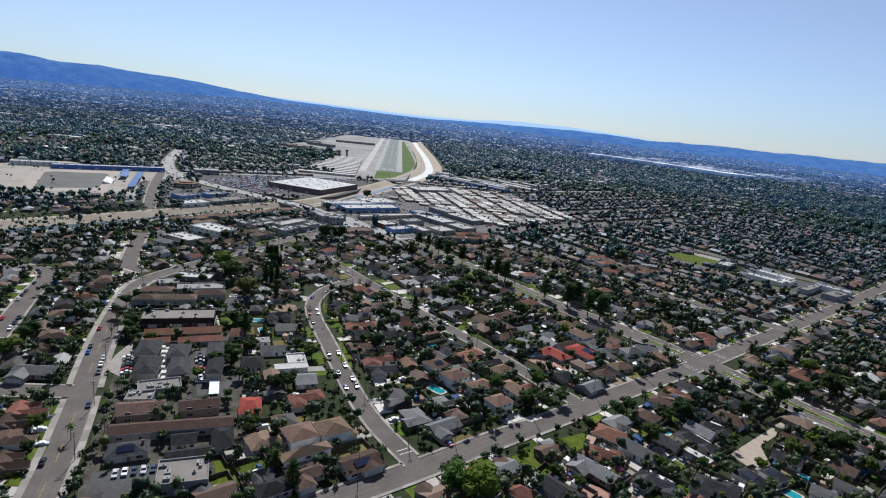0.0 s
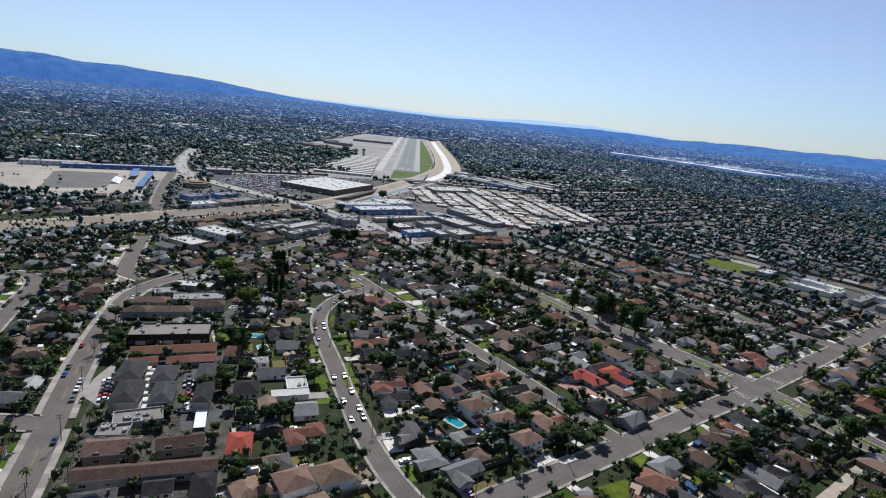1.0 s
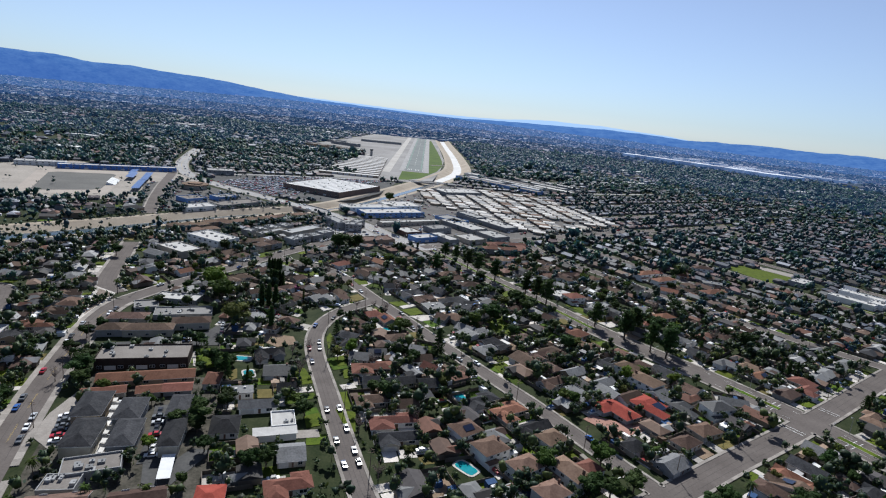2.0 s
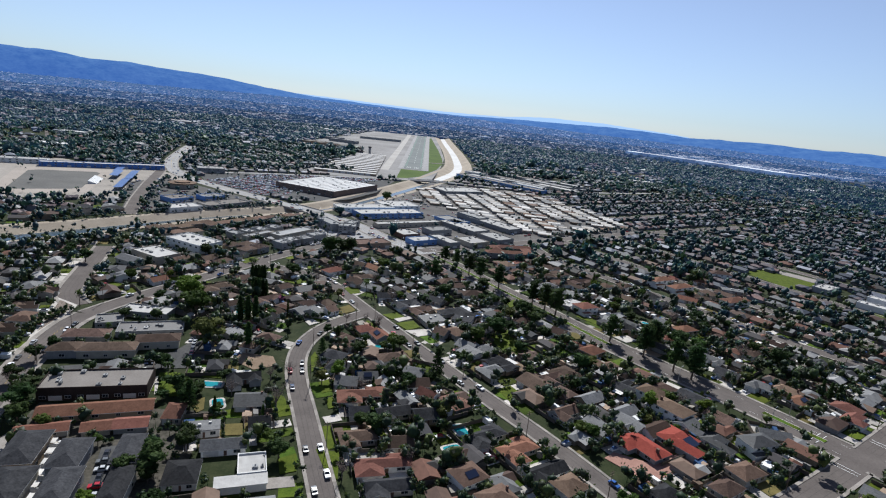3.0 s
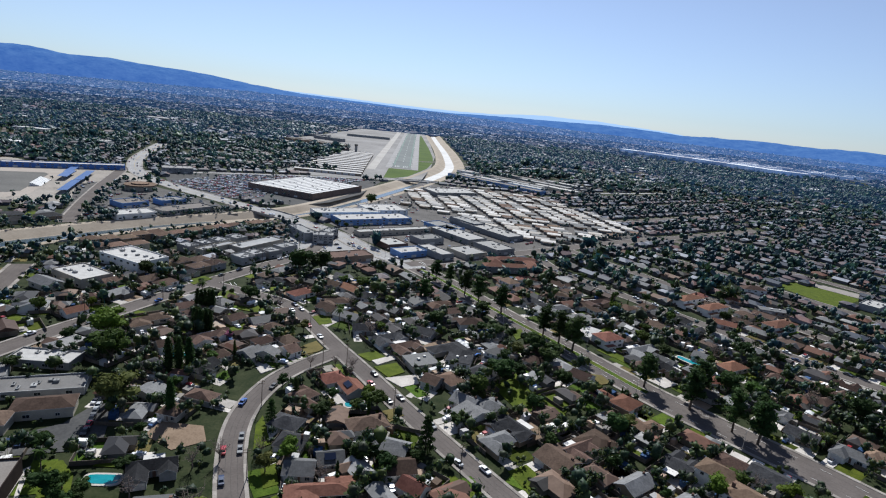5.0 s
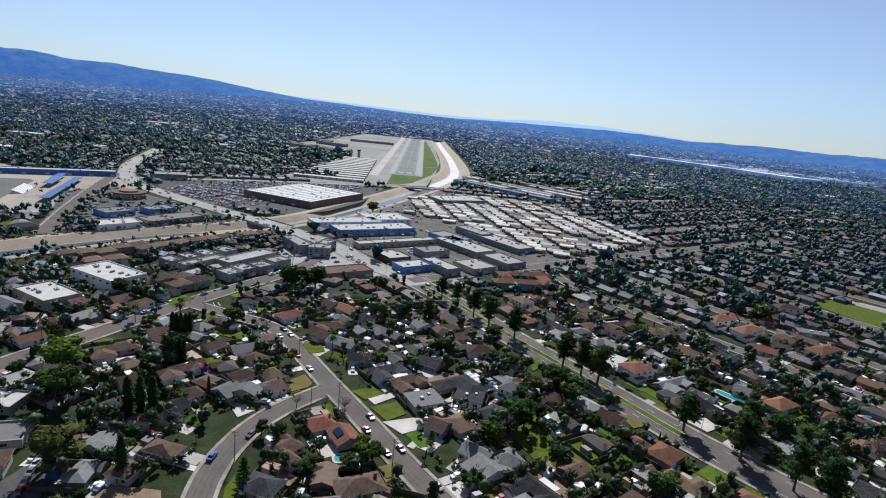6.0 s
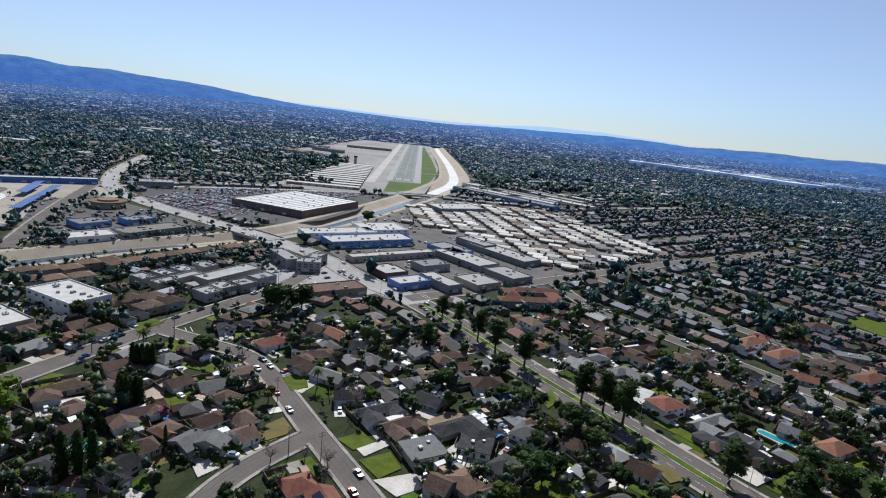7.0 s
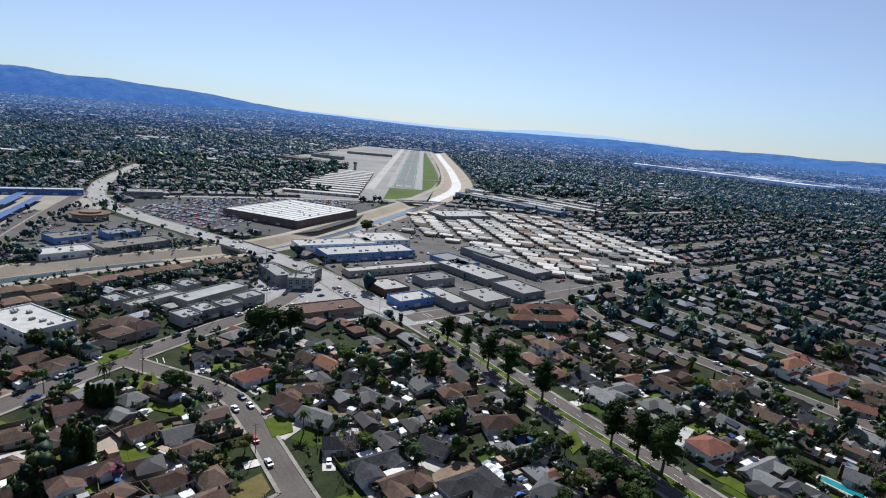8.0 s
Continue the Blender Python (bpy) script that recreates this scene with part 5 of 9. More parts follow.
def shell(shape, colour, stucco):
    """Wall and roof mesh of one shape of house, 14 m wide, 11 m deep, front towards -y."""
    key = (shape, colour, stucco)
    if key in SHELL:
        return SHELL[key]
    wall, roof = Soup(), Soup()
    h = 5.4 if shape == "two_hip" else 2.8
    wall.box(-7, -5.5 if "ell" not in shape else -2.5, 0, 7, 5.5, h)
    if shape in ("hip", "two_hip"):
        hip_roof(roof, -7, -5.5, 7, 5.5, h, 2.3)
        if shape == "two_hip":
            wall.box(-7, -8, 0, -1, -5.4, 2.7)
            hip_roof(roof, -7, -8, -1, -5.4, 2.75, 0.8, 0.4)
    elif shape == "gable":
        gable_roof(roof, wall, -7, -5.5, 7, 5.5, h, 2.1)
    elif shape == "ell_hip":
        wall.box(-7, -6.5, 0, -0.6, -2.4, h)
        hip_roof(roof, -7, -2.5, 7, 5.5, h, 1.9)
        hip_roof(roof, -7, -6.5, -0.6, 2.5, h + 0.03, 1.75)
    elif shape == "ell_gable":
        wall.box(-7, -6.5, 0, -0.8, -2.4, h)
        gable_roof(roof, wall, -7, -2.5, 7, 5.5, h, 1.8)
        gable_roof(roof, wall, -7.02, -6.5, -0.8, 1.5, h + 0.02, 1.5, False)
    elif shape == "tee_gable":
        wall.box(-1.5, -7.2, 0, 5.5, -5.4, h)
        gable_roof(roof, wall, -7, -5.5, 7, 5.5, h, 2.0)
        gable_roof(roof, wall, -1.5, -7.2, 5.5, 0.0, h + 0.02, 1.5, False)
    elif shape == "rambling":
        wall.v, wall.f, wall.m = [], [], []
        for x0, y0, x1, y1 in ((-7, -0.5, 7, 5.0), (-7, -6.2, -1.2, -0.4), (2.2, -3.4, 7, -0.4)):
            wall.box(x0, y0, 0, x1, y1, h)
        gable_roof(roof, wall, -7, -0.5, 7, 5.0, h, 1.5)
        gable_roof(roof, wall, -7.02, -6.2, -1.2, 2.2, h + 0.02, 1.35, False)
        gable_roof(roof, wall, 2.2, -3.4, 7.02, 2.2, h + 0.03, 1.1, False)
        roof.box(-3.0, 4.9, 2.35, 3.4, 8.0, 2.5, 1, bottom=True)
    elif shape == "rambling_hip":
        wall.v, wall.f, wall.m = [], [], []
        for x0, y0, x1, y1 in ((-7, -1.0, 7, 5.5), (-7, -6.4, -0.8, -0.9), (1.5, 5.4, 6.5, 8.2)):
            wall.box(x0, y0, 0, x1, y1, h)
        hip_roof(roof, -7, -1.0, 7, 5.5, h, 1.6)
        hip_roof(roof, -7, -6.4, -0.8, 3.0, h + 0.03, 1.45)
        hip_roof(roof, 1.5, 1.5, 6.5, 8.2, h + 0.05, 1.2)
    else:
        roof.box(-7.3, -5.8, h - 0.1, 7.3, 5.8, h + 0.12, 0, bottom=True)
        roof.box(-2.0, -1.0, h + 0.1, -0.6, 0.4, h + 0.9, 1)
        roof.box(2.4, 1.4, h + 0.1, 3.6, 2.4, h + 0.7, 1)
    SHELL[key] = wall.mesh("wall", STUCCO[stucco]), roof.mesh("roof", ROOF[colour], TRIM)
    return SHELL[key]


ROOF_WORDS = {"b": "brown shingle", "r": "red-brown tile", "o": "terracotta tile", "O": "bright orange tile", "g": "charcoal shingle", "l": "pale grey shingle", "t": "tan tile", "w": "white coated"}
WALL_WORDS = ("cream", "grey", "white", "tan")
SHAPE_WORDS = {"hip": "hipped", "gable": "gabled", "ell_hip": "L-shaped hipped", "ell_gable": "L-shaped gabled", "two_hip": "two-storey hipped", "tee_gable": "cross-gabled", "flat": "flat-roofed", "rambling": "rambling many-gabled", "rambling_hip": "rambling hipped"}
BUILT = []                                        # centre and radius of every building, lest another is put there
FOOT = np.zeros((20000, 3))


def occupied(x, y, r):
    n = len(BUILT)
    if not n:
        return False
    f = FOOT[:n]
    return bool((np.hypot(f[:, 0] - x, f[:, 1] - y) < f[:, 2] + r).any())


def claim(x, y, r):
    FOOT[len(BUILT)] = (x, y, r)
    BUILT.append((x, y, r))


def house(x, y, rot, w, d, colour, shape=None, rnd=RND):
    shape = shape or rnd.choice({"O": ("rambling_hip", "ell_hip"), "t": ("two_hip", "two_hip", "rambling_hip", "ell_hip"), "o": ("rambling_hip", "ell_hip", "ell_gable", "rambling"), "w": ("flat", "gable")}.get(colour, ("hip", "gable", "ell_hip", "ell_gable", "tee_gable", "rambling", "rambling", "rambling_hip")))
    stucco = 2 if shape == "two_hip" else rnd.choice((0, 0, 1, 2, 2, 3))
    if (w > 15 or d > 15) and shape in ("hip", "gable"):
        shape = rnd.choice(("rambling", "rambling_hip"))
    wall, roof = shell(shape, colour, stucco)
    e = new("house")
    tagged(e, "%s stucco house with %s %s roof" % (WALL_WORDS[stucco], SHAPE_WORDS[shape], ROOF_WORDS[colour]), "house", "houses of the suburb")
    e.empty_display_size = 0.5
    e.matrix_basis = pose(x, y, 0.02, 0, 0, rot) @ Matrix.Diagonal((w / 14, d / 11, rnd.uniform(0.95, 1.12), 1))
    part("wall", wall, e)
    top = part("roof", roof, e)
    front = -6.2 if shape == "rambling" else -6.4 if shape == "rambling_hip" else -6.5 if "ell" in shape else (-7.2 if shape == "tee_gable" else (-8 if shape == "two_hip" else -5.5))
    gx_ = 2.0 if shape == "tee_gable" else -3.9
    part("garage_door", GARAGE, e, m=pose(gx_, front, 0))
    fy = -0.5 if shape == "rambling" else -1.0 if shape == "rambling_hip" else -2.5 if "ell" in shape else -5.5
    part("door", DOOR, e, m=pose(0.6 if shape != "tee_gable" else -2.6, fy, 0.1))
    part("window", WIDE_WINDOW, e, m=pose(4.3 if shape != "tee_gable" else -4.8, fy, 0.9))
    part("window", WINDOW, e, m=pose(7.0, 2.2, 1.0, 0, 0, 90))
    part("window", WINDOW, e, m=pose(-7.0, 2.6, 1.0, 0, 0, -90))
    part("window", WIDE_WINDOW, e, m=pose(-2.5, 5.0 if shape == "rambling" else 5.5, 0.9, 0, 0, 180))
    if shape == "two_hip":
        for x_ in (-4, 0, 4):
            part("window", WINDOW, e, m=pose(x_, -5.5, 3.7))
            part("window", WINDOW, e, m=pose(x_, 5.5, 3.7, 0, 0, 180))
    if "rambling" not in shape and shape != "flat" and rnd.random() < 0.06:
        part("solar_panel", SOLAR_ARRAY, top, "dark blue solar panels", m=pose(-0.4, -2.6, (5.4 if shape == "two_hip" else 2.8) + 1.42, 21, 0, 0))
    if shape not in ("flat", "rambling", "rambling_hip"):
        if rnd.random() < 0.35:
            part("chimney", CHIMNEY, top, "brick chimney", m=pose(5.2, 0.8, (5.4 if shape == "two_hip" else 2.8) + 1.6))
    claim(x, y, 0.5 * min(w, d) + 0.5)
    return e


# ---- trees: tapered trunk, limbs, crown of loose leaf clumps ----
def leaf_cloud(s, rng, centre, radii, count, size, slot=0):
    """Leaves as small bent quads on a shell and inside an ellipsoid."""
    for _ in range(count):
        v = rng.normal(size=3)
        v /= np.linalg.norm(v)
        p = np.array(centre) + v * np.array(radii) * rng.uniform(0.45, 1.05) ** 0.6
        a = rng.normal(size=3)
        a = np.cross(a, v + 0.4 * rng.normal(size=3))
        a /= np.linalg.norm(a) + 1e-6
        b = np.cross(a, v + 0.7 * rng.normal(size=3))
        b /= np.linalg.norm(b) + 1e-6
        k = size * rng.uniform(0.6, 1.3)
        s.face([tuple(p - a * k), tuple(p - b * k * 0.6), tuple(p + a * k), tuple(p + b * k * 0.6 + v * k * 0.3)], slot)


def core(s, rng, centre, radii):
    """Dense uneven heart of a crown."""
    n, k = 7, 4
    rows = []
    for j in range(k + 1):
        a = math.pi * j / k
        rows.append([tuple(np.array(centre) + np.array(radii) * (math.sin(a) * math.cos(2 * math.pi * i / n), math.sin(a) * math.sin(2 * math.pi * i / n), math.cos(a)) * rng.uniform(0.72, 1.1)) for i in range(n)])
    for j in range(k):
        for i in range(n):
            s.face([rows[j + 1][i], rows[j + 1][(i + 1) % n], rows[j][(i + 1) % n], rows[j][i]])


def tree_meshes(kind, seed):
    """Trunk and crown, 10 m tall."""
    rng = np.random.default_rng(seed)
    trunk, crown = Soup(), Soup()
    if kind == "broad":
        trunk.tube((0, 0, 0), (0.1, 0, 3.0), 0.32, 0.22, 7)
        for k in range(9):
            a = k * 2.4 + rng.uniform(0, 0.7)
            r, z = rng.uniform(1.3, 3.2), rng.uniform(4.6, 8.2)
            tip = (r * math.cos(a), r * math.sin(a), z)
            trunk.tube((0.1, 0, rng.uniform(2.2, 3.1)), tip, 0.16, 0.04, 5)
            rad = rng.uniform(1.0, 1.8, 3) * (1.25, 1.25, 0.9)
            leaf_cloud(crown, rng, tip, rad, 50, 0.34)
            core(crown, rng, tip, rad * 0.84)
        leaf_cloud(crown, rng, (0, 0, 7.4), (2.4, 2.4, 2.3), 130, 0.34)
        core(crown, rng, (0, 0, 6.9), (2.0, 2.0, 2.1))
        leaf_cloud(crown, rng, (0.3, -0.2, 5.4), (3.1, 3.0, 1.9), 130, 0.34)
        core(crown, rng, (0.2, -0.1, 5.4), (2.5, 2.4, 1.5))
    elif kind == "tall":
        trunk.tube((0, 0, 0), (0.15, 0.1, 8.0), 0.22, 0.07, 7)
        for k in range(14):
            a, z = k * 2.4 + rng.uniform(0, 0.8), 2.6 + k * 0.48
            r = rng.uniform(0.7, 1.5) * (1.0 if z < 7 else 0.6)
            tip = (r * math.cos(a), r * math.sin(a), z + 0.5)
            trunk.tube((0.05, 0.05, z - 0.4), tip, 0.08, 0.025, 5)
            rad = rng.uniform(0.7, 1.15, 3) * (1.15, 1.15, 0.85)
            leaf_cloud(crown, rng, tip, rad, 60, 0.24)
            core(crown, rng, tip, rad * 0.7)
        leaf_cloud(crown, rng, (0.1, 0.1, 8.4), (0.85, 0.85, 1.5), 150, 0.22)
        core(crown, rng, (0.1, 0.1, 8.2), (0.6, 0.6, 1.2))
        core(crown, rng, (0.05, 0.05, 5.8), (0.9, 0.9, 2.6))
    elif kind == "conifer":
        trunk.tube((0, 0, 0), (0, 0, 9.6), 0.25, 0.04, 7)
        for k in range(46):
            z = 1.2 + 8.4 * k / 46
            r = 2.5 * (1 - (z - 1.0) / 9.4) + 0.25
            a = k * 2.4
            tip = (r * math.cos(a), r * math.sin(a), z - 0.25)
            trunk.tube((0, 0, z), tip, 0.05, 0.02, 4)
            for f in (0.5, 0.85):
                leaf_cloud(crown, rng, (tip[0] * f, tip[1] * f, z - 0.15 * f), (0.55, 0.55, 0.22), 16, 0.28)
    elif kind == "cypress":
        trunk.tube((0, 0, 0), (0, 0, 2.0), 0.2, 0.15, 6)
        for k in range(18):
            z = 0.9 + k * 0.5
            r = 0.95 * math.sin(math.pi * min(0.93, (k + 3.2) / 22)) ** 0.8
            leaf_cloud(crown, rng, (rng.uniform(-0.12, 0.12), rng.uniform(-0.12, 0.12), z), (r, r, 0.55), 62, 0.2)
            core(crown, rng, (0, 0, z), (r * 0.8, r * 0.8, 0.5))
    elif kind == "palm":
        trunk.tube((0, 0, 0), (0.15, 0, 4.5), 0.22, 0.17, 7)
        trunk.tube((0.15, 0, 4.5), (0.1, 0.1, 8.6), 0.17, 0.15, 7)
        for k in range(26):
            a, up = k * 2.4, rng.uniform(-0.7, 1.1)
            prev, w = np.array((0.1, 0.1, 8.6)), 0.34
            for j in range(4):
                step = np.array((math.cos(a) * 0.62, math.sin(a) * 0.62, 0.5 * up - 0.28 * j))
                nxt = prev + step
                side = np.array((-math.sin(a), math.cos(a), 0)) * w * (1.0, 1.0, 0.8, 0.4)[j]
                crown.face([tuple(prev - side), tuple(prev + side), tuple(nxt + side * 0.7), tuple(nxt - side * 0.7)])
                prev = nxt
    elif kind == "bare":
        trunk.tube((0, 0, 0), (0, 0, 3.0), 0.3, 0.2, 6)
        for k in range(11):
            a, r = k * 2.4, rng.uniform(1.6, 3.6)
            tip = np.array((r * math.cos(a), r * math.sin(a), rng.uniform(5.5, 9.5)))
            trunk.tube((0, 0, 2.8), tuple(tip), 0.13, 0.05, 4)
            for _ in range(16):
                f = rng.uniform(0.35, 1.0)
                base = np.array((0, 0, 2.8)) * (1 - f) + tip * f
                end = base + rng.normal(size=3) * (0.9, 0.9, 0.6) + (0, 0, 0.5)
                crown.tube(tuple(base), tuple(end), 0.05, 0.02, 3)
    else:                                       # shrub, 2 m
        for k in range(5):
            leaf_cloud(crown, rng, (rng.uniform(-0.7, 0.7), rng.uniform(-0.7, 0.7), rng.uniform(0.6, 1.3)), (0.8, 0.8, 0.65), 40, 0.24)
        trunk.tube((0, 0, 0), (0, 0, 0.8), 0.1, 0.06, 5)
    return trunk, crown


TREES = {}
TREE_WORDS = {"broad": "broad-crowned tree with %s foliage", "tall": "tall slender tree with %s foliage", "conifer": "layered conifer with %s needles",
              "cypress": "narrow columnar cypress with %s foliage", "palm": "tall palm with %s fronds", "bare": "leafless winter tree with %s twigs", "shrub": "rounded shrub with %s leaves"}
LEAF_WORDS = {"dark": "dark green", "mid": "green", "bright": "bright yellow-green", "olive": "olive green", "pink": "pink blossom"}


def tree(x, y, h, kind="broad", leaf="mid", wide=1.0, rnd=RND):
    key = (kind, leaf, rnd.randrange(3) if kind in ("broad", "tall") else rnd.randrange(2))
    if key not in TREES:
        trunk, crown = tree_meshes(kind, hash_of(kind) + key[2])
        TREES[key] = trunk.mesh("trunk", BARE if kind == "bare" else BARK, smooth=True), crown.mesh("crown", BARE if kind == "bare" else LEAF[leaf])
    e = new("palm" if kind == "palm" else "shrub" if kind == "shrub" else "tree")
    word = "grey-brown" if kind == "bare" else LEAF_WORDS[leaf]
    tagged(e, TREE_WORDS[kind] % word, "tree" if kind != "shrub" else "shrub", "trees of the suburb")
    k = h / (2.0 if kind == "shrub" else 10.0)
    e.matrix_basis = pose(x, y, 0.0, 0, 0, rnd.uniform(0, 360)) @ Matrix.Diagonal((k * wide, k * wide * rnd.uniform(0.85, 1.15), k, 1))
    part("trunk", TREES[key][0], e)
    part("crown", TREES[key][1], e)
    return e


def hash_of(word):
    return sum(ord(c) * (i + 3) for i, c in enumerate(word))


# ---- cars ----
def car_meshes():
    body, glass, wheel = Soup(), Soup(), Soup()
    prof = [(-2.25, 0.35), (-2.25, 0.85), (-1.35, 0.95), (1.35, 0.98), (2.2, 0.9), (2.25, 0.4)]
    for (a, b), (c, d_) in zip(prof, prof[1:]):
        body.face([(a, -0.88, b), (a, 0.88, b), (c, 0.88, d_), (c, -0.88, d_)][::-1])
    for y in (-0.88, 0.88):
        q = [(a, y, b) for a, b in prof]
        body.face(q if y > 0 else q[::-1])
    body.face([(-2.25, -0.88, 0.35), (2.25, -0.88, 0.35), (2.25, 0.88, 0.35), (-2.25, 0.88, 0.35)][::-1])
    low = [(-1.1, -0.8, 0.95), (1.55, -0.8, 0.95), (1.55, 0.8, 0.95), (-1.1, 0.8, 0.95)]
    top = [(-0.35, -0.64, 1.44), (1.0, -0.64, 1.44), (1.0, 0.64, 1.44), (-0.35, 0.64, 1.44)]
    glass.solid(low, top, top=False)
    body.solid([(a * 1.02, b * 1.02, 1.42) for a, b, _ in top], [(a, b, 1.49) for a, b, _ in top], bottom=True)
    for k in range(10):
        a0, a1 = 2 * math.pi * k / 10, 2 * math.pi * (k + 1) / 10
        wheel.face([(0.33 * math.cos(a0), -0.11, 0.33 * math.sin(a0)), (0.33 * math.cos(a1), -0.11, 0.33 * math.sin(a1)), (0.33 * math.cos(a1), 0.11, 0.33 * math.sin(a1)), (0.33 * math.cos(a0), 0.11, 0.33 * math.sin(a0))])
    for y in (-0.11, 0.11):
        wheel.face([(0.33 * math.cos(2 * math.pi * k / 10), y, 0.33 * math.sin(2 * math.pi * k / 10)) for k in range(10)])
    return body, glass, wheel


CB, CG, CW = car_meshes()
CAR_PAINT = {"white": (0.72, 0.72, 0.72), "silver": (0.42, 0.43, 0.44), "black": (0.02, 0.02, 0.023), "grey": (0.12, 0.125, 0.13), "red": (0.33, 0.02, 0.03), "blue": (0.03, 0.09, 0.28), "dark blue": (0.02, 0.035, 0.08)}
CAR_BODY = {k: CB.mesh("body", glossy(k.replace(" ", "_") + "_car_paint", v, 0.22)) for k, v in CAR_PAINT.items()}
CAR_GLASS, WHEEL = CG.mesh("glasshouse", GLASS), CW.mesh("wheel", RUBBER)


def car(x, y, rot, colour=None, z=0.19, rnd=RND):
    colour = colour or rnd.choice(("white", "white", "silver", "silver", "black", "black", "black", "grey", "grey", "grey", "red", "blue", "dark blue", "dark blue"))
    e = new("car")
    tagged(e, "%s passenger car parked on the asphalt" % colour, "car", "cars of the suburb")
    tall = rnd.choice((1.0, 1.0, 1.12, 1.22))
    e.matrix_basis = pose(x, y, z, 0, 0, rot) @ Matrix.Diagonal((rnd.uniform(0.98, 1.12), rnd.uniform(1.0, 1.08), tall, 1))
    part("body", CAR_BODY[colour], e)
    part("glasshouse", CAR_GLASS, e)
    for a in (-1.4, 1.4):
        for b in (-0.8, 0.8):
            part("wheel", WHEEL, e, m=pose(a, b, 0.33))
    return e


# ---- poles and lamps ----
ps, arm = Soup(), Soup()
ps.tube((0, 0, 0), (0, 0, 11.5), 0.17, 0.11, 7)
for z in (10.8, 9.8):
    arm.box(-1.2, -0.07, z, 1.2, 0.07, z + 0.14, bottom=True)
    for x in (-1.05, -0.5, 0.5, 1.05):
        arm.tube((x, 0, z + 0.14), (x, 0, z + 0.36), 0.05, 0.03, 5)
POLE_SHAFT, POLE_ARM = ps.mesh("pole", POLE), arm.mesh("crossarm", POLE)
ls, la, lh = Soup(), Soup(), Soup()
ls.tube((0, 0, 0), (0, 0, 8.8), 0.13, 0.08, 8)
ls.tube((0, 0, 0), (0, 0, 0.6), 0.22, 0.16, 8)
la.tube((0, 0, 8.6), (1.1, 0, 9.2), 0.05, 0.045, 6)
la.tube((1.1, 0, 9.2), (2.2, 0, 9.25), 0.045, 0.04, 6)
lh.box(2.0, -0.16, 9.12, 2.8, 0.16, 9.3, bottom=True)
LAMP = ls.mesh("pole", CONCRETE), la.mesh("arm", STEEL), lh.mesh("lamp_head", STEEL)


def utility_pole(x, y, rot):
    e = new("utility_pole")
    tagged(e, "weathered wooden utility pole with two crossarms beside the street", "utility pole", "utility poles")
    e.matrix_basis = pose(x, y, 0.02, 0, 0, rot)
    part("pole", POLE_SHAFT, e)
    part("crossarm", POLE_ARM, e)
    return e


def street_lamp(x, y, rot):
    e = new("street_lamp")
    tagged(e, "tall concrete street lamp with a single metal arm", "street lamp", "street lamps")
    e.matrix_basis = pose(x, y, 0.02, 0, 0, rot)
    for nm, q in zip(("pole", "arm", "lamp_head"), LAMP):
        part(nm, q, e)
    return e


# ---- larger buildings ----
def flat_building(x, y, rot, w, d, h, wall, roof, label, category, name="building", bays=0, units=4, rnd=RND):
    """Parapeted flat roof with plant, doors and windows along the front (-y)."""
    e = new(name)
    tagged(e, label, category)
    e.matrix_basis = pose(x, y, 0.03, 0, 0, rot)
    s = Soup()
    s.box(-w / 2, -d / 2, 0, w / 2, d / 2, h - 0.3)
    for q in ((-w / 2, -d / 2, w / 2, -d / 2 + 0.3), (-w / 2, d / 2 - 0.3, w / 2, d / 2), (-w / 2, -d / 2 + 0.3, -w / 2 + 0.3, d / 2 - 0.3), (w / 2 - 0.3, -d / 2 + 0.3, w / 2, d / 2 - 0.3)):
        s.box(q[0], q[1], h - 0.3, q[2], q[3], h + 0.35)
    part("wall", s.mesh("wall", wall), e)
    r = Soup()
    r.face([(-w / 2 + 0.3, -d / 2 + 0.3, h - 0.26), (w / 2 - 0.3, -d / 2 + 0.3, h - 0.26), (w / 2 - 0.3, d / 2 - 0.3, h - 0.26), (-w / 2 + 0.3, d / 2 - 0.3, h - 0.26)])
    top = part("roof", r.mesh("roof", roof), e)
    for _ in range(units):
        u = Soup()
        a, b = rnd.uniform(0.5, 1.3), rnd.uniform(0.5, 1.1)
        u.box(-a, -b, 0, a, b, rnd.uniform(0.4, 1.1), bottom=True)
        u.tube((a * 0.2, 0, 0.3), (a * 0.2, 0, 1.2), 0.25, 0.25, 8)
        part("roof_unit", u.mesh("roof_unit", UNIT), top, "grey metal rooftop unit", m=pose(rnd.uniform(-0.42, 0.42) * w, rnd.uniform(-0.4, 0.4) * d, h - 0.25, 0, 0, rnd.choice((0, 90))))
    for k in range(bays):
        xx = -w / 2 + (k + 0.5) * w / bays
        if h > 5.5:
            part("window", WIDE_WINDOW, e, m=pose(xx, -d / 2, h - 2.4) @ Matrix.Diagonal((1.1, 1, 1, 1)))
        part("door" if k % 3 == 1 else "window", GARAGE if k % 3 == 1 and h > 4.5 else WIDE_WINDOW, e, m=pose(xx, -d / 2, 0.1 if k % 3 == 1 and h > 4.5 else 0.9))
    claim(x, y, 0.5 * min(w, d))
    a, b = math.cos(radians(rot)), math.sin(radians(rot))
    long_, short = max(w, d), min(w, d)
    k = int(long_ / short * 1.5)
    for i in range(k + 1):
        f = (i / max(k, 1) - 0.5) * (long_ - short)
        c = (f * a, f * b) if w >= d else (-f * b, f * a)
        claim(x + c[0], y + c[1], short * 0.55)
    return e


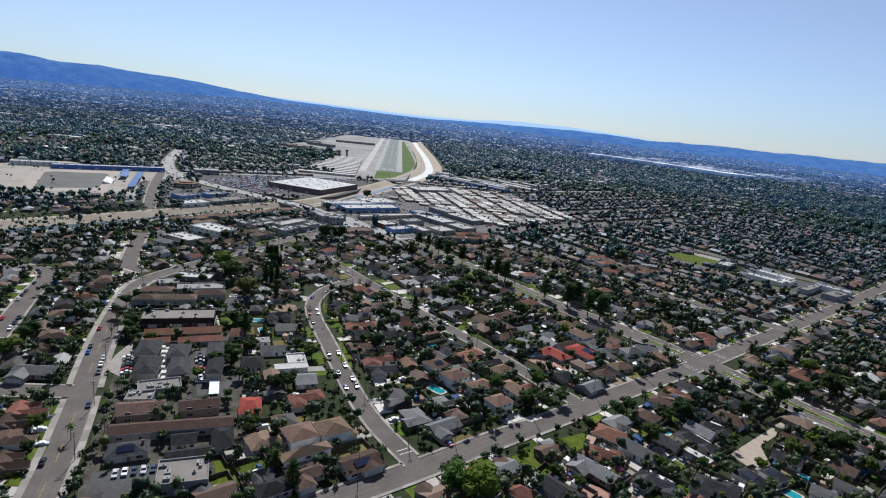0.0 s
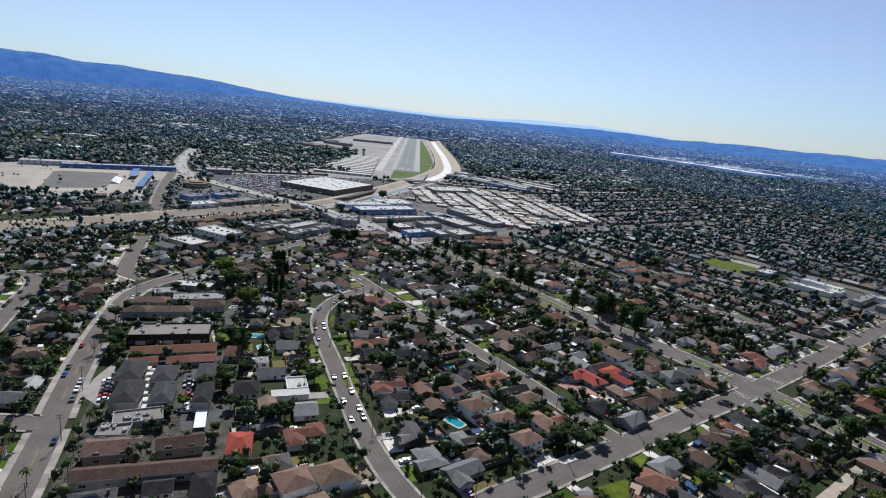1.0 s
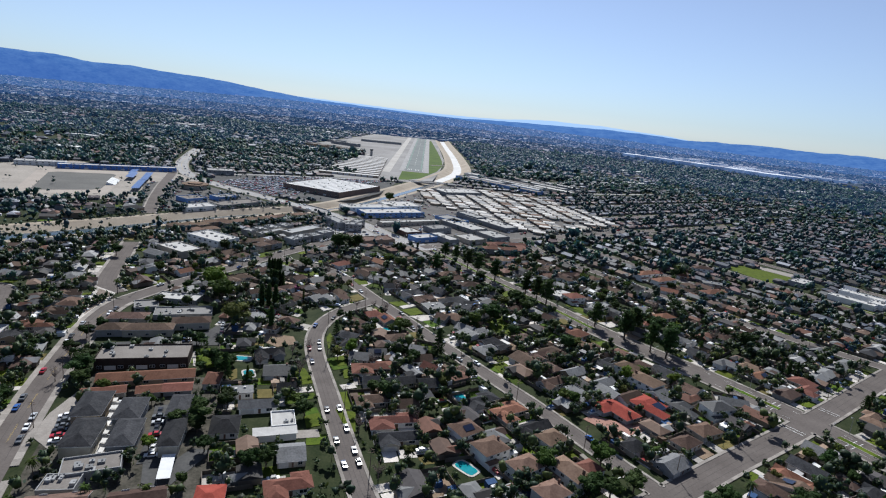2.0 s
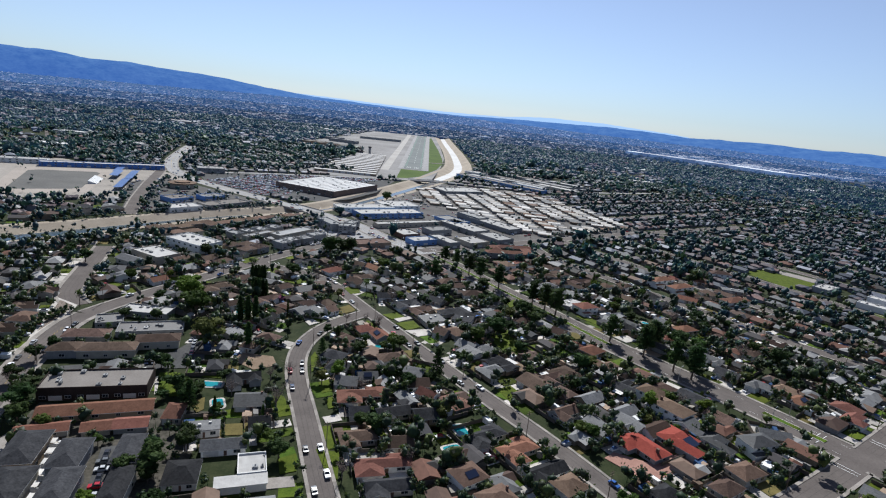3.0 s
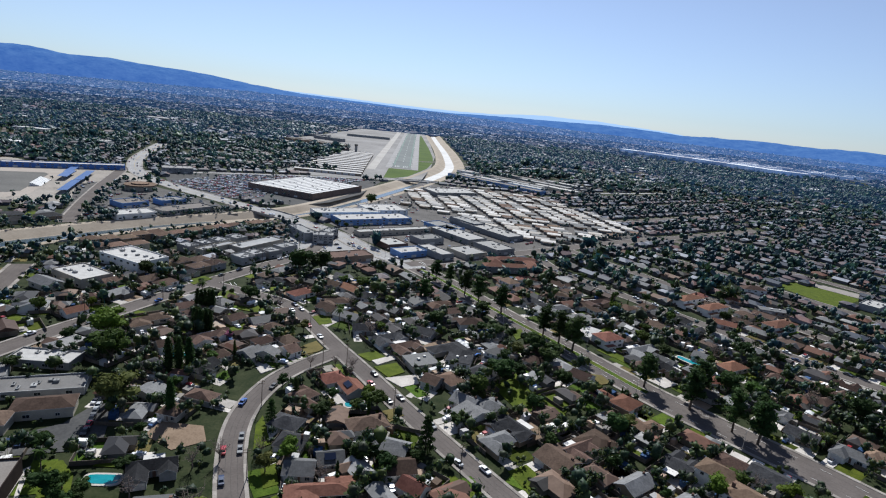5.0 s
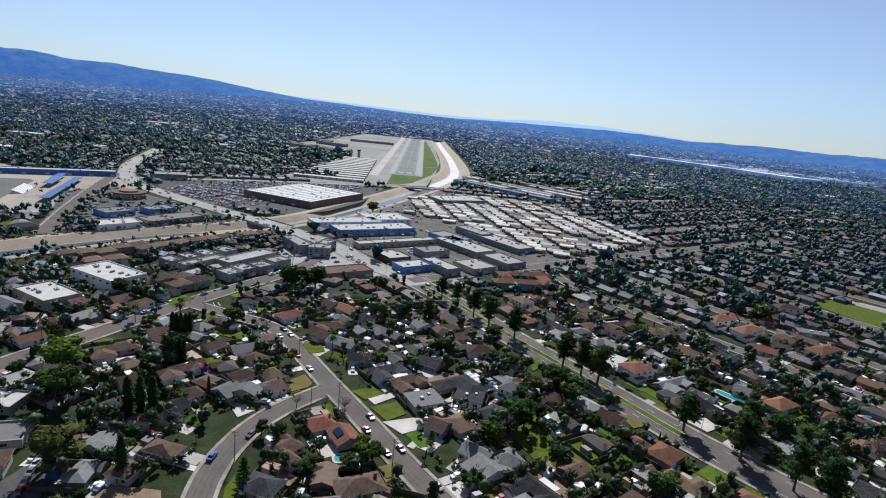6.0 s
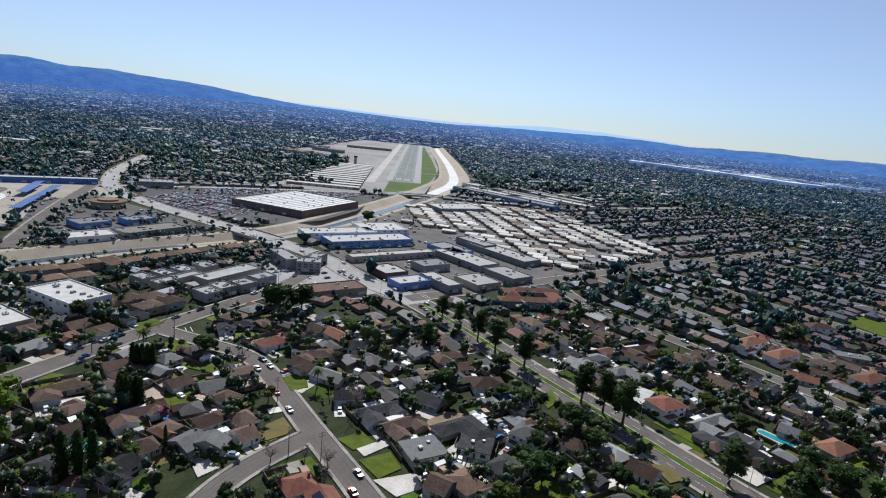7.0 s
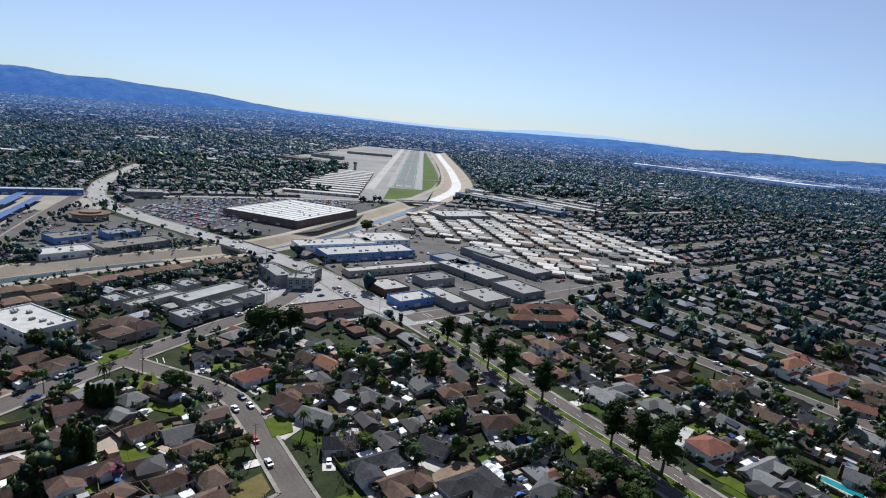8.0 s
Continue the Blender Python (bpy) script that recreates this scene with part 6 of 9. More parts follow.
def long_house(x, y, rot, w, d, h, colour, label, rnd=RND, gable=False):
    """Long apartment bar with a pitched roof and a row of windows and doors."""
    e = new("apartment_block")
    tagged(e, label, "apartments")
    e.matrix_basis = pose(x, y, 0.03, 0, 0, rot)
    wall, roof = Soup(), Soup()
    wall.box(-w / 2, -d / 2, 0, w / 2, d / 2, h)
    if gable:
        gable_roof(roof, wall, -w / 2, -d / 2, w / 2, d / 2, h, min(w, d) * 0.2, w >= d, 0.7)
    else:
        hip_roof(roof, -w / 2, -d / 2, w / 2, d / 2, h, min(w, d) * 0.22, 0.7)
    part("wall", wall.mesh("wall", STUCCO[rnd.choice((0, 1, 3))]), e)
    part("roof", roof.mesh("roof", ROOF[colour], TRIM), e)
    along_x = w >= d
    n = int(max(w, d) / 7)
    for k in range(n):
        f = -max(w, d) / 2 + (k + 0.5) * max(w, d) / n
        for lvl in range(1 if h < 4.5 else 2):
            z = 0.95 + lvl * 2.8
            me_ = WINDOW if k % 2 else WIDE_WINDOW
            part("window", me_, e, m=pose(f, -d / 2, z) if along_x else pose(-w / 2, f, z, 0, 0, -90))
            part("window", me_, e, m=pose(f, d / 2, z, 0, 0, 180) if along_x else pose(w / 2, f, z, 0, 0, 90))
    long_, short = max(w, d), min(w, d)
    a, b = math.cos(radians(rot)), math.sin(radians(rot))
    k = int(long_ / short * 1.5)
    for i in range(k + 1):
        f = (i / max(k, 1) - 0.5) * (long_ - short)
        c = (f * a, f * b) if along_x else (-f * b, f * a)
        claim(x + c[0], y + c[1], short * 0.6)
    return e


# ---- yards with a shape of their own, and pools: kept free of other things ----
NAMED_LOTS = []
YARDS = (
    ("traffic_island", [(-230, 416), (-212, 408), (-207.5, 393), (-203, 359)], CONCRETE, "pale concrete rim of the island at the road fork"),
    ("island_paving", [(-225, 412), (-213.5, 406.5), (-209.5, 392), (-206.5, 370)], STONES, "rough stone paving of the island at the road fork"),
    ("apartment_grounds", [(-127, 208), (-108, 165), (-66, 168), (-60, 190), (-84, 262), (-94, 318), (-160, 310), (-150, 268)], WORN_YARD, "worn asphalt, dirt and paths round the apartment bars"),
    ("patio_court", [(-138, 289), (-131.5, 287), (-115.5, 249), (-121, 248)], CONCRETE, "pale concrete patios between the dark roofs"),
    ("avenue_court", [(-156, 292), (-155, 273), (-151, 258), (-137, 250), (-140, 262), (-149, 284)], SIDEWALK, "pale paved strip with parked cars beside the avenue"),
    ("yard_court", [(-105, 252), (-99, 240), (-90, 238), (-84, 262), (-92, 262), (-95, 253)], ASPHALT_LOT, "small dark court beside a carport"),
    ("grass_strip", [(-23, 677), (-18, 684), (-5, 662), (-13, 646)], LAWN, "green strip between two workshops"),
    ("building_lot", [(-105, 364), (-104, 373), (-88, 373), (-83, 364), (-92, 357)], DIRT, "bare tan earth of an empty lot"),
    ("building_lot", [(-13, 466.5), (-11.5, 457.5), (2.5, 465.5), (8.5, 475.5), (-6.5, 475.5)], DIRT, "bare tan earth behind a house"),
    ("corner_lawn", [(-217, 433), (-206, 439), (-205, 449), (-224, 452)], LAWN, "green corner lawn with a low white wall"),
    ("verge_lawn", [(-141, 196), (-136.5, 196), (-129.5, 172), (-136, 171)], LAWN, "strip of green verge beside the avenue"),
    ("side_lawn", [(-74, 195), (-67, 197), (-59, 179), (-65, 177)], LAWN, "narrow overgrown green side yard"),
    ("big_lawn", [(83, 486), (95, 472), (106, 481), (94, 495)], LAWN, "large bright green front lawn"),
    ("back_lawn", [(-120, 462), (-106, 452), (-98, 463), (-112, 473)], LAWN, "green back lawn"),
    ("garden_lawn", [(18, 436), (30, 412), (44, 420), (34, 445)], LAWN, "large green garden between trees"),
    ("side_court", [(-107, 166), (-112, 182), (-92, 188), (-86, 171)], ASPHALT_LOT, "small car park with painted arrows"),
    ("long_court", [(-176, 338), (-173, 331.5), (-130, 348), (-118, 352), (-117, 360), (-127, 383), (-133, 376), (-135, 365), (-152, 349)], ASPHALT_LOT, "asphalt court between apartment blocks"),
    ("car_court", [(-120, 287), (-112, 291), (-103.5, 272), (-96, 254), (-106, 249), (-112, 268)], ASPHALT_LOT, "narrow asphalt court between dark-roofed blocks"),
    ("pale_court", [(191, 270), (146, 234), (151, 224), (162, 229), (166, 244), (193, 266)], PALE_COURT, "pale concrete private court"),
    ("corner_garden", [(43, 216), (51, 206), (61, 214), (54, 224)], LAWN, "bright green front lawn beside the cross street"),
    ("street_lawn", [(66, 233), (73, 225), (88, 236), (82, 242)], LAWN, "bright green lawn with round shrubs"),
    ("side_garden", [(199, 256), (213, 265), (211, 274), (201, 268)], LAWN, "green lawn beside the boulevard"),
    ("bend_lawn", [(-47, 301), (-41, 290), (-35, 285), (-38, 301)], LAWN, "green front lawn at the curve"),
    ("forecourt", [(65, 318), (79, 305), (103, 321), (97, 327), (84, 318), (70, 323)], PINK_PAVING, "pinkish paved forecourt of the orange-roofed houses"),
    ("front_lawn", [(-2, 357), (3, 345), (13, 351), (5, 360)], LAWN, "bright front lawn with a young bare tree"),
    ("front_lawn", [(24, 366), (30, 354), (38, 361), (31, 371)], LAWN, "bright front lawn beside the long street"))
STREET_YARDS = (
    ("front_lawn", [(-34.5, 435.5), (-24.5, 442.5), (-19.5, 433.5), (-26.5, 426.5)], LAWN, "bright green front lawn beside the long street"),
    ("front_lawn", [(-44.5, 447), (-36.5, 453.5), (-30.5, 447), (-37.5, 441)], LAWN, "fenced green front lawn"),
    ("front_lawn", [(-78, 489.5), (-70, 496.5), (-65, 483.5), (-71, 478.5)], LAWN, "green front lawn near the bend"),
    ("driveway", [(-36.5, 442), (-26, 451.5), (-23.5, 448.5), (-33, 438)], CONCRETE, "pale concrete driveway between two lawns"),
    ("driveway", [(-28, 425.5), (-14.5, 432), (-12, 424), (-19.5, 418.5)], CONCRETE, "wide pale concrete driveway"),
    ("court", [(-7.5, 443), (-0.5, 454), (2.5, 448), (-4.5, 439)], CONCRETE, "pale concrete court behind a house"),
    ("bend_green", [(-73, 442.5), (-72, 451), (-67.5, 457.5), (-62, 450), (-63, 446), (-68.5, 441)], DRY_LAWN, "half-dry grass island at the bend"),
    ("corner_green", [(-59.5, 428), (-51, 434.5), (-44, 426.5), (-49.5, 421), (-60, 419)], LAWN, "green corner garden with a paved path"))
CYPRESS_YARDS = (
    ("back_lawn", [(-113.5, 461), (-108, 470.5), (-101, 459), (-107, 452.5)], LAWN, "green back lawn beside a long roof"),
    ("back_lawn", [(-120.5, 489), (-120.5, 501.5), (-107, 499), (-102.5, 485)], LAWN, "sloping green garden"),
    ("court", [(-125.5, 464), (-130.5, 478), (-121.5, 476.5), (-117, 462.5), (-120, 455.5)], PALE_COURT, "pale paved court beside tall cypresses"),
    ("verge_lawn", [(-170.5, 459.5), (-167.5, 471.5), (-161, 469), (-162.5, 456)], LAWN, "green verge lawn beside the collector street"),
    ("back_lawn", [(-139, 449), (-136, 459.5), (-131.5, 451.5), (-134, 444)], DRY_LAWN, "yellowed back lawn"),
    ("patio", [(-152.5, 452.5), (-144, 456.5), (-140, 450.5), (-146.5, 447.5)], CONCRETE, "pale cluttered patio"),
    ("driveway", [(-86, 422), (-83, 427), (-78, 422.5), (-82, 417)], CONCRETE, "pale driveway by the curved street"))
BOULEVARD_YARDS = (
    ("front_lawn", [(89.5, 479), (105, 489.5), (109, 483.5), (96.5, 469.5)], LAWN, "broad green lawn beside the boulevard"),
    ("back_lawn", [(91, 517), (103, 527.5), (105.5, 522), (94, 512)], LAWN, "green yard behind a white roof"),
    ("front_lawn", [(116.5, 451.5), (127.5, 459.5), (126.5, 450.5), (116, 443.5)], LAWN, "green front lawn beside the boulevard"),
    ("driveway", [(101, 454), (111.5, 459), (116, 452.5), (107.5, 446.5)], CONCRETE, "pale driveway off the boulevard"),
    ("side_lawn", [(36, 498.5), (42.5, 506.5), (43.5, 495), (38, 487.5)], LAWN, "narrow green lawn beside the boulevard"),
    ("front_lawn", [(71.5, 453.5), (78, 453.5), (81, 445.5), (75, 442.5)], DRY_LAWN, "yellowed lawn by the boulevard"),
    ("back_lawn", [(-168, 527), (-161, 538.5), (-154.5, 535), (-160, 520.5)], LAWN, "green yard by the collector street"))
GARDEN_YARDS = (
    ("back_lawn", [(-142.5, 510), (-136, 518), (-124.5, 505.5), (-134, 501.5)], LAWN, "green sloping back yard"),
    ("back_lawn", [(-110, 461.5), (-105, 472), (-100.5, 467.5), (-105.5, 453)], LAWN, "long green back yard"),
    ("back_lawn", [(-139, 444), (-134.5, 457.5), (-130.5, 455), (-129.5, 443)], LAWN, "half-worn back yard with toys"),
    ("front_lawn", [(96, 522.5), (107.5, 529.5), (109, 522), (99, 516.5)], LAWN, "green lawn among terracotta roofs"),
    ("driveway", [(150.5, 510.5), (163.5, 527), (174.5, 535), (171.5, 527)], CONCRETE, "pale shared driveway with parked cars"),
    ("driveway", [(101, 500), (109.5, 504.5), (108.5, 496.5), (100.5, 494)], CONCRETE, "pale driveway beside a tile roof"),
    ("garden", [(40, 422.5), (47, 432), (56, 422), (50, 403.5), (43, 408.5)], LAWN, "large green garden between dark trees"),
    ("front_lawn", [(-26, 396), (-19.5, 400.5), (-16, 395), (-21.5, 391)], DRY_LAWN, "yellow-green lawn by the long street"))
CROSS_YARDS = (
    ("patio", [(113.6, 232.8), (119.3, 235.4), (119.5, 226.7), (113.0, 222.3), (114.3, 216.0), (108.6, 212.7), (106.7, 218.1)], CONCRETE, "bright pale patio behind a grey house"),
    ("back_lawn", [(111.9, 221.1), (117.8, 224.9), (120.1, 220.8), (113.8, 216.0)], LAWN, "small dark green square of lawn"),
    ("driveway", [(35.3, 212.5), (42.0, 215.3), (50.7, 200.6), (46.6, 197.8)], CONCRETE, "long pale driveway with parked cars"),
    ("pool_paving", [(68.9, 198.6), (74.2, 201.7), (80.9, 198.2), (77.7, 191.3), (69.4, 190.2)], PINK_PAVING, "pinkish paving round a swimming pool"),
    ("driveway", [(88.8, 209.2), (94.5, 213.1), (99.6, 206), (92.0, 199.9)], SIDEWALK, "worn pale driveway with parked cars"),
    ("driveway", [(52.2, 248.2), (59.0, 253.7), (63.0, 251.0), (56.3, 246.2)], CONCRETE, "bright concrete driveway by the cross street"))
CURVE_YARDS = (
    ("back_lawn", [(-86.7, 307.9), (-77.2, 311.7), (-74.6, 305.1), (-84.8, 302.0)], DRY_LAWN, "fenced half-dry back lawn"),
    ("front_lawn", [(-48.6, 316.3), (-39.0, 321.7), (-37.9, 304.4), (-42.6, 301.9)], LAWN, "large green front lawn with a bare tree"),
    ("front_lawn", [(-58.5, 292.7), (-53.1, 297.1), (-50.1, 287.2), (-55.1, 284.2)], LAWN, "green front lawn by the curved street"),
    ("driveway", [(-60.3, 280.8), (-50.4, 284.1), (-48.0, 278.9), (-57.3, 275.7)], SIDEWALK, "broad worn driveway beside a white roof"),
    ("driveway", [(-70.5, 315.4), (-63.8, 317.3), (-61.7, 313.5), (-68.6, 311.8)], CONCRETE, "pale driveway by the curved street"),
    ("back_lawn", [(-115.9, 325.2), (-126.0, 343.8), (-121.5, 345.7), (-113.9, 339.5), (-108.4, 329.1)], LAWN, "green back lawn beside the apartment block"),
    ("back_lawn", [(-111.0, 344.6), (-110.0, 348.9), (-105.8, 350.8), (-102.2, 345.2)], LAWN, "small green lawn behind a pool"),
    ("back_lawn", [(-106.0, 323.6), (-101.7, 327.8), (-98.0, 318.8), (-99.5, 315.2)], DRY_LAWN, "half-dry lawn beside a pool"),
    ("side_lawn", [(-93.9, 317.0), (-87.2, 321.2), (-75, 320.5), (-75, 317.8)], LAWN, "strip of lawn behind a grey house"),
    ("verge_lawn", [(-76.5, 334), (-71.8, 336.7), (-66.8, 325.7), (-70.0, 321.2)], LAWN, "green verge by the curved street"),
    ("verge_lawn", [(-70.2, 377.2), (-69.8, 384.1), (-60.9, 366.5), (-65.5, 361.7)], LAWN, "green verge inside the curve"),
    ("front_lawn", [(-59.6, 352.0), (-55.8, 356.1), (-51.5, 345.6), (-55.5, 342.7)], LAWN, "green front lawn by the curved street"),
    ("front_lawn", [(-52.5, 338.6), (-50.0, 341.0), (-47.0, 331.7), (-49.6, 330.3)], LAWN, "green strip of front lawn"),
    ("path", [(-122.3, 325.5), (-129.6, 339.5), (-128.6, 341.3), (-126.0, 335.9), (-121.1, 325.2)], CONCRETE, "pale path along a block wall"))
YARDS = YARDS + CURVE_YARDS + CROSS_YARDS + STREET_YARDS + CYPRESS_YARDS + BOULEVARD_YARDS + GARDEN_YARDS
POOLS = ((-94.6, 324.2, -62, 7.5, 4.5), (-104.5, 339, 8, 10, 4.5), (-37, 400, 20, 8, 4), (7, 326, 120, 8, 5), (11, 270, 140, 9, 5), (4, 312, 30, 7, 4), (121, 250.5, -48, 8, 4.5),
         (159, 208.5, -50, 8, 5), (173.5, 220.5, -50, 6, 4), (74, 195.5, -46, 8, 4), (-124, 426, 20, 8, 4), (82, 417, 60, 6, 4), (134, 484, 130, 14, 4))
for x, y, rot, w, d in POOLS:
    claim(x, y, 4.0)
for x, y, r in ((68, 317, 6), (74, 312, 5), (153, 230, 5), (159, 239, 5), (168, 249, 3.5), (177, 257, 3), (186, 265, 3)):   # forecourt and private court stay clear
    claim(x, y, r)

# ---- large buildings of the near blocks ----
flat_building(-145, 324, 18, 40, 16, 5.5, DARK_BRICK, ROOF["p"], "long two-storey block with dark walls and pale grey flat roof", "apartments", bays=9, units=9)
for x, y, r, w, d, h in ((-134.5, 307, 22, 39, 8.5, 3.0), (-144, 290.5, 26, 16, 6, 2.8), (-127.5, 296, 24, 9, 6.5, 2.8), (-117, 300.5, 21, 11, 7, 2.8), (-161, 355.5, 18, 24, 9, 4.2), (-178.5, 350.5, 20, 12, 9, 4.2), (-178.8, 367, 17, 19, 9, 4.2), (-145, 370.5, 23, 19, 9, 4.2)):
    long_house(x, y, r, w, d, h, "o" if y < 320 else "b", "long apartment bar with %s roof" % ("warm terracotta" if y < 320 else "brown tile"), gable=h < 4)
flat_building(-171, 407, 4, 26, 12, 3.1, STUCCO[1], ROOF["w"], "low hall with patched white flat roof", "hall", bays=4, units=5)
flat_building(-157, 385.5, 22, 31, 13, 2.9, STUCCO[1], ROOF["f"], "low grey flat-roofed hall", "hall", bays=3, units=6)
flat_building(-182, 390, 30, 13, 13, 2.8, STUCCO[1], ROOF["f"], "low grey flat-roofed hall wing", "hall", bays=3, units=3)
for x, y, w, d in ((-139, 276, 10, 18.5), (-130, 257, 10, 18.5), (-123.5, 276, 9, 15.5), (-116, 260, 8.5, 17.5), (-107, 282, 7, 16), (-100, 263.5, 6.5, 18)):
    long_house(x, y, 16 + RND.uniform(-1, 1), w, d, 5.2, "g", "two-storey apartment house with charcoal hipped roof")
for k in range(7):                                # walled patios between the dark-roofed houses
    f = k / 6
    x, y = -134.5 + 15.5 * f, 285.5 - 33 * f
    s = Soup()
    for a, b, w, d, h in ((0, -2.1, 4.6, 0.2, 2.0), (-2.3, 0, 0.2, 4.2, 1.9), (0.5, 1.0, 1.4, 1.2, 1.0)):
        s.box(a - w / 2, b - d / 2, 0, a + w / 2, b + d / 2, h)
    e = new("patio_enclosure")
    tagged(e, "small walled concrete patio with a white screen wall", "patio", "walled patios")
    e.matrix_basis = pose(x, y, 0.1, 0, 0, 17)
    part("screen_wall", s.mesh("screen_wall", WHITE_PAINT), e)
    s = Soup()
    s.box(-2.1, -1.9, 2.2, 1.0 if k % 2 else -0.4, 1.2, 2.32, bottom=True)
    for a, b in ((-2.0, -1.8), (-0.6, -1.8), (-2.0, 1.1), (-0.6, 1.1)):
        s.tube((a, b, 0), (a, b, 2.25), 0.05, 0.05, 5)
    part("patio_cover", s.mesh("patio_cover", TRIM), e)
for x, y, r, w, d, h in ((-117, 242, 27, 18, 10, 4.0), (-120.5, 231.5, 14, 11, 8.5, 3.7)):
    flat_building(x, y, r, w, d, h, STUCCO[1], ROOF["p"], "irregular pale complex with grey coated flat roof", "apartments", bays=4, units=6)
s = Soup()
s.box(-2.2, -7, 2.4, 2.2, 7, 2.55, bottom=True)
e = new("carport")
tagged(e, "white metal carport roof on thin posts", "carport")
e.matrix_basis = pose(-94, 247, 0.1, 0, 0, 20)
part("canopy", s.mesh("canopy", WHITE_PAINT), e)
for a in (-2, 2):
    for b in (-6.5, 0, 6.5):
        s = Soup()
        s.tube((a, b, 0), (a, b, 2.45), 0.06, 0.06, 5)
        part("post", s.mesh("post", STEEL), e)
for x, y, r, w, d, c, h in ((-114.5, 220.5, 20, 17, 10, "b", 4.6), (-93, 228, 24, 15.5, 8, "b", 4.6), (-96.5, 210.5, 19, 45, 7, "b", 4.2), (-83, 193.5, 23, 15, 5, "g", 4.0)):
    long_house(x, y, r, w, d, h, c, "long apartment bar with %s roof" % ROOF_WORDS[c], gable=True)
flat_building(-79.5, 181.5, 20, 17, 14.5, 5.0, STUCCO[1], ROOF["p"], "square workshop with pale grey flat roof", "workshop", bays=3, units=6)
for x, y, r, w, d, c, shape in ((-89, 204, 21, 9, 8, "g", "gable"), (-75, 207, 20, 8, 15, "g", "hip"), (-106, 194, 24, 14, 9, "g", "hip"), (-72.5, 233, 16, 9, 13.5, "O", "hip"), (-85.5, 276, 17, 10.5, 12.5, "g", "hip"), (-55, 263, 20, 10, 11, "l", "gable"),
                                (-49.5, 243, 23, 15.5, 10.5, "o", "rambling_hip"), (-106, 311, 13, 7, 11.5, "r", "hip"), (-91, 343, 24, 14, 11, "g", "rambling"), (-81.5, 326, 17, 12, 11, "l", "gable"), (-79, 294, 20, 15, 7, "l", "gable")):
    house(x, y, r, w, d, c, shape)
    claim(x, y, 0.55 * max(w, d))
# houses along the streets
for x, y, r, w, d, c, shape in sum(NAMED_HOUSES.values(), []):
    if occupied(x, y, 1.0):
        continue
    house(x, y, r, w, d, c, shape)
    claim(x, y, 0.42 * (w + d) / 2 + 1)
    NAMED_LOTS.append((x, y, r, w, d))
e = flat_building(-65, 284.5, 21, 9.5, 11.5, 3.2, STUCCO[2], ROOF["w"], "low house with white L-shaped flat roof", "house", "flat_roofed_house", bays=2, units=2)
s = Soup()
s.box(-11.5, -11.5, 0, 4.5, -5.75, 3.0)
part("wing", s.mesh("wing", STUCCO[2]), e)
s = Soup()
s.box(-12, -12, 3.0, 5, -5.8, 3.2, bottom=True)
part("wing_roof", s.mesh("wing_roof", ROOF["w"]), e)
claim(-68, 276, 6)
flat_building(-211.5, 546, -25, 38, 22.5, 7.6, STUCCO[2], ROOF["w"], "white warehouse with bright flat roof and low parapet", "warehouse", bays=6, units=9)
flat_building(-222, 509, -27, 30, 19, 5.5, STUCCO[0], ROOF["w"], "low warehouse with white flat roof", "warehouse", bays=4, units=7)
long_house(-231, 491, -24, 17, 10, 4.0, "l", "grey metal shed with pitched roof", gable=True)
for x, y, r, w, d in ((-197, 591, 63, 9, 13), (-190.5, 603, 63, 9, 13), (-183.5, 615, 63, 10, 13), (-175.5, 629, 63, 11, 13), (-178, 596, 66, 32, 7.5), (-155, 618, 64, 44, 14), (-151, 578, 60, 11, 13), (-147, 590, 58, 11, 13), (-138.5, 601, 58, 12, 12), (-132.5, 618, 60, 15, 11)):
    flat_building(x, y, r, w, d, 5.4, STUCCO[1] if w < 20 else STUCCO[0], ROOF["q"], "two-storey apartment block with pale grey flat roof", "apartments", "apartment_block", bays=max(2, int(w / 6)), units=4)
for x, y, w, d in ((-365, 628, 26, 10), (-347, 618, 24, 10), (-338, 641, 18, 10)):
    long_house(x, y, 58, w, d, 3.0, "g", "long low house with dark hipped roof")
# terracotta court along the channel
for x, y in ((-226, 613), (-220, 625), (-214, 637), (-207, 648), (-200, 658), (-193, 668), (-186, 678), (-179, 688), (-263, 580), (-254, 588), (-244, 594), (-248, 565), (-239, 572), (-229, 582), (-242, 608), (-235, 618)):
    long_house(x, y, 56 + RND.uniform(-5, 5), 11.5, 9, 5.2, "t", "two-storey townhouse with tan tile roof")
for x, y in ((-184, 554), (-175, 561), (-163, 557), (-169, 547)):
    long_house(x, y, 60 + RND.uniform(-5, 5), 12, 10, 4.6, "b", "two-storey house with brown tile roof")
for x, y, w, d in ((42, 628, 36, 9), (52, 652, 36, 9), (33, 642, 9, 16), (64, 640, 9, 20)):
    long_house(x, y, 12, w, d, 5.2, "r", "two-storey apartment court with red-brown tile roof")

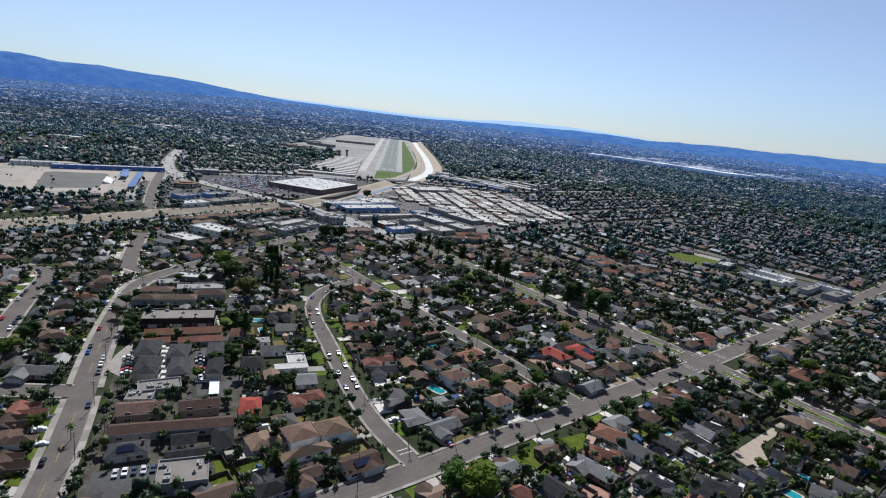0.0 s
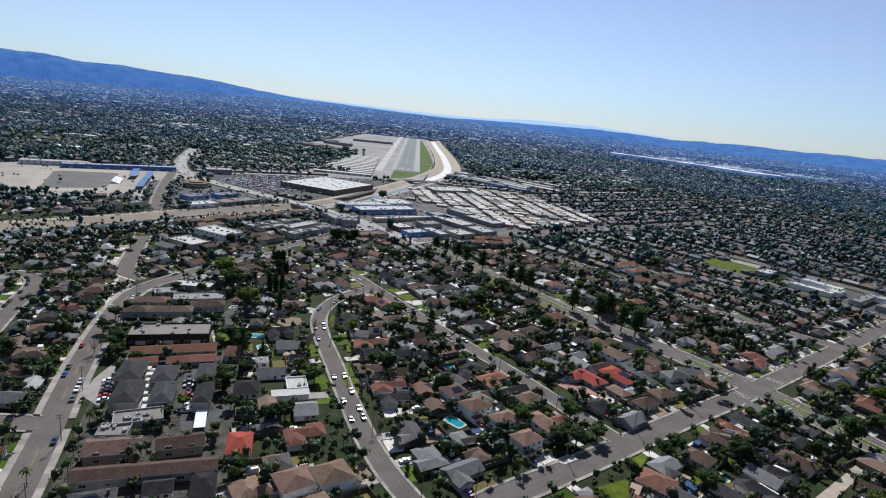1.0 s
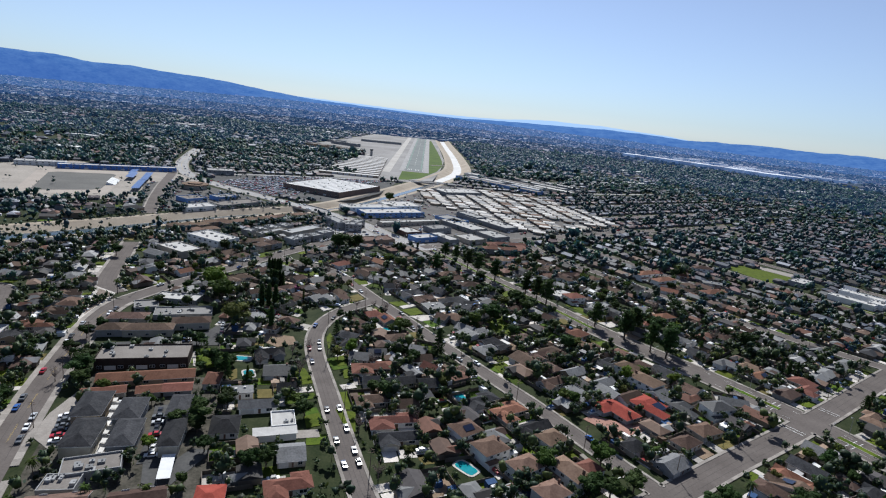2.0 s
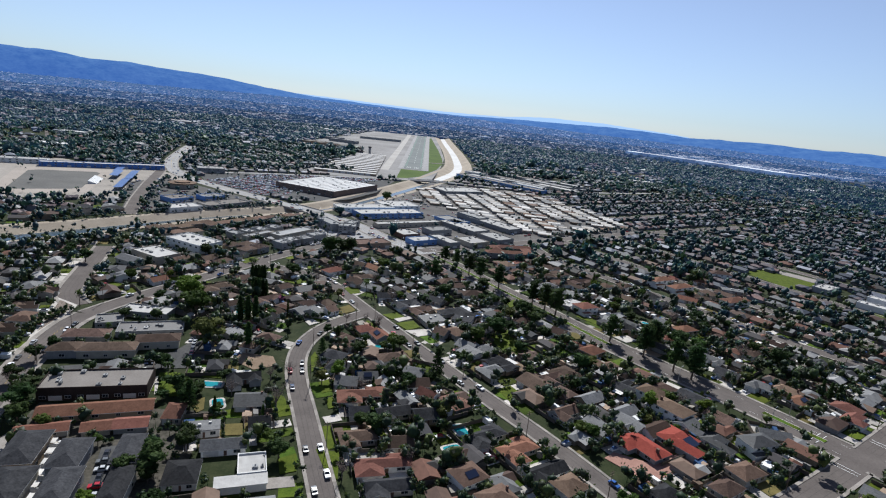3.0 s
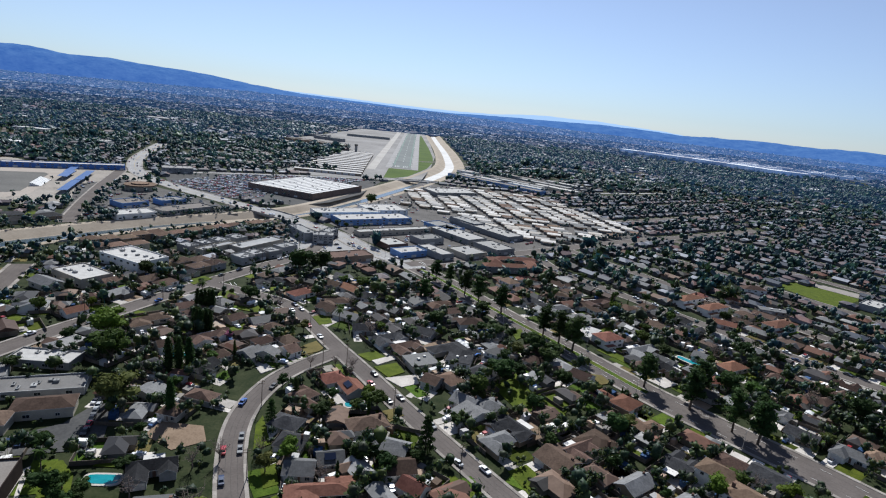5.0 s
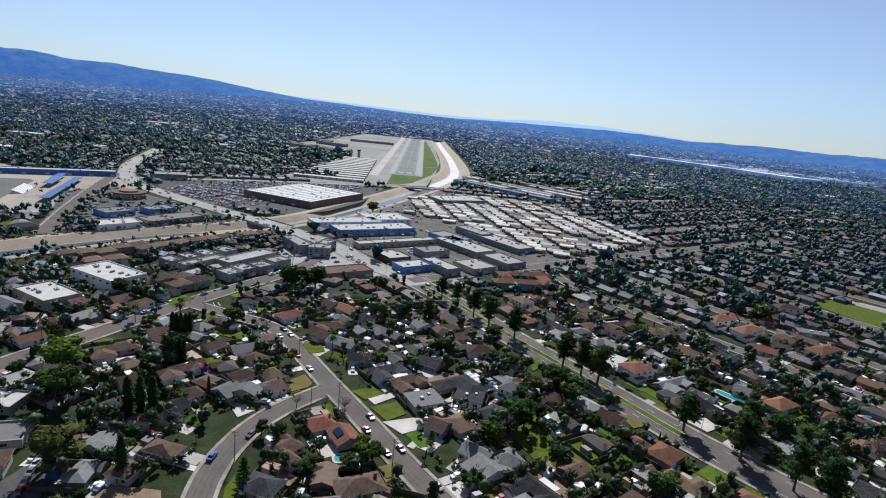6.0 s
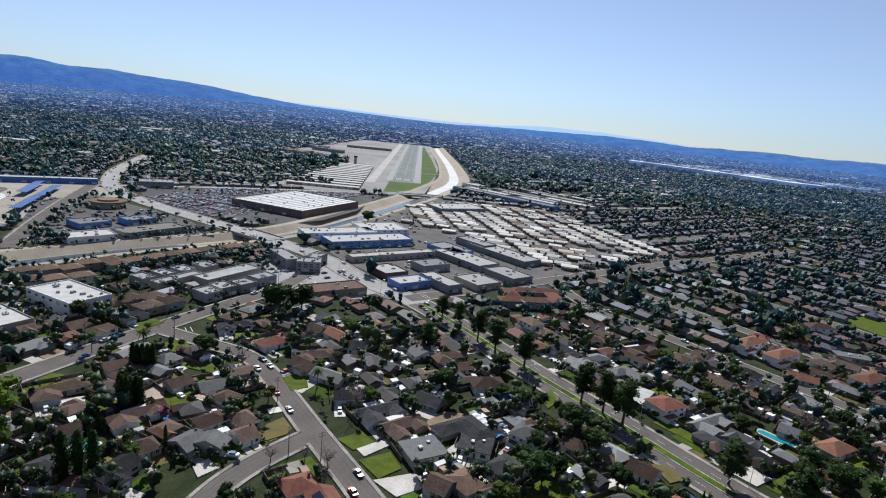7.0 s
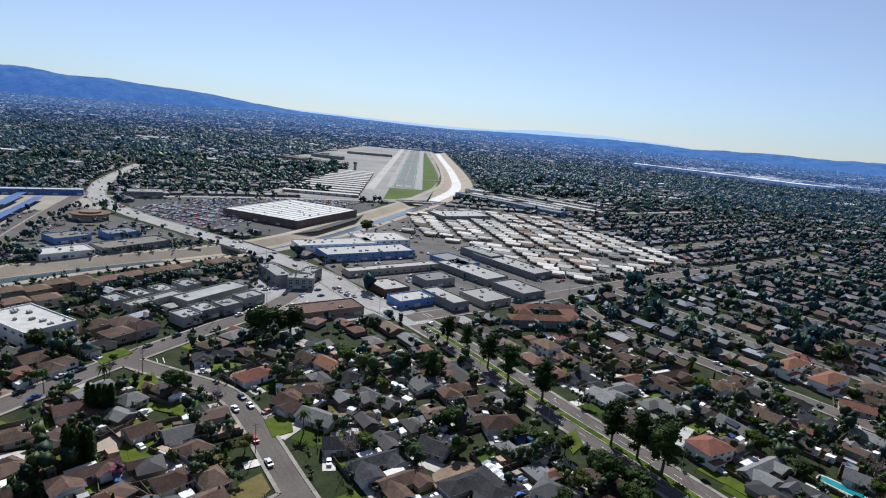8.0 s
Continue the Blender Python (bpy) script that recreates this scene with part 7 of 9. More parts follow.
# ---- the workshops between boulevard and channel ----
for x, y, r, w, d, h, wall, roof, lab in (
        (-87, 764, 35, 80, 26, 6, BLUE_WALL, "f", "long blue and white warehouse with grey flat roof"),
        (-118, 782, 33, 70, 24, 6, STUCCO[2], "w", "low warehouse with white flat roof"),
        (-84, 822, 33, 46, 36, 6, STUCCO[2], "w", "broad warehouse with white flat roof"),
        (-12, 764, -44, 38, 22, 5, BLUE_WALL, "l", "blue workshop with grey roof"),
        (2, 735, 43, 24, 58, 5, STUCCO[1], "f", "deep grey workshop with flat roof"),
        (36, 772, 42, 22, 74, 5, STUCCO[1], "f", "long grey workshop with flat roof"),
        (11, 668, 41, 24, 26, 4.8, STUCCO[0], "f", "grey workshop beside the street"),
        (-16, 656, 41, 13, 34, 5.5, STUCCO[1], "f", "narrow grey workshop beside a grass strip"),
        (36, 697, 41, 22, 32, 4.8, STUCCO[1], "f", "grey workshop with flat roof"),
        (-38, 648, 40, 26, 16, 4.8, BLUE_WALL, "w", "shop with blue walls and white flat roof"),
        (-56, 672, 40, 20, 24, 4.5, BROWN_WALL, "f", "low brown shop with dark roof"),
        (-84, 613, 37, 40, 17, 4.8, STUCCO[3], "b", "strip mall with brown flat roof"),
        (-59, 722, 38, 80, 11, 4.5, STUCCO[0], "f", "long storage row with grey flat roof"),
        (-26, 700, 40, 26, 18, 5.5, STUCCO[1], "l", "metal workshop with grey roof"),
        (12, 800, 42, 16, 40, 6, STUCCO[1], "l", "grey workshop by the mobile homes")):
    flat_building(x, y, r, w, d, h, wall, ROOF[roof], lab, "workshop", bays=max(3, int(w / 7)), units=max(4, int(w * d / 160)))
# white three-storey apartments at the junction
for x, y, r, w, d in ((-134, 671, -50, 33, 11), (-113, 661, 12, 17, 13), (-112, 678, 78, 18, 10)):
    e = flat_building(x, y, r, w, d, 7.4, STUCCO[1], ROOF["q"], "grey apartment house with pale grey flat roof", "apartments", "apartment_house", bays=4, units=7)
    for k in range(4):
        part("window", WIDE_WINDOW, e, m=pose(-w / 2 + (k + 0.5) * w / 4, -d / 2, 3.4))
# the store: white ribbed roof on brown walls
e = flat_building(-196, 920, -21, 96, 112, 7.5, STORE_WALL, ROOF["W"], "huge brown store with bright white flat roof", "store", "store", bays=10, units=26)
s = Soup()
for k in range(12):
    s.box(-44 + k * 7.6, -50, 0, -43.4 + k * 7.6, 50, 0.5)
part("roof_rib", s.mesh("roof_rib", ROOF["W"]), e, m=pose(0, 0, 7.25))
# low shops across the channel
for x, y, r, w, d, h, wall, roof in ((-288, 678, 52, 34, 20, 4.8, STUCCO[2], "w"), (-262, 718, 60, 52, 22, 4.8, STUCCO[1], "p"), (-316, 722, 60, 26, 22, 4.6, BLUE_WALL, "p"), (-291, 750, 58, 25, 18, 4.8, BLUE_WALL, "l"), (-384, 955, 30, 38, 26, 7, STUCCO[1], "f")):
    flat_building(x, y, r, w, d, h, wall, ROOF[roof], "low shop building with grey flat roof", "shop", bays=6, units=6)
e = new("round_shop")
tagged(e, "round low shop with pinkish flat roof", "shop")
e.matrix_basis = pose(-352, 806, 0.03)
for nm, r, z0, z1, mt in (("wall", 15, 0, 5.2, STUCCO[0]), ("roof", 16.5, 5.2, 6.2, ROOF["t"]), ("roof_drum", 9, 6.2, 7.6, ROOF["t"])):
    s = Soup()
    s.solid([(r * math.cos(k * math.pi / 16), r * math.sin(k * math.pi / 16), z0) for k in range(32)], [(r * math.cos(k * math.pi / 16), r * math.sin(k * math.pi / 16), z1) for k in range(32)], bottom=True)
    part(nm, s.mesh(nm, mt), e)
claim(-352, 806, 17)
# school: long blue block, bleachers, solar canopies
flat_building(-505, 890, 32, 150, 15, 6, STRONG_BLUE, ROOF["w"], "long blue school block with flat roof", "school", "school_block", bays=20, units=10)
flat_building(-600, 860, 27, 60, 18, 6, STUCCO[2], ROOF["w"], "white school block with white roof", "school", "school_block", bays=8, units=6)
for x, y, half, tilt in ((-407, 770, 33, 1), (-434, 836, 36, 1), (-452, 832, 24, -1), (-470, 866, 20, 1)):
    e = new("solar_canopy")
    tagged(e, "long blue solar canopy on steel posts", "solar canopy", "solar canopies")
    e.matrix_basis = pose(x, y, 0.03, 0, 0, 113)
    s = Soup()
    s.solid([(-half, -4.6, 4.3), (half, -4.6, 4.3), (half, 4.6, 4.3 - 0.6 * tilt), (-half, 4.6, 4.3 - 0.6 * tilt)], [(-half, -4.6, 4.5), (half, -4.6, 4.5), (half, 4.6, 4.5 - 0.6 * tilt), (-half, 4.6, 4.5 - 0.6 * tilt)], bottom=True)
    part("panel", s.mesh("panel", CANOPY), e)
    for k in range(5):
        s = Soup()
        s.tube((-half + 3 + k * (half - 3) / 2, 0, 0), (-half + 3 + k * (half - 3) / 2, 0, 4.0), 0.18, 0.18, 6)
        part("post", s.mesh("post", STEEL), e)
    claim(x - 12, y + 28, 6), claim(x, y, 6), claim(x + 12, y - 28, 6)
e = new("bleachers")
tagged(e, "pale stepped bleachers beside the sports field", "bleachers")
e.matrix_basis = pose(-443, 785, 0.03, 0, 0, 114)
for k in range(6):
    s = Soup()
    s.box(-22, k * 1.6, 0, 22, k * 1.6 + 1.6, 0.6 + k * 0.6)
    part("step", s.mesh("step", WHITE_PAINT), e)

for x, y, r, w, d, wall, roof in ((380, 603, 41, 12, 36, STUCCO[2], "w"), (357, 582, 41, 12, 36, STUCCO[2], "w"), (379, 580, 41, 18, 11, STUCCO[2], "w"), (392, 561, 40, 44, 9, STUCCO[1], "p"), (420, 566, 42, 9, 30, STUCCO[2], "w"), (406, 543, 36, 32, 14, STUCCO[1], "p"), (340, 634, 41, 26, 14, STUCCO[1], "w")):
    flat_building(x, y, r, w, d, 4.8, wall, ROOF[roof], "low school wing with %s flat roof" % ("white" if roof == "w" else "grey"), "school", "school_wing", bays=4, units=4)

# ---- airfield: hangar rows, tower, parked planes ----
HANGAR_ROOF = material("pale_hangar_metal", (0.45, 0.43, 0.4), (0.6, 0.58, 0.55), 0.1, 1.0)
for k in range(13):
    e = new("hangar_row")
    tagged(e, "long row of small hangars with pale metal roof", "hangar", "hangar rows")
    e.matrix_basis = pose(-203 - 3 * k, 1112 + 30 * k, 0.03, 0, 0, 4)
    wall, roof = Soup(), Soup()
    wall.box(-64 + 3 * k, -5, 0, 44, 5, 4)
    gable_roof(roof, wall, -64 + 3 * k, -5, 44, 5, 4, 1.0)
    part("wall", wall.mesh("wall", STUCCO[3]), e)
    part("roof", roof.mesh("roof", HANGAR_ROOF, TRIM), e)
    for j in range(7):
        part("hangar_door", GARAGE, e, m=pose(-36 + j * 11, -5, 0.1) @ Matrix.Diagonal((1.8, 1, 1.6, 1)))
for k in range(5):
    flat_building(-431 + 33 * k, 1664 - 16 * k, -24, 27, 38, 7, STUCCO[3], ROOF["p"], "tan aircraft hangar with pale metal roof", "hangar", "hangar", bays=2, units=2)
for x, y, r, w, d, h, roof in ((-372, 1814, -21, 95, 16, 8, "w"), (-305, 2088, 8, 140, 18, 6, "g"), (-395, 1530, 8, 40, 40, 7, "f"), (-420, 1900, 6, 60, 24, 7, "f")):
    flat_building(x, y, r, w, d, h, STUCCO[1], ROOF[roof], "long aircraft hangar with flat metal roof", "hangar", "hangar", bays=4, units=3)
e = new("control_tower")
tagged(e, "small airfield control tower with glazed cab", "control tower")
e.matrix_basis = pose(-246, 1540, 0.03)
for nm, a, z0, z1, mt in (("shaft", 3, 0, 14, STUCCO[1]), ("cab", 4, 14, 17, GLASS), ("roof", 4.6, 17, 17.6, STUCCO[1])):
    s = Soup()
    s.solid([(a * math.cos(k * math.pi / 4), a * math.sin(k * math.pi / 4), z0) for k in range(8)], [(a * 1.05 * math.cos(k * math.pi / 4), a * 1.05 * math.sin(k * math.pi / 4), z1) for k in range(8)], bottom=True)
    part(nm, s.mesh(nm, mt), e)

ps_, pw_, pt_ = Soup(), Soup(), Soup()
ps_.tube((-3.4, 0, 1.2), (0.5, 0, 1.35), 0.2, 0.62, 8)
ps_.tube((0.5, 0, 1.35), (3.4, 0, 1.2), 0.62, 0.35, 8)
pw_.box(-0.1, -5.4, 1.75, 1.4, 5.4, 1.9, bottom=True)
pt_.box(-3.5, -1.7, 1.35, -2.6, 1.7, 1.45, bottom=True)
pt_.box(-3.6, -0.08, 1.35, -2.7, 0.08, 2.7, bottom=True)
for x in (0.3, 3.0):
    ps_.tube((x, 0, 0), (x, 0, 1.0), 0.12, 0.12, 5)
PLANE_PARTS = [ps_.mesh("fuselage", WHITE_PAINT), pw_.mesh("wing", WHITE_PAINT), pt_.mesh("tail", WHITE_PAINT)]
for k in range(14):
    e = new("light_aircraft")
    tagged(e, "small white high-winged aircraft parked on the apron", "aircraft", "parked aircraft")
    e.matrix_basis = pose(-322 + (k % 7) * 16 + (k // 7) * 5, 1500 + (k // 7) * 60 - (k % 7) * 3, 0.08, 0, 0, 80 + 7 * (k % 3))
    for nm, me_ in zip(("fuselage", "wing", "tail"), PLANE_PARTS):
        part(nm, me_, e)

# ---- mobile homes: pale roofs in slanting rows ----
flat_building(-11, 1013, 33, 70, 40, 6, STUCCO[1], ROOF["f"], "broad grey metal shed beside the mobile homes", "workshop", bays=9, units=10)
for x, y, w, d, wall, roof in ((62, 1182, 200, 20, BLUE_WALL, "p"), (40, 1232, 90, 22, STUCCO[1], "w"), (118, 1172, 70, 18, STUCCO[2], "w"), (108, 1212, 110, 20, STUCCO[1], "f"), (82, 1258, 120, 22, STUCCO[1], "p"), (172, 1190, 90, 20, STUCCO[0], "w"), (160, 1245, 110, 22, STUCCO[1], "f"), (30, 1300, 70, 24, STUCCO[2], "w"), (200, 1268, 80, 20, STUCCO[1], "w"), (120, 1308, 120, 22, STUCCO[1], "p")):
    flat_building(x, y, -41 + RND.uniform(-2, 2), w, d, 6, wall, ROOF[roof], "long low industrial shed with pale flat roof", "workshop", bays=int(w / 22), units=3)
HOME_AREA = [(-78, 1005), (2, 1075), (105, 1088), (167, 1010), (226, 852), (124, 760), (93, 740), (50, 770), (-5, 843), (-65, 885)]
ms, mr = Soup(), Soup()
ms.box(-7.8, -3.1, 0, 7.8, 3.1, 2.9)
gable_roof(mr, ms, -7.8, -3.1, 7.8, 3.1, 2.9, 0.55, True, 0.3)
cp = Soup()
cp.box(-5.5, -5.3, 2.35, 4.5, -3.45, 2.48, bottom=True)
for x in (-3.3, 2.8):
    cp.tube((x, -4.9, 0), (x, -4.9, 2.4), 0.06, 0.06, 5)
HOME_WALL = [ms.mesh("wall", STUCCO[1]), ms.mesh("wall", STUCCO[3]), ms.mesh("wall", STUCCO[0])]
HOME_ROOF = [mr.mesh("roof", material("pale_metal_roof", (0.36, 0.34, 0.315), (0.5, 0.48, 0.45), 0.3, 3.0, vary=0.25), TRIM), mr.mesh("roof", material("cream_metal_roof", (0.32, 0.295, 0.26), (0.44, 0.41, 0.365), 0.3, 3.0, vary=0.25), TRIM), mr.mesh("roof", ROOF["l"], TRIM), mr.mesh("roof", ROOF["t"], TRIM)]
CARPORT = cp.mesh("carport", material("brown_awning", (0.1, 0.08, 0.068), (0.2, 0.165, 0.14), 0.3, 3.0, vary=0.4))
HOME_A, HOME_B = np.array((0.985, -0.17)), np.array((-0.25, 0.968))
for i in range(-10, 14):
    for j in range(-18, 20):
        q = np.array((70.0, 930.0)) + HOME_A * (i // 2 * 43.0 + i % 2 * 18.2) + HOME_B * (j * 12.2 + (i % 2) * 3.0)
        q += (RND.uniform(-1.2, 1.2), RND.uniform(-0.9, 0.9))
        if not inside(q[0], q[1], HOME_AREA) or (j % 13 == 6) or occupied(q[0], q[1], 5) or RND.random() < 0.04:
            continue
        e = new("mobile_home")
        k = RND.choice((0, 0, 0, 1, 1, 2, 2, 3))
        tagged(e, ("white", "cream", "grey", "tan")[k] + " roofed mobile home with a carport", "mobile home", "mobile homes")
        e.matrix_basis = pose(q[0], q[1], 0.1, 0, 0, -9 + RND.uniform(-4, 4)) @ Matrix.Diagonal((RND.uniform(0.82, 0.98), RND.uniform(1.3, 1.65), RND.uniform(0.95, 1.1), 1))
        part("wall", RND.choice(HOME_WALL), e)
        part("roof", HOME_ROOF[k], e)
        part("carport", CARPORT, e)

# ---- listed houses, then more along the streets ----
lawn, dry, dirt, slab, fence = Soup(), Soup(), Soup(), Soup(), Soup()
HOUSES = []


def lot(x, y, rot, w, d, rnd):
    """Front garden, driveway, back yard and fences of a house, front towards local -y."""
    c, s_ = math.cos(radians(rot)), math.sin(radians(rot))
    at = lambda a, b: (x + c * a - s_ * b, y + s_ * a + c * b)
    fx, fy = at(0, -d / 2 - 5)
    gap = road_gap(fx, fy)
    depth = 10 if gap > 5 else max(0.0, gap + 5 - 1.9)
    if road_gap(*at(0, -d / 2 - 12)) > 4:
        depth = 6
    if depth > 1.5:
        q = [at(-w * 0.1, -d / 2), at(-w * 0.1, -d / 2 - depth), at(w / 2 + 1.5, -d / 2 - depth), at(w / 2 + 1.5, -d / 2)]
        pick = rnd.random()
        (lawn if pick < 0.58 else dry if pick < 0.75 else slab if pick < 0.9 else dirt).face([(*v, 0.09) for v in q])
        q = [at(-w * 0.5, -d / 2 + 1), at(-w * 0.5, -d / 2 - depth - 1.8), at(-w * 0.14, -d / 2 - depth - 1.8), at(-w * 0.14, -d / 2 + 1)]
        slab.face([(*v, 0.12) for v in q])
    back = rnd.uniform(7, 11)
    q = [at(-w / 2 - 1.5, d / 2), at(w / 2 + 1.5, d / 2), at(w / 2 + 1.5, d / 2 + back), at(-w / 2 - 1.5, d / 2 + back)]
    if road_gap(*at(0, d / 2 + back)) > 3:
        pick = rnd.random()
        (lawn if pick < 0.6 else dry if pick < 0.74 else slab if pick < 0.86 else dirt).face([(*v, 0.06) for v in q[::-1]][::-1])
        q2 = [at(-w * 0.3, d / 2), at(w * 0.25, d / 2), at(w * 0.25, d / 2 + 3.5), at(-w * 0.3, d / 2 + 3.5)]
        slab.face([(*v, 0.1) for v in q2])
        for a, b in (((-w / 2 - 1.6, -1), (-w / 2 - 1.6, d / 2 + back)), ((w / 2 + 1.6, -1), (w / 2 + 1.6, d / 2 + back)), ((-w / 2 - 1.6, d / 2 + back), (w / 2 + 1.6, d / 2 + back))):
            (x0, y0), (x1, y1) = at(*a), at(*b)
            if road_gap((x0 + x1) / 2, (y0 + y1) / 2) > 3:
                ln = math.hypot(x1 - x0, y1 - y0)
                fence.rbox((x0 + x1) / 2, (y0 + y1) / 2, math.degrees(math.atan2(y1 - y0, x1 - x0)), ln, 0.18, 0, 1.75)
    HOUSES.append((x, y, rot, w, d))


# lawns, paving and dry grass that stand out: place, turn, width, depth
LAWN_SPOTS = ((-69, 328, 32, 6, 16), (-62, 309, 33, 8, 5), (-55, 294, 28, 6, 13), (-49, 277, 16, 8, 7), (-86, 318, 16, 18, 6), (-124, 337, 17, 7, 17), (30, 360, 61, 8, 13), (12, 353, 31, 6, 15), (44, 410, 0, 11, 19), (96, 474, 42, 12, 14), (97, 415, 40, 10, 9))
MORE_LAWNS = ((142, 406, 36, 9, 11), (170, 430, 39, 11, 9), (158, 341, 28, 6, 11), (143, 326, 30, 6, 8), (55, 330, 52, 6, 9), (-42, 310, 23, 8, 15), (-57, 346, 32, 8, 14), (0, 318, 37, 6, 7))
FAR_LAWNS = ((-165, 464, 74, 15, 5), (-135, 452, 70, 11, 6), (-13, 417, 38, 6, 11), (21, 422, 6, 3, 12), (54, 430, 34, 11, 8), (64, 421, 25, 8, 8), (41, 414, 17, 11, 7), (100, 476, 41, 12, 7), (116, 448, 38, 9, 5))
for spots, soup in ((LAWN_SPOTS, lawn), (MORE_LAWNS, lawn), (FAR_LAWNS, lawn), (((-65, 315, 28, 8, 5), (-127, 332, 17, 1.2, 15), (-46, 323, 31, 7, 5), (6, 392, 38, 8, 4), (-72, 462, 36, 6, 4)), slab), (((-81, 308, 19, 10, 7), (15, 385, 27, 8, 12), (52, 359, 48, 6, 4), (-22, 393, 49, 6, 6)), dry)):
    for k, (x, y, r, w, d) in enumerate(spots):
        soup.face([(*q, 0.16 + 0.004 * k + (0.06 if soup is dry else 0.1 if soup is slab else 0)) for q in rect(x, y, r, w, d)])
for row in NAMED_LOTS:
    lot(*row, RND)
for rows in BLOCKS.values():
    for x, y, rot, w, d, colour in rows:
        if occupied(x, y, 2.5) or any(inside(x, y, z[1]) for z in YARDS) or any(math.hypot(x - q[0], y - q[1]) < max(w, d) * 0.45 + 3.5 for q in POOLS):
            continue
        w, d = w * 0.88, d * 0.88
        gap = road_gap(x, y)
        if gap < d / 2 + 1.5:                     # stand clear of the kerb
            k = math.radians(rot)
            push = d / 2 + 1.5 - gap
            x, y = x - math.sin(k) * push, y + math.cos(k) * push
        house(x, y, rot, w, d, colour)
        lot(x, y, rot, w, d, RND)


def free(x, y, r, kerb=8.0):
    return road_gap(x, y) > kerb and channel_gap(x, y) > 18 and not occupied(x, y, r) and not any(inside(x, y, z) for z in ZONES) and not any(inside(x, y, z[1]) for z in YARDS)


def in_near(x, y):
    return 120 < y < 600 and -235 < x < 265 and abs(x) < 0.9 * y + 30


NEAR_MORE, MID = [], []
for key in STREET_NAMES:
    line, hw, sw = STREETS[key]
    p, d = SAMPLES[key]
    for side in (-1, 1):
        for row, off in enumerate((hw + sw + 12.5, hw + sw + 31)):
            k = RND.uniform(0, 3)
            while k < len(p) - 1:
                i = int(k)
                q = p[i] + side * off * np.array((d[i][1], -d[i][0]))
                rot = math.degrees(math.atan2(d[i][1], d[i][0])) + (180 if side > 0 else 0)
                w, dd = RND.uniform(11.5, 14.5), RND.uniform(9, 11.5)
                if row:
                    w, dd = RND.uniform(7.5, 11), RND.uniform(6.5, 9)
                if free(q[0], q[1], 7.6 if not row else 6.0, dd / 2 + 4) and -60 < q[1] < 1250 and abs(q[0]) < 0.95 * q[1] + 60:
                    (NEAR_MORE if in_near(*q) and len(NEAR_MORE) < 12 else MID).append((q[0], q[1], rot, w, dd))
                    claim(q[0], q[1], 7.4 if not row else 6.0)
                    k += RND.uniform(15.5, 19) / 4.0
                else:
                    k += 1.0
for x, y, rot, w, dd in NEAR_MORE:
    house(x, y, rot, w, dd, RND.choice("bbbggglllttorw"))
    lot(x, y, rot, w, dd, RND)
for _ in range(3600):
    y = RND.uniform(110, 760)
    x = RND.uniform(-1, 1) * (0.95 * y + 20)
    if free(x, y, 7.6 if in_near(x, y) else 5.2, 8):
        j = int(np.argmin(np.hypot(ALL_XY[:, 0] - x, ALL_XY[:, 1] - y)))
        nk = STREET_NAMES[int(ALL_KEY[j])]
        loc = j - int(np.argmax(ALL_KEY == ALL_KEY[j]))
        dv = SAMPLES[nk][1][loc]
        MID.append((x, y, math.degrees(math.atan2(dv[1], dv[0])) + RND.choice((0, 90, 180, 270)), RND.uniform(8, 12), RND.uniform(7, 9.5)))
        claim(x, y, 5.0)
        HOUSES.append((x, y, MID[-1][2], MID[-1][3], MID[-1][4]))

# ---- the suburb beyond: joined roofs, walls and trees ----
class Carpet:
    def __init__(self):
        self.v, self.f = [], []

    def add(self, pts, faces):
        i = len(self.v)
        self.v.extend(pts)
        self.f.extend(tuple(i + k for k in q) for q in faces)

    def build(self, name, mat, label, category, smooth=False):
        me_ = bpy.data.meshes.new(name)
        me_.from_pydata(self.v, [], self.f)
        me_.materials.append(mat)
        if smooth:
            me_.polygons.foreach_set("use_smooth", [True] * len(self.f))
        return tagged(new(name, me_), label, category, kind="stuff")


roofs, walls, woods, cars, boxes, sheds = Carpet(), Carpet(), Carpet(), Carpet(), Carpet(), Carpet()
BOXF = [(0, 1, 5, 4), (1, 2, 6, 5), (2, 3, 7, 6), (3, 0, 4, 7)]


def carpet_house(x, y, rot, w, d, h=2.8, rise=None, to=None):
    roof_to, wall_to = to or (roofs, walls)
    base = rect(x, y, rot, w, d)
    wall_to.add([(*q, 0.0) for q in base] + [(*q, h) for q in base], BOXF)
    eave = rect(x, y, rot, w + 1.1, d + 1.1)
    rise = rise or min(w, d) * RND.uniform(0.16, 0.24)
    c, s_ = math.cos(radians(rot)), math.sin(radians(rot))
    gable = RND.random() < 0.45
    if w >= d:
        r = (w + 1.1) / 2 - (0 if gable else d / 2)
        ridge = [(x - c * r, y - s_ * r, h + rise), (x + c * r, y + s_ * r, h + rise)]
        fs = [(0, 1, 5, 4), (2, 3, 4, 5), (1, 2, 5), (3, 0, 4)]
    else:
        r = (d + 1.1) / 2 - (0 if gable else w / 2)
        ridge = [(x + s_ * r, y - c * r, h + rise), (x - s_ * r, y + c * r, h + rise)]
        fs = [(1, 2, 5, 4), (3, 0, 4, 5), (0, 1, 4), (2, 3, 5)]
    roof_to.add([(*q, h - 0.1) for q in eave] + ridge, fs)


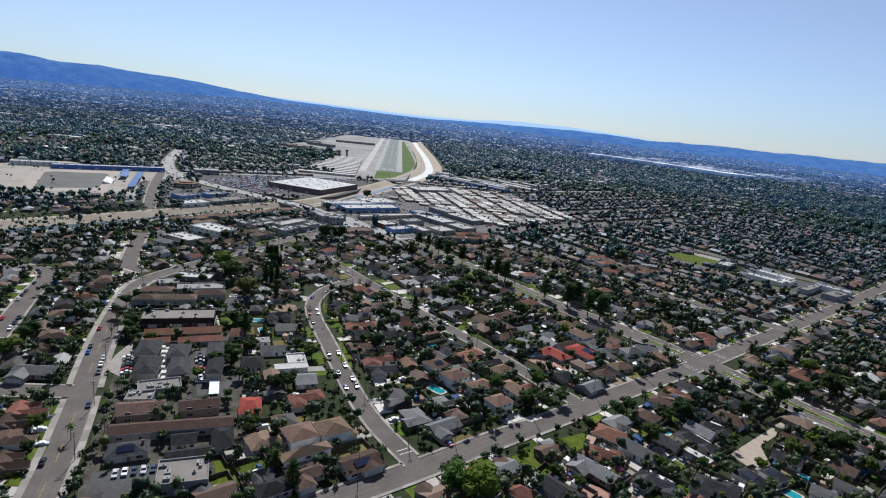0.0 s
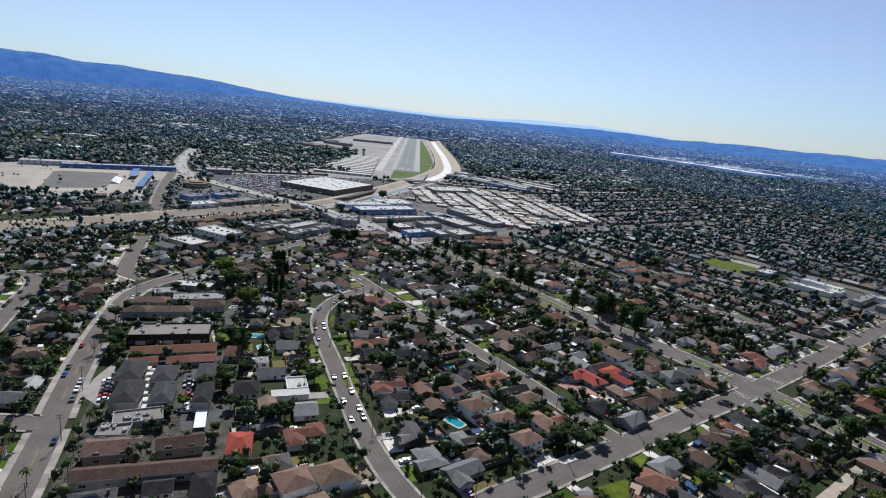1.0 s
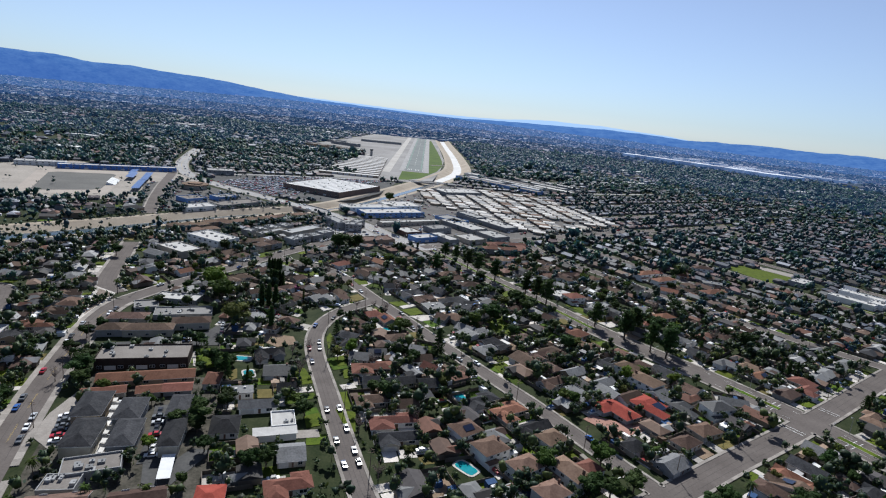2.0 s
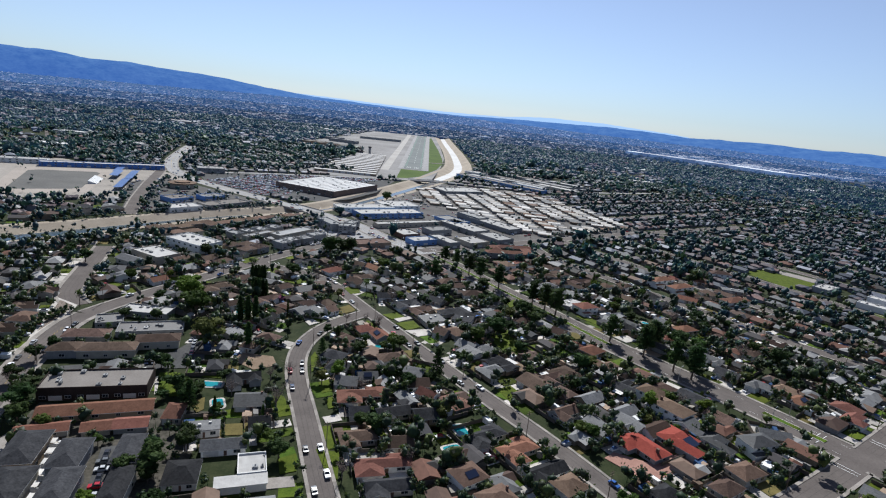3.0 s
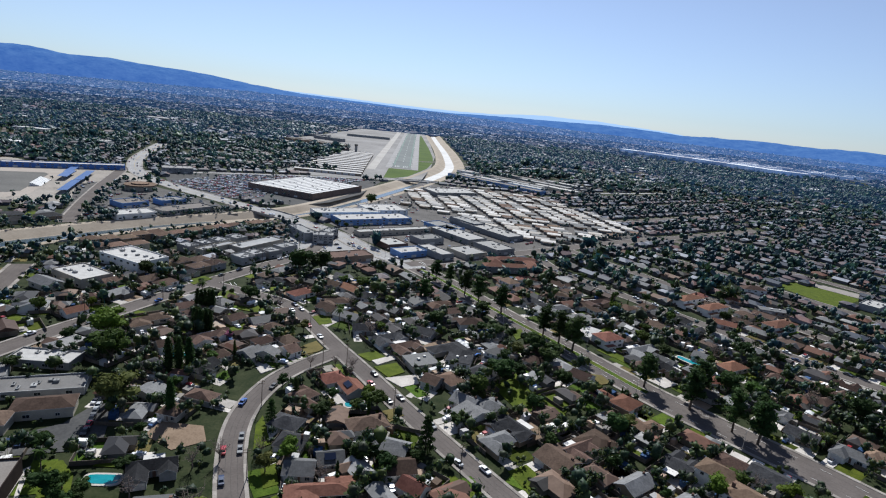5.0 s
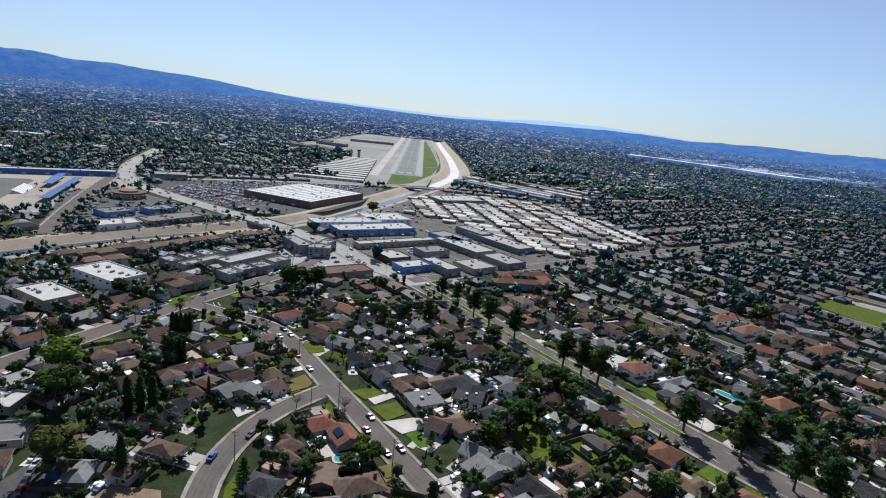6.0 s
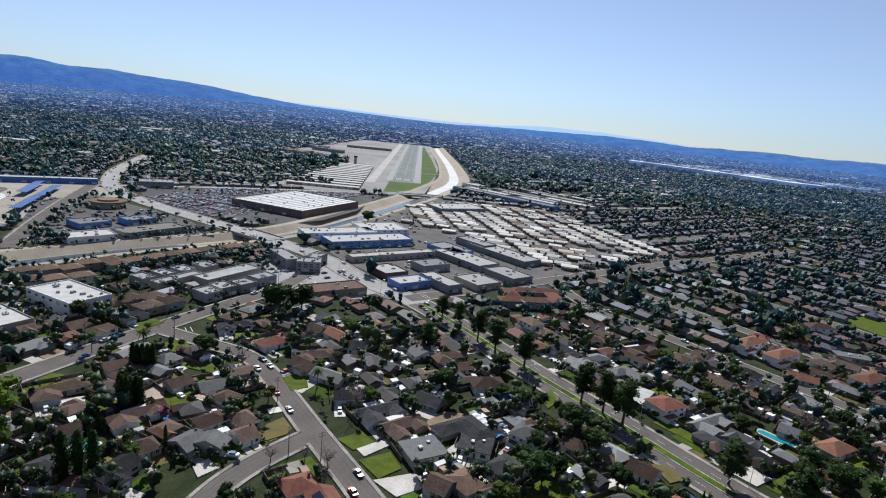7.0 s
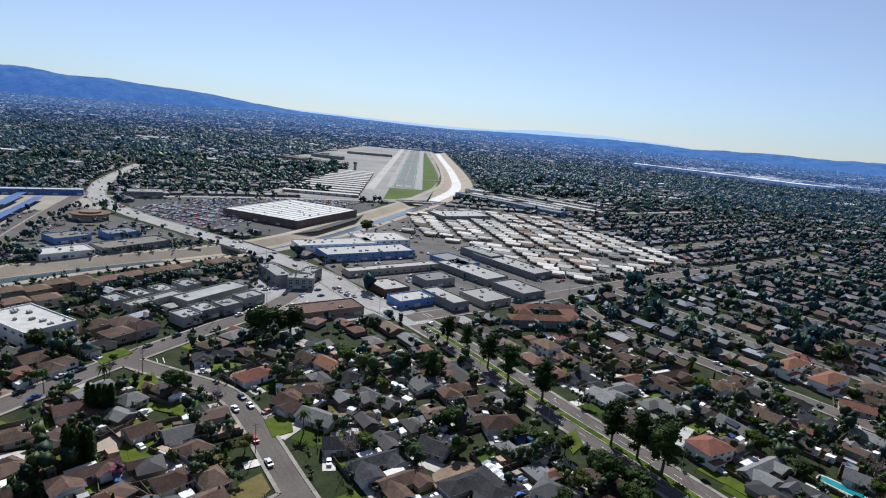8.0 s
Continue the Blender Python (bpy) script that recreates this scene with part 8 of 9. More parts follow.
PHI = (1 + 5 ** 0.5) / 2
ICO_V = np.array([(-1, PHI, 0), (1, PHI, 0), (-1, -PHI, 0), (1, -PHI, 0), (0, -1, PHI), (0, 1, PHI), (0, -1, -PHI), (0, 1, -PHI), (PHI, 0, -1), (PHI, 0, 1), (-PHI, 0, -1), (-PHI, 0, 1)]) / 1.902
ICO_F = [(0, 11, 5), (0, 5, 1), (0, 1, 7), (0, 7, 10), (0, 10, 11), (1, 5, 9), (5, 11, 4), (11, 10, 2), (10, 7, 6), (7, 1, 8), (3, 9, 4), (3, 4, 2), (3, 2, 6), (3, 6, 8), (3, 8, 9), (4, 9, 5), (2, 4, 11), (6, 2, 10), (8, 6, 7), (9, 8, 1)]
RNG = np.random.default_rng(11)


def carpet_tree(x, y, h, clumps=3, leaves=0, wide=1.0):
    """Uneven clumps over a short trunk, with loose leaves about them."""
    r = h * RNG.uniform(0.28, 0.42) * wide
    # farther trees take the bluer leaf colours that stand in for haze
    to = woods if math.hypot(x, y - 100) < RNG.uniform(380, 700) else haze_tinted_woods
    for k in range(clumps):
        cxy = RNG.normal(size=2) * r * (0.5 if clumps > 1 else 0.1)
        cz = h * RNG.uniform(0.45, 0.8)
        size = r * RNG.uniform(0.5, 0.85) * np.array((1, 1, RNG.uniform(0.8, 1.4)))
        if leaves:
            size *= 0.74
        mid = np.array((x + cxy[0], y + cxy[1], min(cz, h - size[2] * 0.6)))
        pts = ICO_V * size * RNG.uniform(0.6, 1.25, (12, 1)) + mid
        to.add(pts.tolist(), ICO_F)
        m = int(leaves * 0.8) // clumps
        if m:
            v = RNG.normal(size=(m, 3))
            v /= np.linalg.norm(v, axis=1)[:, None]
            c = mid + v * size * RNG.uniform(0.85, 1.36, (m, 1))
            q1, q2 = RNG.normal(size=(2, m, 3)) * 0.3
            for a, b, d in zip(c, q1, q2):
                to.add([tuple(a - b), tuple(a - d), tuple(a + b), tuple(a + d)], [(0, 1, 2, 3)])
    to.add([(x - 0.15, y, 0), (x + 0.15, y, 0), (x, y, h * 0.5)], [(0, 1, 2)])


# farther roofs, walls and trees, in bluer colours painted for haze
haze_tinted_roofs, haze_tinted_walls, haze_tinted_woods = Carpet(), Carpet(), Carpet()
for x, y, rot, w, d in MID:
    to = (haze_tinted_roofs, haze_tinted_walls) if math.hypot(x, y - 100) > RND.uniform(420, 800) else None
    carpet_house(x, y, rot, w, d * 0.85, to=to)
    c, s = math.cos(radians(rot)), math.sin(radians(rot))
    a, b = RND.choice((-1, 1)) * w * 0.26, RND.choice((-1, 1, -1)) * d * 0.3
    carpet_house(x + c * a - s * b, y + s * a + c * b, rot, w * 0.48, d * 0.75, 2.7, 1.35, to)
    if y < 560:
        lot(x, y, rot, w, d, RND)
BASE_ROT = math.degrees(math.atan2(U[1], U[0]))
far_street = Soup()
hazy_roofs, hazy_walls, hazy_woods = Carpet(), Carpet(), Carpet()


def tuft(carpet, x, y, z, r, h, n=9):
    """A small far crown: ragged leaf clusters round a low core."""
    v = RNG.normal(size=(n, 3))
    v /= np.linalg.norm(v, axis=1)[:, None]
    c = np.array((x, y, z + h * 0.6)) + v * np.array((r, r, h * 0.38)) * RNG.uniform(0.35, 0.95, (n, 1))
    p, q = RNG.normal(size=(2, n, 3)) * (r * 0.32, r * 0.32, h * 0.13)
    pts = np.stack([c - p, c - q, c + p, c + q], 1).reshape(-1, 3)
    core_ = np.array([(x + r * 0.62, y, z + h * 0.5), (x, y + r * 0.62, z + h * 0.5), (x - r * 0.62, y, z + h * 0.5), (x, y - r * 0.62, z + h * 0.5), (x, y, z + h * RNG.uniform(0.8, 0.95)), (x, y, z)]) + np.r_[RNG.normal(size=(4, 3)) * r * 0.15, np.zeros((2, 3))]
    i = len(carpet.v)
    carpet.v.extend(core_.tolist())
    carpet.f.extend((i + a, i + (a + 1) % 4, i + 4) for a in range(4))
    carpet.f.extend((i + (a + 1) % 4, i + a, i + 5) for a in range(4))
    i += 6
    carpet.v.extend(pts.tolist())
    carpet.f.extend((i + 4 * k, i + 4 * k + 1, i + 4 * k + 2, i + 4 * k + 3) for k in range(n))


def bent(x, y):
    """The streets of the suburb beyond curve a little."""
    return float(x + 34 * noise.noise((x / 230, y / 230, 4.0))), float(y + 34 * noise.noise((x / 230, y / 230, 9.0)))


for lo, hi, cu, cv in ((560, 1300, 18, 21), (1300, 2520, 24, 30)):
    m_u, m_v = int(hi * 1.5 / cu), int(hi * 1.5 / cv)
    for i in range(-m_u, m_u):
        for j in range(-m_v, m_v):
            q = U * ((i + RND.uniform(-0.3, 0.3)) * cu) + V * ((j + RND.uniform(-0.3, 0.3)) * cv) + (0, 100)
            x, y = bent(*q)
            r = math.hypot(x, y - 100)
            if not lo <= r < hi or y < 300 or abs(x) > 0.9 * y + 30:
                continue
            if channel_gap(x, y) < 17 or any(inside(x, y, z) for z in ZONES):
                continue
            street = i % 5 == 0 or j % 11 == 0
            if r < 1300 and (road_gap(x, y) < 9 or occupied(x, y, 6)):
                continue
            leafy_spot = 0.62 + 0.9 * noise.noise((x / 95, y / 95, 0.5)) + 0.5 * noise.noise((x / 300, y / 300, 2.5))
            # with distance: first haze-tinted colours, then haze emission as well
            tinted = r > RND.uniform(480, 820)
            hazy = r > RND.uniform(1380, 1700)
            if street and i % 5 == 0:
                far_street.face([(*v_, 0.12) for v_ in rect(*bent(*(U * (i * cu) + V * (j * cv) + (0, 100))), BASE_ROT + 9 * noise.noise((x / 230, y / 230, 5.0)), 6.5, cv * 1.15)])
            if not street and RND.random() < 0.93 - 0.25 * max(0.0, leafy_spot - 0.8):
                k = cu / 18
                big = RND.random() < 0.03
                w, d = RND.uniform(9.5, 16) * k ** 0.7 * (2.0 if big else 1), RND.uniform(8, 11) * k ** 0.7 * (1.5 if big else 1)
                rot = BASE_ROT + RND.choice((0, 0, 90)) + RND.gauss(0, 7) + 22 * noise.noise((x / 230, y / 230, 5.0))
                to = ((hazy_roofs, hazy_walls) if hazy else (haze_tinted_roofs, haze_tinted_walls)) if tinted else (roofs, walls)
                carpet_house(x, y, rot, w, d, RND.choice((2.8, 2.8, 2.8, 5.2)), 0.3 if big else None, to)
                if RND.random() < 0.6 and not big:
                    a, b = RND.choice((-1, 1)) * w * 0.28, RND.choice((-1, 1)) * d * 0.4
                    c_, s_ = math.cos(radians(rot)), math.sin(radians(rot))
                    carpet_house(x + c_ * a - s_ * b, y + s_ * a + c_ * b, rot, w * 0.45, d * 0.7, 2.75, None, to)
                pick = RND.random()
                (slab if pick < (0.45 if r < 700 else 0.22) else lawn if pick < 0.72 else dry if pick < 0.8 else dirt).face([(*v_, 0.1) for v_ in rect(x + RND.uniform(-7, 7), y - RND.uniform(6, 10), rot, RND.uniform(5, 12), RND.uniform(4, 9))])
            for _ in range(7 if r < 1300 else 9):
                if RND.random() < (0.66 if street else 0.8) * leafy_spot + 0.06:
                    a, b = RND.uniform(-cu, cu) * 0.6, RND.uniform(-cv, cv) * 0.6
                    if channel_gap(x + a, y + b) > 12 and not any(inside(x + a, y + b, z) for z in ZONES) and (r > 1300 or road_gap(x + a, y + b) > 1.5):
                        h = RND.choice((4, 5, 6, 7, 8, 9, 10, 11, 12, 13 if leafy_spot > 0.8 else 9, 17 if leafy_spot > 1.0 else 6)) * (1.0 if r < 1300 else 1.15)
                        tuft((hazy_woods if hazy else haze_tinted_woods) if r > RND.uniform(380, 700) else woods, x + a, y + b, 0.0, h * RND.uniform(0.4, 0.7), h, 9 if r < 1000 else 7 if r < 1500 else 5)
structure("suburb_streets", far_street, [ASPHALT], "narrow grey streets between the blocks beyond", "road")
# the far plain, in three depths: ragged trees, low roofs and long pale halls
# power: blue haze as emission, stronger with each depth
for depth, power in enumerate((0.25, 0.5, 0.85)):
    p_wood, p_roof = Carpet(), Carpet()
    for row in range(30):
        f = (depth + (row + 0.5) / 30) / 3
        az = -45.0
        while az < 45:
            az += RND.uniform(0.16, 0.5)
            x, y, z = on_plain(az, min(0.995, f + RND.uniform(-0.012, 0.012)))
            k = 1.0 - 0.45 * f
            patchy = noise.noise((x / 210, y / 300, 7.0)) + 0.5 * noise.noise((x / 60, y / 110, 8.0))
            if 15.5 < az < 35 and f < 0.42 and RND.random() < 0.7:
                continue
            if patchy > -0.6 + 0.3 * RND.random():
                h = RND.choice((6, 7, 8, 9, 11, 15)) * k
                tuft(p_wood, x, y, z - 0.5, h * RND.uniform(0.6, 1.3), h, 2)
            if RND.random() < 0.34:
                wide = RND.choice((10, 12, 14, 16, 20, 30)) * k * (2.2 if RND.random() < 0.06 else 1)
                b4, h = rect(x + RND.uniform(-9, 9), y - 6, -az + RND.uniform(-12, 12), wide, wide * 0.7), RND.uniform(3, 5.5) * k
                p_roof.add([(*v_, z - 1) for v_ in b4] + [(*v_, z + h) for v_ in b4[:2]] + [(*v_, z + h + 1.2) for v_ in b4[2:]], BOXF + [(4, 5, 6, 7)])
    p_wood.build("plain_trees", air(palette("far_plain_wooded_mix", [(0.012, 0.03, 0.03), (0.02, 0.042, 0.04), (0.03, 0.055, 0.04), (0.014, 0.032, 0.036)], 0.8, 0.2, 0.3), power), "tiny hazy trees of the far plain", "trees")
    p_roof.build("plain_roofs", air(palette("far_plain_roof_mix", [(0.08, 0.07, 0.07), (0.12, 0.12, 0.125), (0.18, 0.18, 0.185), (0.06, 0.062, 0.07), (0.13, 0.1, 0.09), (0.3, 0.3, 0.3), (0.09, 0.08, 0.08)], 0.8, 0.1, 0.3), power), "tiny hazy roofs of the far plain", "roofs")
# large pale roofs among the far houses and on the far plain
def far_hall(x, y, rot, w, d, h, z=0.0, to=None):
    b4 = rect(x, y, rot, w, d)
    (to or boxes).add([(*q, z) for q in b4] + [(*q, z + h) for q in b4], BOXF + [(4, 5, 6, 7)])


plain_halls, hall_gaps = Carpet(), Carpet()
for k in range(26):                               # the logistics park: one long row of white halls, with dark loading bays
    f = (k + 0.5) / 26
    az, deep = 15.6 + 15.0 * f, 0.25 - 0.24 * f ** 1.3 + (0.05 * (f - 0.85) / 0.15 if f > 0.85 else 0)
    x, y, z = on_plain(az, max(0.005, deep))
    far_hall(x, y, -az - 14, 44, 70, 14 + 4 * f, z, plain_halls)
    if k % 3 == 1 or RND.random() < 0.3:
        far_hall(x, y - 37, -az - 14, RND.uniform(8, 16), 4, 10, z, hall_gaps)
    if k > 4:
        for _ in range(3):
            x, y, z = on_plain(az + RND.uniform(-0.3, 4.5), deep + RND.uniform(0.06, 0.26))
            far_hall(x, y, -az + RND.uniform(-16, 4), RND.choice((40, 70, 100)), RND.uniform(14, 30), RND.uniform(9, 14), z, plain_halls)
for az, deep, w, d in ((-38.5, 0.58, 70, 20), (-37.2, 0.57, 60, 20), (-36, 0.56, 60, 18), (-34.9, 0.54, 50, 18), (-33.5, 0.52, 60, 18), (-31.2, 0.52, 40, 16), (-29.4, 0.5, 55, 16), (-27.8, 0.5, 24, 14), (-22, 0.62, 34, 14), (-18, 0.55, 40, 14), (-13.7, 0.1, 60, 26), (-9, 0.4, 40, 16), (-2.0, 0.08, 110, 30), (1.6, 0.2, 70, 22), (3.2, 0.21, 60, 22), (5.6, 0.19, 90, 26),
                       (8.4, 0.3, 60, 20), (11, 0.34, 50, 20), (12.6, 0.4, 70, 16), (-6, 0.55, 34, 14), (2, 0.5, 40, 16), (24, 0.5, 60, 16), (33, 0.45, 70, 16), (36, 0.3, 50, 18)):
    x, y, z = on_plain(az, deep)
    far_hall(x, y, -az + RND.uniform(-8, 3), w, d, RND.uniform(5, 8), z, plain_halls)
# halls and bays on the plain carry haze emission too
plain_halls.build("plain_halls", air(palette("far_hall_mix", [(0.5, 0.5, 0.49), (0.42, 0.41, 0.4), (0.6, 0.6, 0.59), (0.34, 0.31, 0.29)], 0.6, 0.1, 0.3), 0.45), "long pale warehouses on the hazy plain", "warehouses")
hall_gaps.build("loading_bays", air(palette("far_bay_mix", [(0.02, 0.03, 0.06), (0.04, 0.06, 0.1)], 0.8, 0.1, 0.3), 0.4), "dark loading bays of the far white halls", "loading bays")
for x, y, w in ((-900, 1900, 70), (-860, 1950, 60), (600, 1200, 40), (640, 1230, 36), (-800, 1250, 50), (-1100, 2300, 90), (900, 1500, 50), (1000, 1800, 60), (1300, 2000, 70), (-1000, 1500, 50), (-520, 2300, 70), (-654, 2354, 60), (-640, 1180, 46), (-700, 1060, 60), (420, 1500, 60), (520, 1900, 70), (250, 2100, 80), (760, 2150, 60), (-1250, 1700, 60), (-1500, 2000, 80)):
    far_hall(x, y, RND.uniform(0, 12), w, RND.uniform(18, 32), RND.uniform(5, 8))
boxes.build("far_warehouses", PALE_ROOF, "large pale-roofed warehouses far off", "warehouses")


# ---- trees ----
for x, y, *_ in POOLS:                            # the pools lie open to the sun
    claim(x, y, 6.0), claim(x - 1.5, y - 6.0, 4.0)
for rows in TREE_ROWS.values():
    for x, y, h, kind, leaf in rows:
        gap = road_gap(x, y)
        tree(x, y, h, kind, leaf, 1.2 if h > 14 and kind == "broad" else 1.25 if kind == "broad" else 1.35 if kind == "tall" else 1.45 if kind == "cypress" else 1.0)
PAVED = [z[1] for z in YARDS if z[0] not in ("apartment_grounds", "garden_lawn")]
n_tree = 0
for x, y, rot, w, d in HOUSES:
    if not (110 < y < 620 and abs(x) < 0.85 * y + 20):
        continue
    c, s = math.cos(radians(rot)), math.sin(radians(rot))
    for a, b, chance in ((RND.uniform(-w / 2, w / 2), d / 2 + RND.uniform(3, 9), 0.75), (RND.uniform(-w, w) * 0.6, d / 2 + RND.uniform(4, 10), 0.75), (RND.uniform(-w, w) * 0.6, d / 2 + RND.uniform(2, 11), 0.35), (w / 2 + 2.2, RND.uniform(-d / 2, d / 2), 0.55), (RND.uniform(0, w / 2), -d / 2 - RND.uniform(3, 6), 0.35)):
        q = x + c * a - s * b, y + s * a + c * b
        if RND.random() < chance * 0.95 and road_gap(*q) > 1.6 and not occupied(q[0], q[1], 0.6) and not any(inside(q[0], q[1], z) for z in PAVED):
            h = RND.choice((4, 5, 5.5, 6, 6.5, 7, 7.5, 8, 9, 10, 12))
            if n_tree < 210 and RND.random() < 0.55:
                kind = RND.choice(("broad",) * 7 + ("shrub", "shrub", "bare", "palm", "conifer", "cypress"))
                tree(q[0], q[1], 2.4 if kind == "shrub" else h, kind, RND.choice(("dark", "dark", "dark", "mid", "mid", "olive", "bright") if kind == "broad" else ("dark", "mid")), RND.uniform(0.95, 1.35))
                n_tree += 1
            else:
                carpet_tree(q[0], q[1], h, 3, 108 if y < 430 else 60 if y < 540 else 30)
for x, y, rot, w, d in MID:
    for _ in range(4 if y < 480 else 5 if y < 640 else 6):
        a = RND.uniform(0, 6.28)
        q = x + math.cos(a) * RND.uniform(7, 11), y + math.sin(a) * RND.uniform(7, 11)
        if RND.random() < 0.5 and road_gap(*q) > 1.2 and not occupied(q[0], q[1], 0.0) and not any(inside(q[0], q[1], z) for z in ZONES + PAVED):
            carpet_tree(q[0], q[1], RND.choice((5, 6, 7, 8, 9, 10, 12)), 3 if y < 700 else 2, 90 if y < 430 else 45 if y < 560 else 15 if y < 700 else 0)
for _ in range(5200):                             # larger garden trees in loose groups over the blocks
    y = RND.uniform(610, 900)
    x = RND.uniform(-1, 1) * (0.9 * y + 20)
    if noise.noise((x / 60, y / 60, 3.5)) > 0.26 and road_gap(x, y) > 1.5 and channel_gap(x, y) > 12 and not occupied(x, y, 0.5) and not any(inside(x, y, z) for z in ZONES) and RND.random() < 0.5:
        h = RND.choice((6, 7, 8, 9, 10, 12, 15))
        tuft(woods if y < RND.uniform(500, 760) else haze_tinted_woods, x, y, 0.0, h * RND.uniform(0.34, 0.55), h, 30 if y < 620 else 16)
for _ in range(130):                              # trees among the mobile homes
    x, y = RND.uniform(-78, 226), RND.uniform(740, 1088)
    if inside(x, y, HOME_AREA):
        carpet_tree(x, y, RND.uniform(3, 6.5), 2, 6)
for _ in range(8200):                             # shrubs and small trees wherever the gardens leave room
    y = RND.uniform(125, 560)
    x = RND.uniform(-1, 1) * (0.85 * y + 20)
    if road_gap(x, y) > 2.2 and not occupied(x, y, 1.3) and not any(inside(x, y, z) for z in ZONES) and not any(inside(x, y, z) for z in PAVED) and RND.random() < 0.6:
        carpet_tree(x, y, RND.choice((2, 2.5, 3, 3.5, 4, 5, 6, 7, 8.5)), 2, 42 if y < 360 else 32 if y < 460 else 12, 1.15)
p, d = SAMPLES["west_avenue"]
for i in range(len(p) - 1):                       # hedge and trees along the west side of the avenue
    for f in (0.0, 0.35, 0.7):
        o = -(6.5 + 2.2 + RND.uniform(1.2, 4.5))
        x, y = p[i] + f * (p[i + 1] - p[i]) + o * np.array((d[i][1], -d[i][0]))
        if 238 < y < 440 and not occupied(x, y, 0.2) and road_gap(x, y) > 1.5:
            carpet_tree(x, y, RND.choice((3, 3.5, 4, 5, 7)), 3, 50)
for x, y, h in ((-386, 682, 8), (-374, 699, 8), (-356, 692, 8), (-356, 712, 7), (-340, 712, 8), (-321, 669, 9), (-303, 664, 10), (-332, 625, 9), (-347, 609, 8), (-353, 601, 8), (-290, 572, 7), (-281, 588, 8), (-292, 546, 8), (-295, 523, 9), (-288, 533, 7), (-299, 643, 8), (-297, 667, 8), (-380, 690, 6), (-364, 700, 7), (-328, 660, 7)):
    for _ in range(3):                            # clumps by the school and the near bank of the channel
        q = x + RND.uniform(-5, 5), y + RND.uniform(-5, 5)
        if road_gap(*q) > 1.5 and channel_gap(*q) > 3:
            carpet_tree(q[0], q[1], h * RND.uniform(0.8, 1.2), 3, 40, 1.2)
for k in range(64):                               # dark hedge along the street side of the mobile homes
    f = k / 63
    x, y = 104 + 124 * f + RND.uniform(-2, 2), 752 + 102 * f + RND.uniform(-2, 2)
    if road_gap(x, y) > 2:
        carpet_tree(x, y, RND.uniform(4, 7), 2, 12)
for _ in range(150):                              # trees between the flats and the townhouses
    x, y = RND.uniform(-265, -125), RND.uniform(550, 690)
    if road_gap(x, y) > 1.5 and channel_gap(x, y) > 5 and not occupied(x, y, 0.4):
        carpet_tree(x, y, RND.choice((3, 4, 5, 6, 7)), 2, 24)
for k in range(60):                               # dark trees along the edge of the hangar area
    f = k / 59
    carpet_tree(-300 + 90 * f + RND.uniform(-5, 5), 1090 + 40 * f + 170 * (1 - f) * RND.random(), RND.uniform(6, 12), 2, 0)
# hedge and shrubs along the channel
for k in range(90):
    f = k / 89
    x, y = -345 + 165 * f, 520 + 200 * f + RND.uniform(-3, 3)
    if channel_gap(x + 8, y - 6) > 4 and not occupied(x + 8, y - 6, 0.5):
        carpet_tree(x + 8, y - 6, RND.uniform(3.5, 6.5), 3, 10)
for i in range(len(CH_XY)):                       # shrubs along the far rim of the channel
    (x, y), (dx, dy), h = CH_XY[i], CH_DIR[i], CH_HALF[i]
    if 560 < y < 760:
        for _ in range(4):
            o = -(h + RND.uniform(5.5, 9))
            q = x + dy * o + RND.uniform(-3, 3), y - dx * o + RND.uniform(-3, 3)
            if not occupied(q[0], q[1], 0.3) and road_gap(*q) > 1:
                carpet_tree(q[0], q[1], RND.uniform(3, 6.5), 3, 10)
for k in range(110):                              # tall hedge between the townhouses and the flats
    f = k / 109
    x, y = float(np.interp(f, (0, 0.25, 0.45, 0.6, 0.8, 1), (-218, -212, -202, -187, -173, -165))) + RND.uniform(-2, 2), 592 + 94 * f + RND.uniform(-2, 2)
    if not occupied(x, y, 0.3):
        carpet_tree(x, y, RND.uniform(6.0, 9.0), 3, 24)
for k in range(60):
    f = k / 59
    x, y = -352 + 130 * f, 590 + 150 * f
    if channel_gap(x, y) > 3 and RND.random() < 0.5:
        carpet_tree(x + RND.uniform(-4, 4), y + RND.uniform(-4, 4), RND.uniform(3, 6), 3, 6)
for zone, n_ in ((RETAIL, 210), (STORE_LOT, 120), (WORKS, 130), (MALL, 14), (SCHOOL, 50), (AIRFIELD, 60)):
    for _ in range(n_):
        x, y = RND.uniform(min(q[0] for q in zone), max(q[0] for q in zone)), RND.uniform(min(q[1] for q in zone), max(q[1] for q in zone))
        if inside(x, y, zone) and not occupied(x, y, 2) and road_gap(x, y) > 1.5 and channel_gap(x, y) > 10 and not inside(x, y, HOME_AREA):
            if zone is AIRFIELD and (y > 1800 or x > -320):
                continue
            carpet_tree(x, y, RND.uniform(5, 11) if zone is RETAIL else RND.uniform(3, 7.5), 3, 14)
structure("lawns", lawn, [LAWN], "patchwork of green lawns in front and back yards", "lawn")
structure("dry_lawns", dry, [DRY_LAWN], "patches of yellowed grass in the yards", "lawn")
structure("bare_yards", dirt, [DIRT], "patches of bare tan earth in the yards", "yard")
structure("driveways", slab, [CONCRETE], "pale concrete driveways and patios of the houses", "driveway")
structure("yard_fences", fence, [FENCE], "low block walls and board fences between the yards", "fence", "stuff")

# yards with a shape of their own
for k, (name, poly, mat, lab) in enumerate(YARDS):
    area(name, poly, 0.05 if name == "apartment_grounds" else 0.3 if name == "traffic_island" else 0.36 if name == "island_paving" else 0.2 + 0.003 * k, mat, lab, "yard")

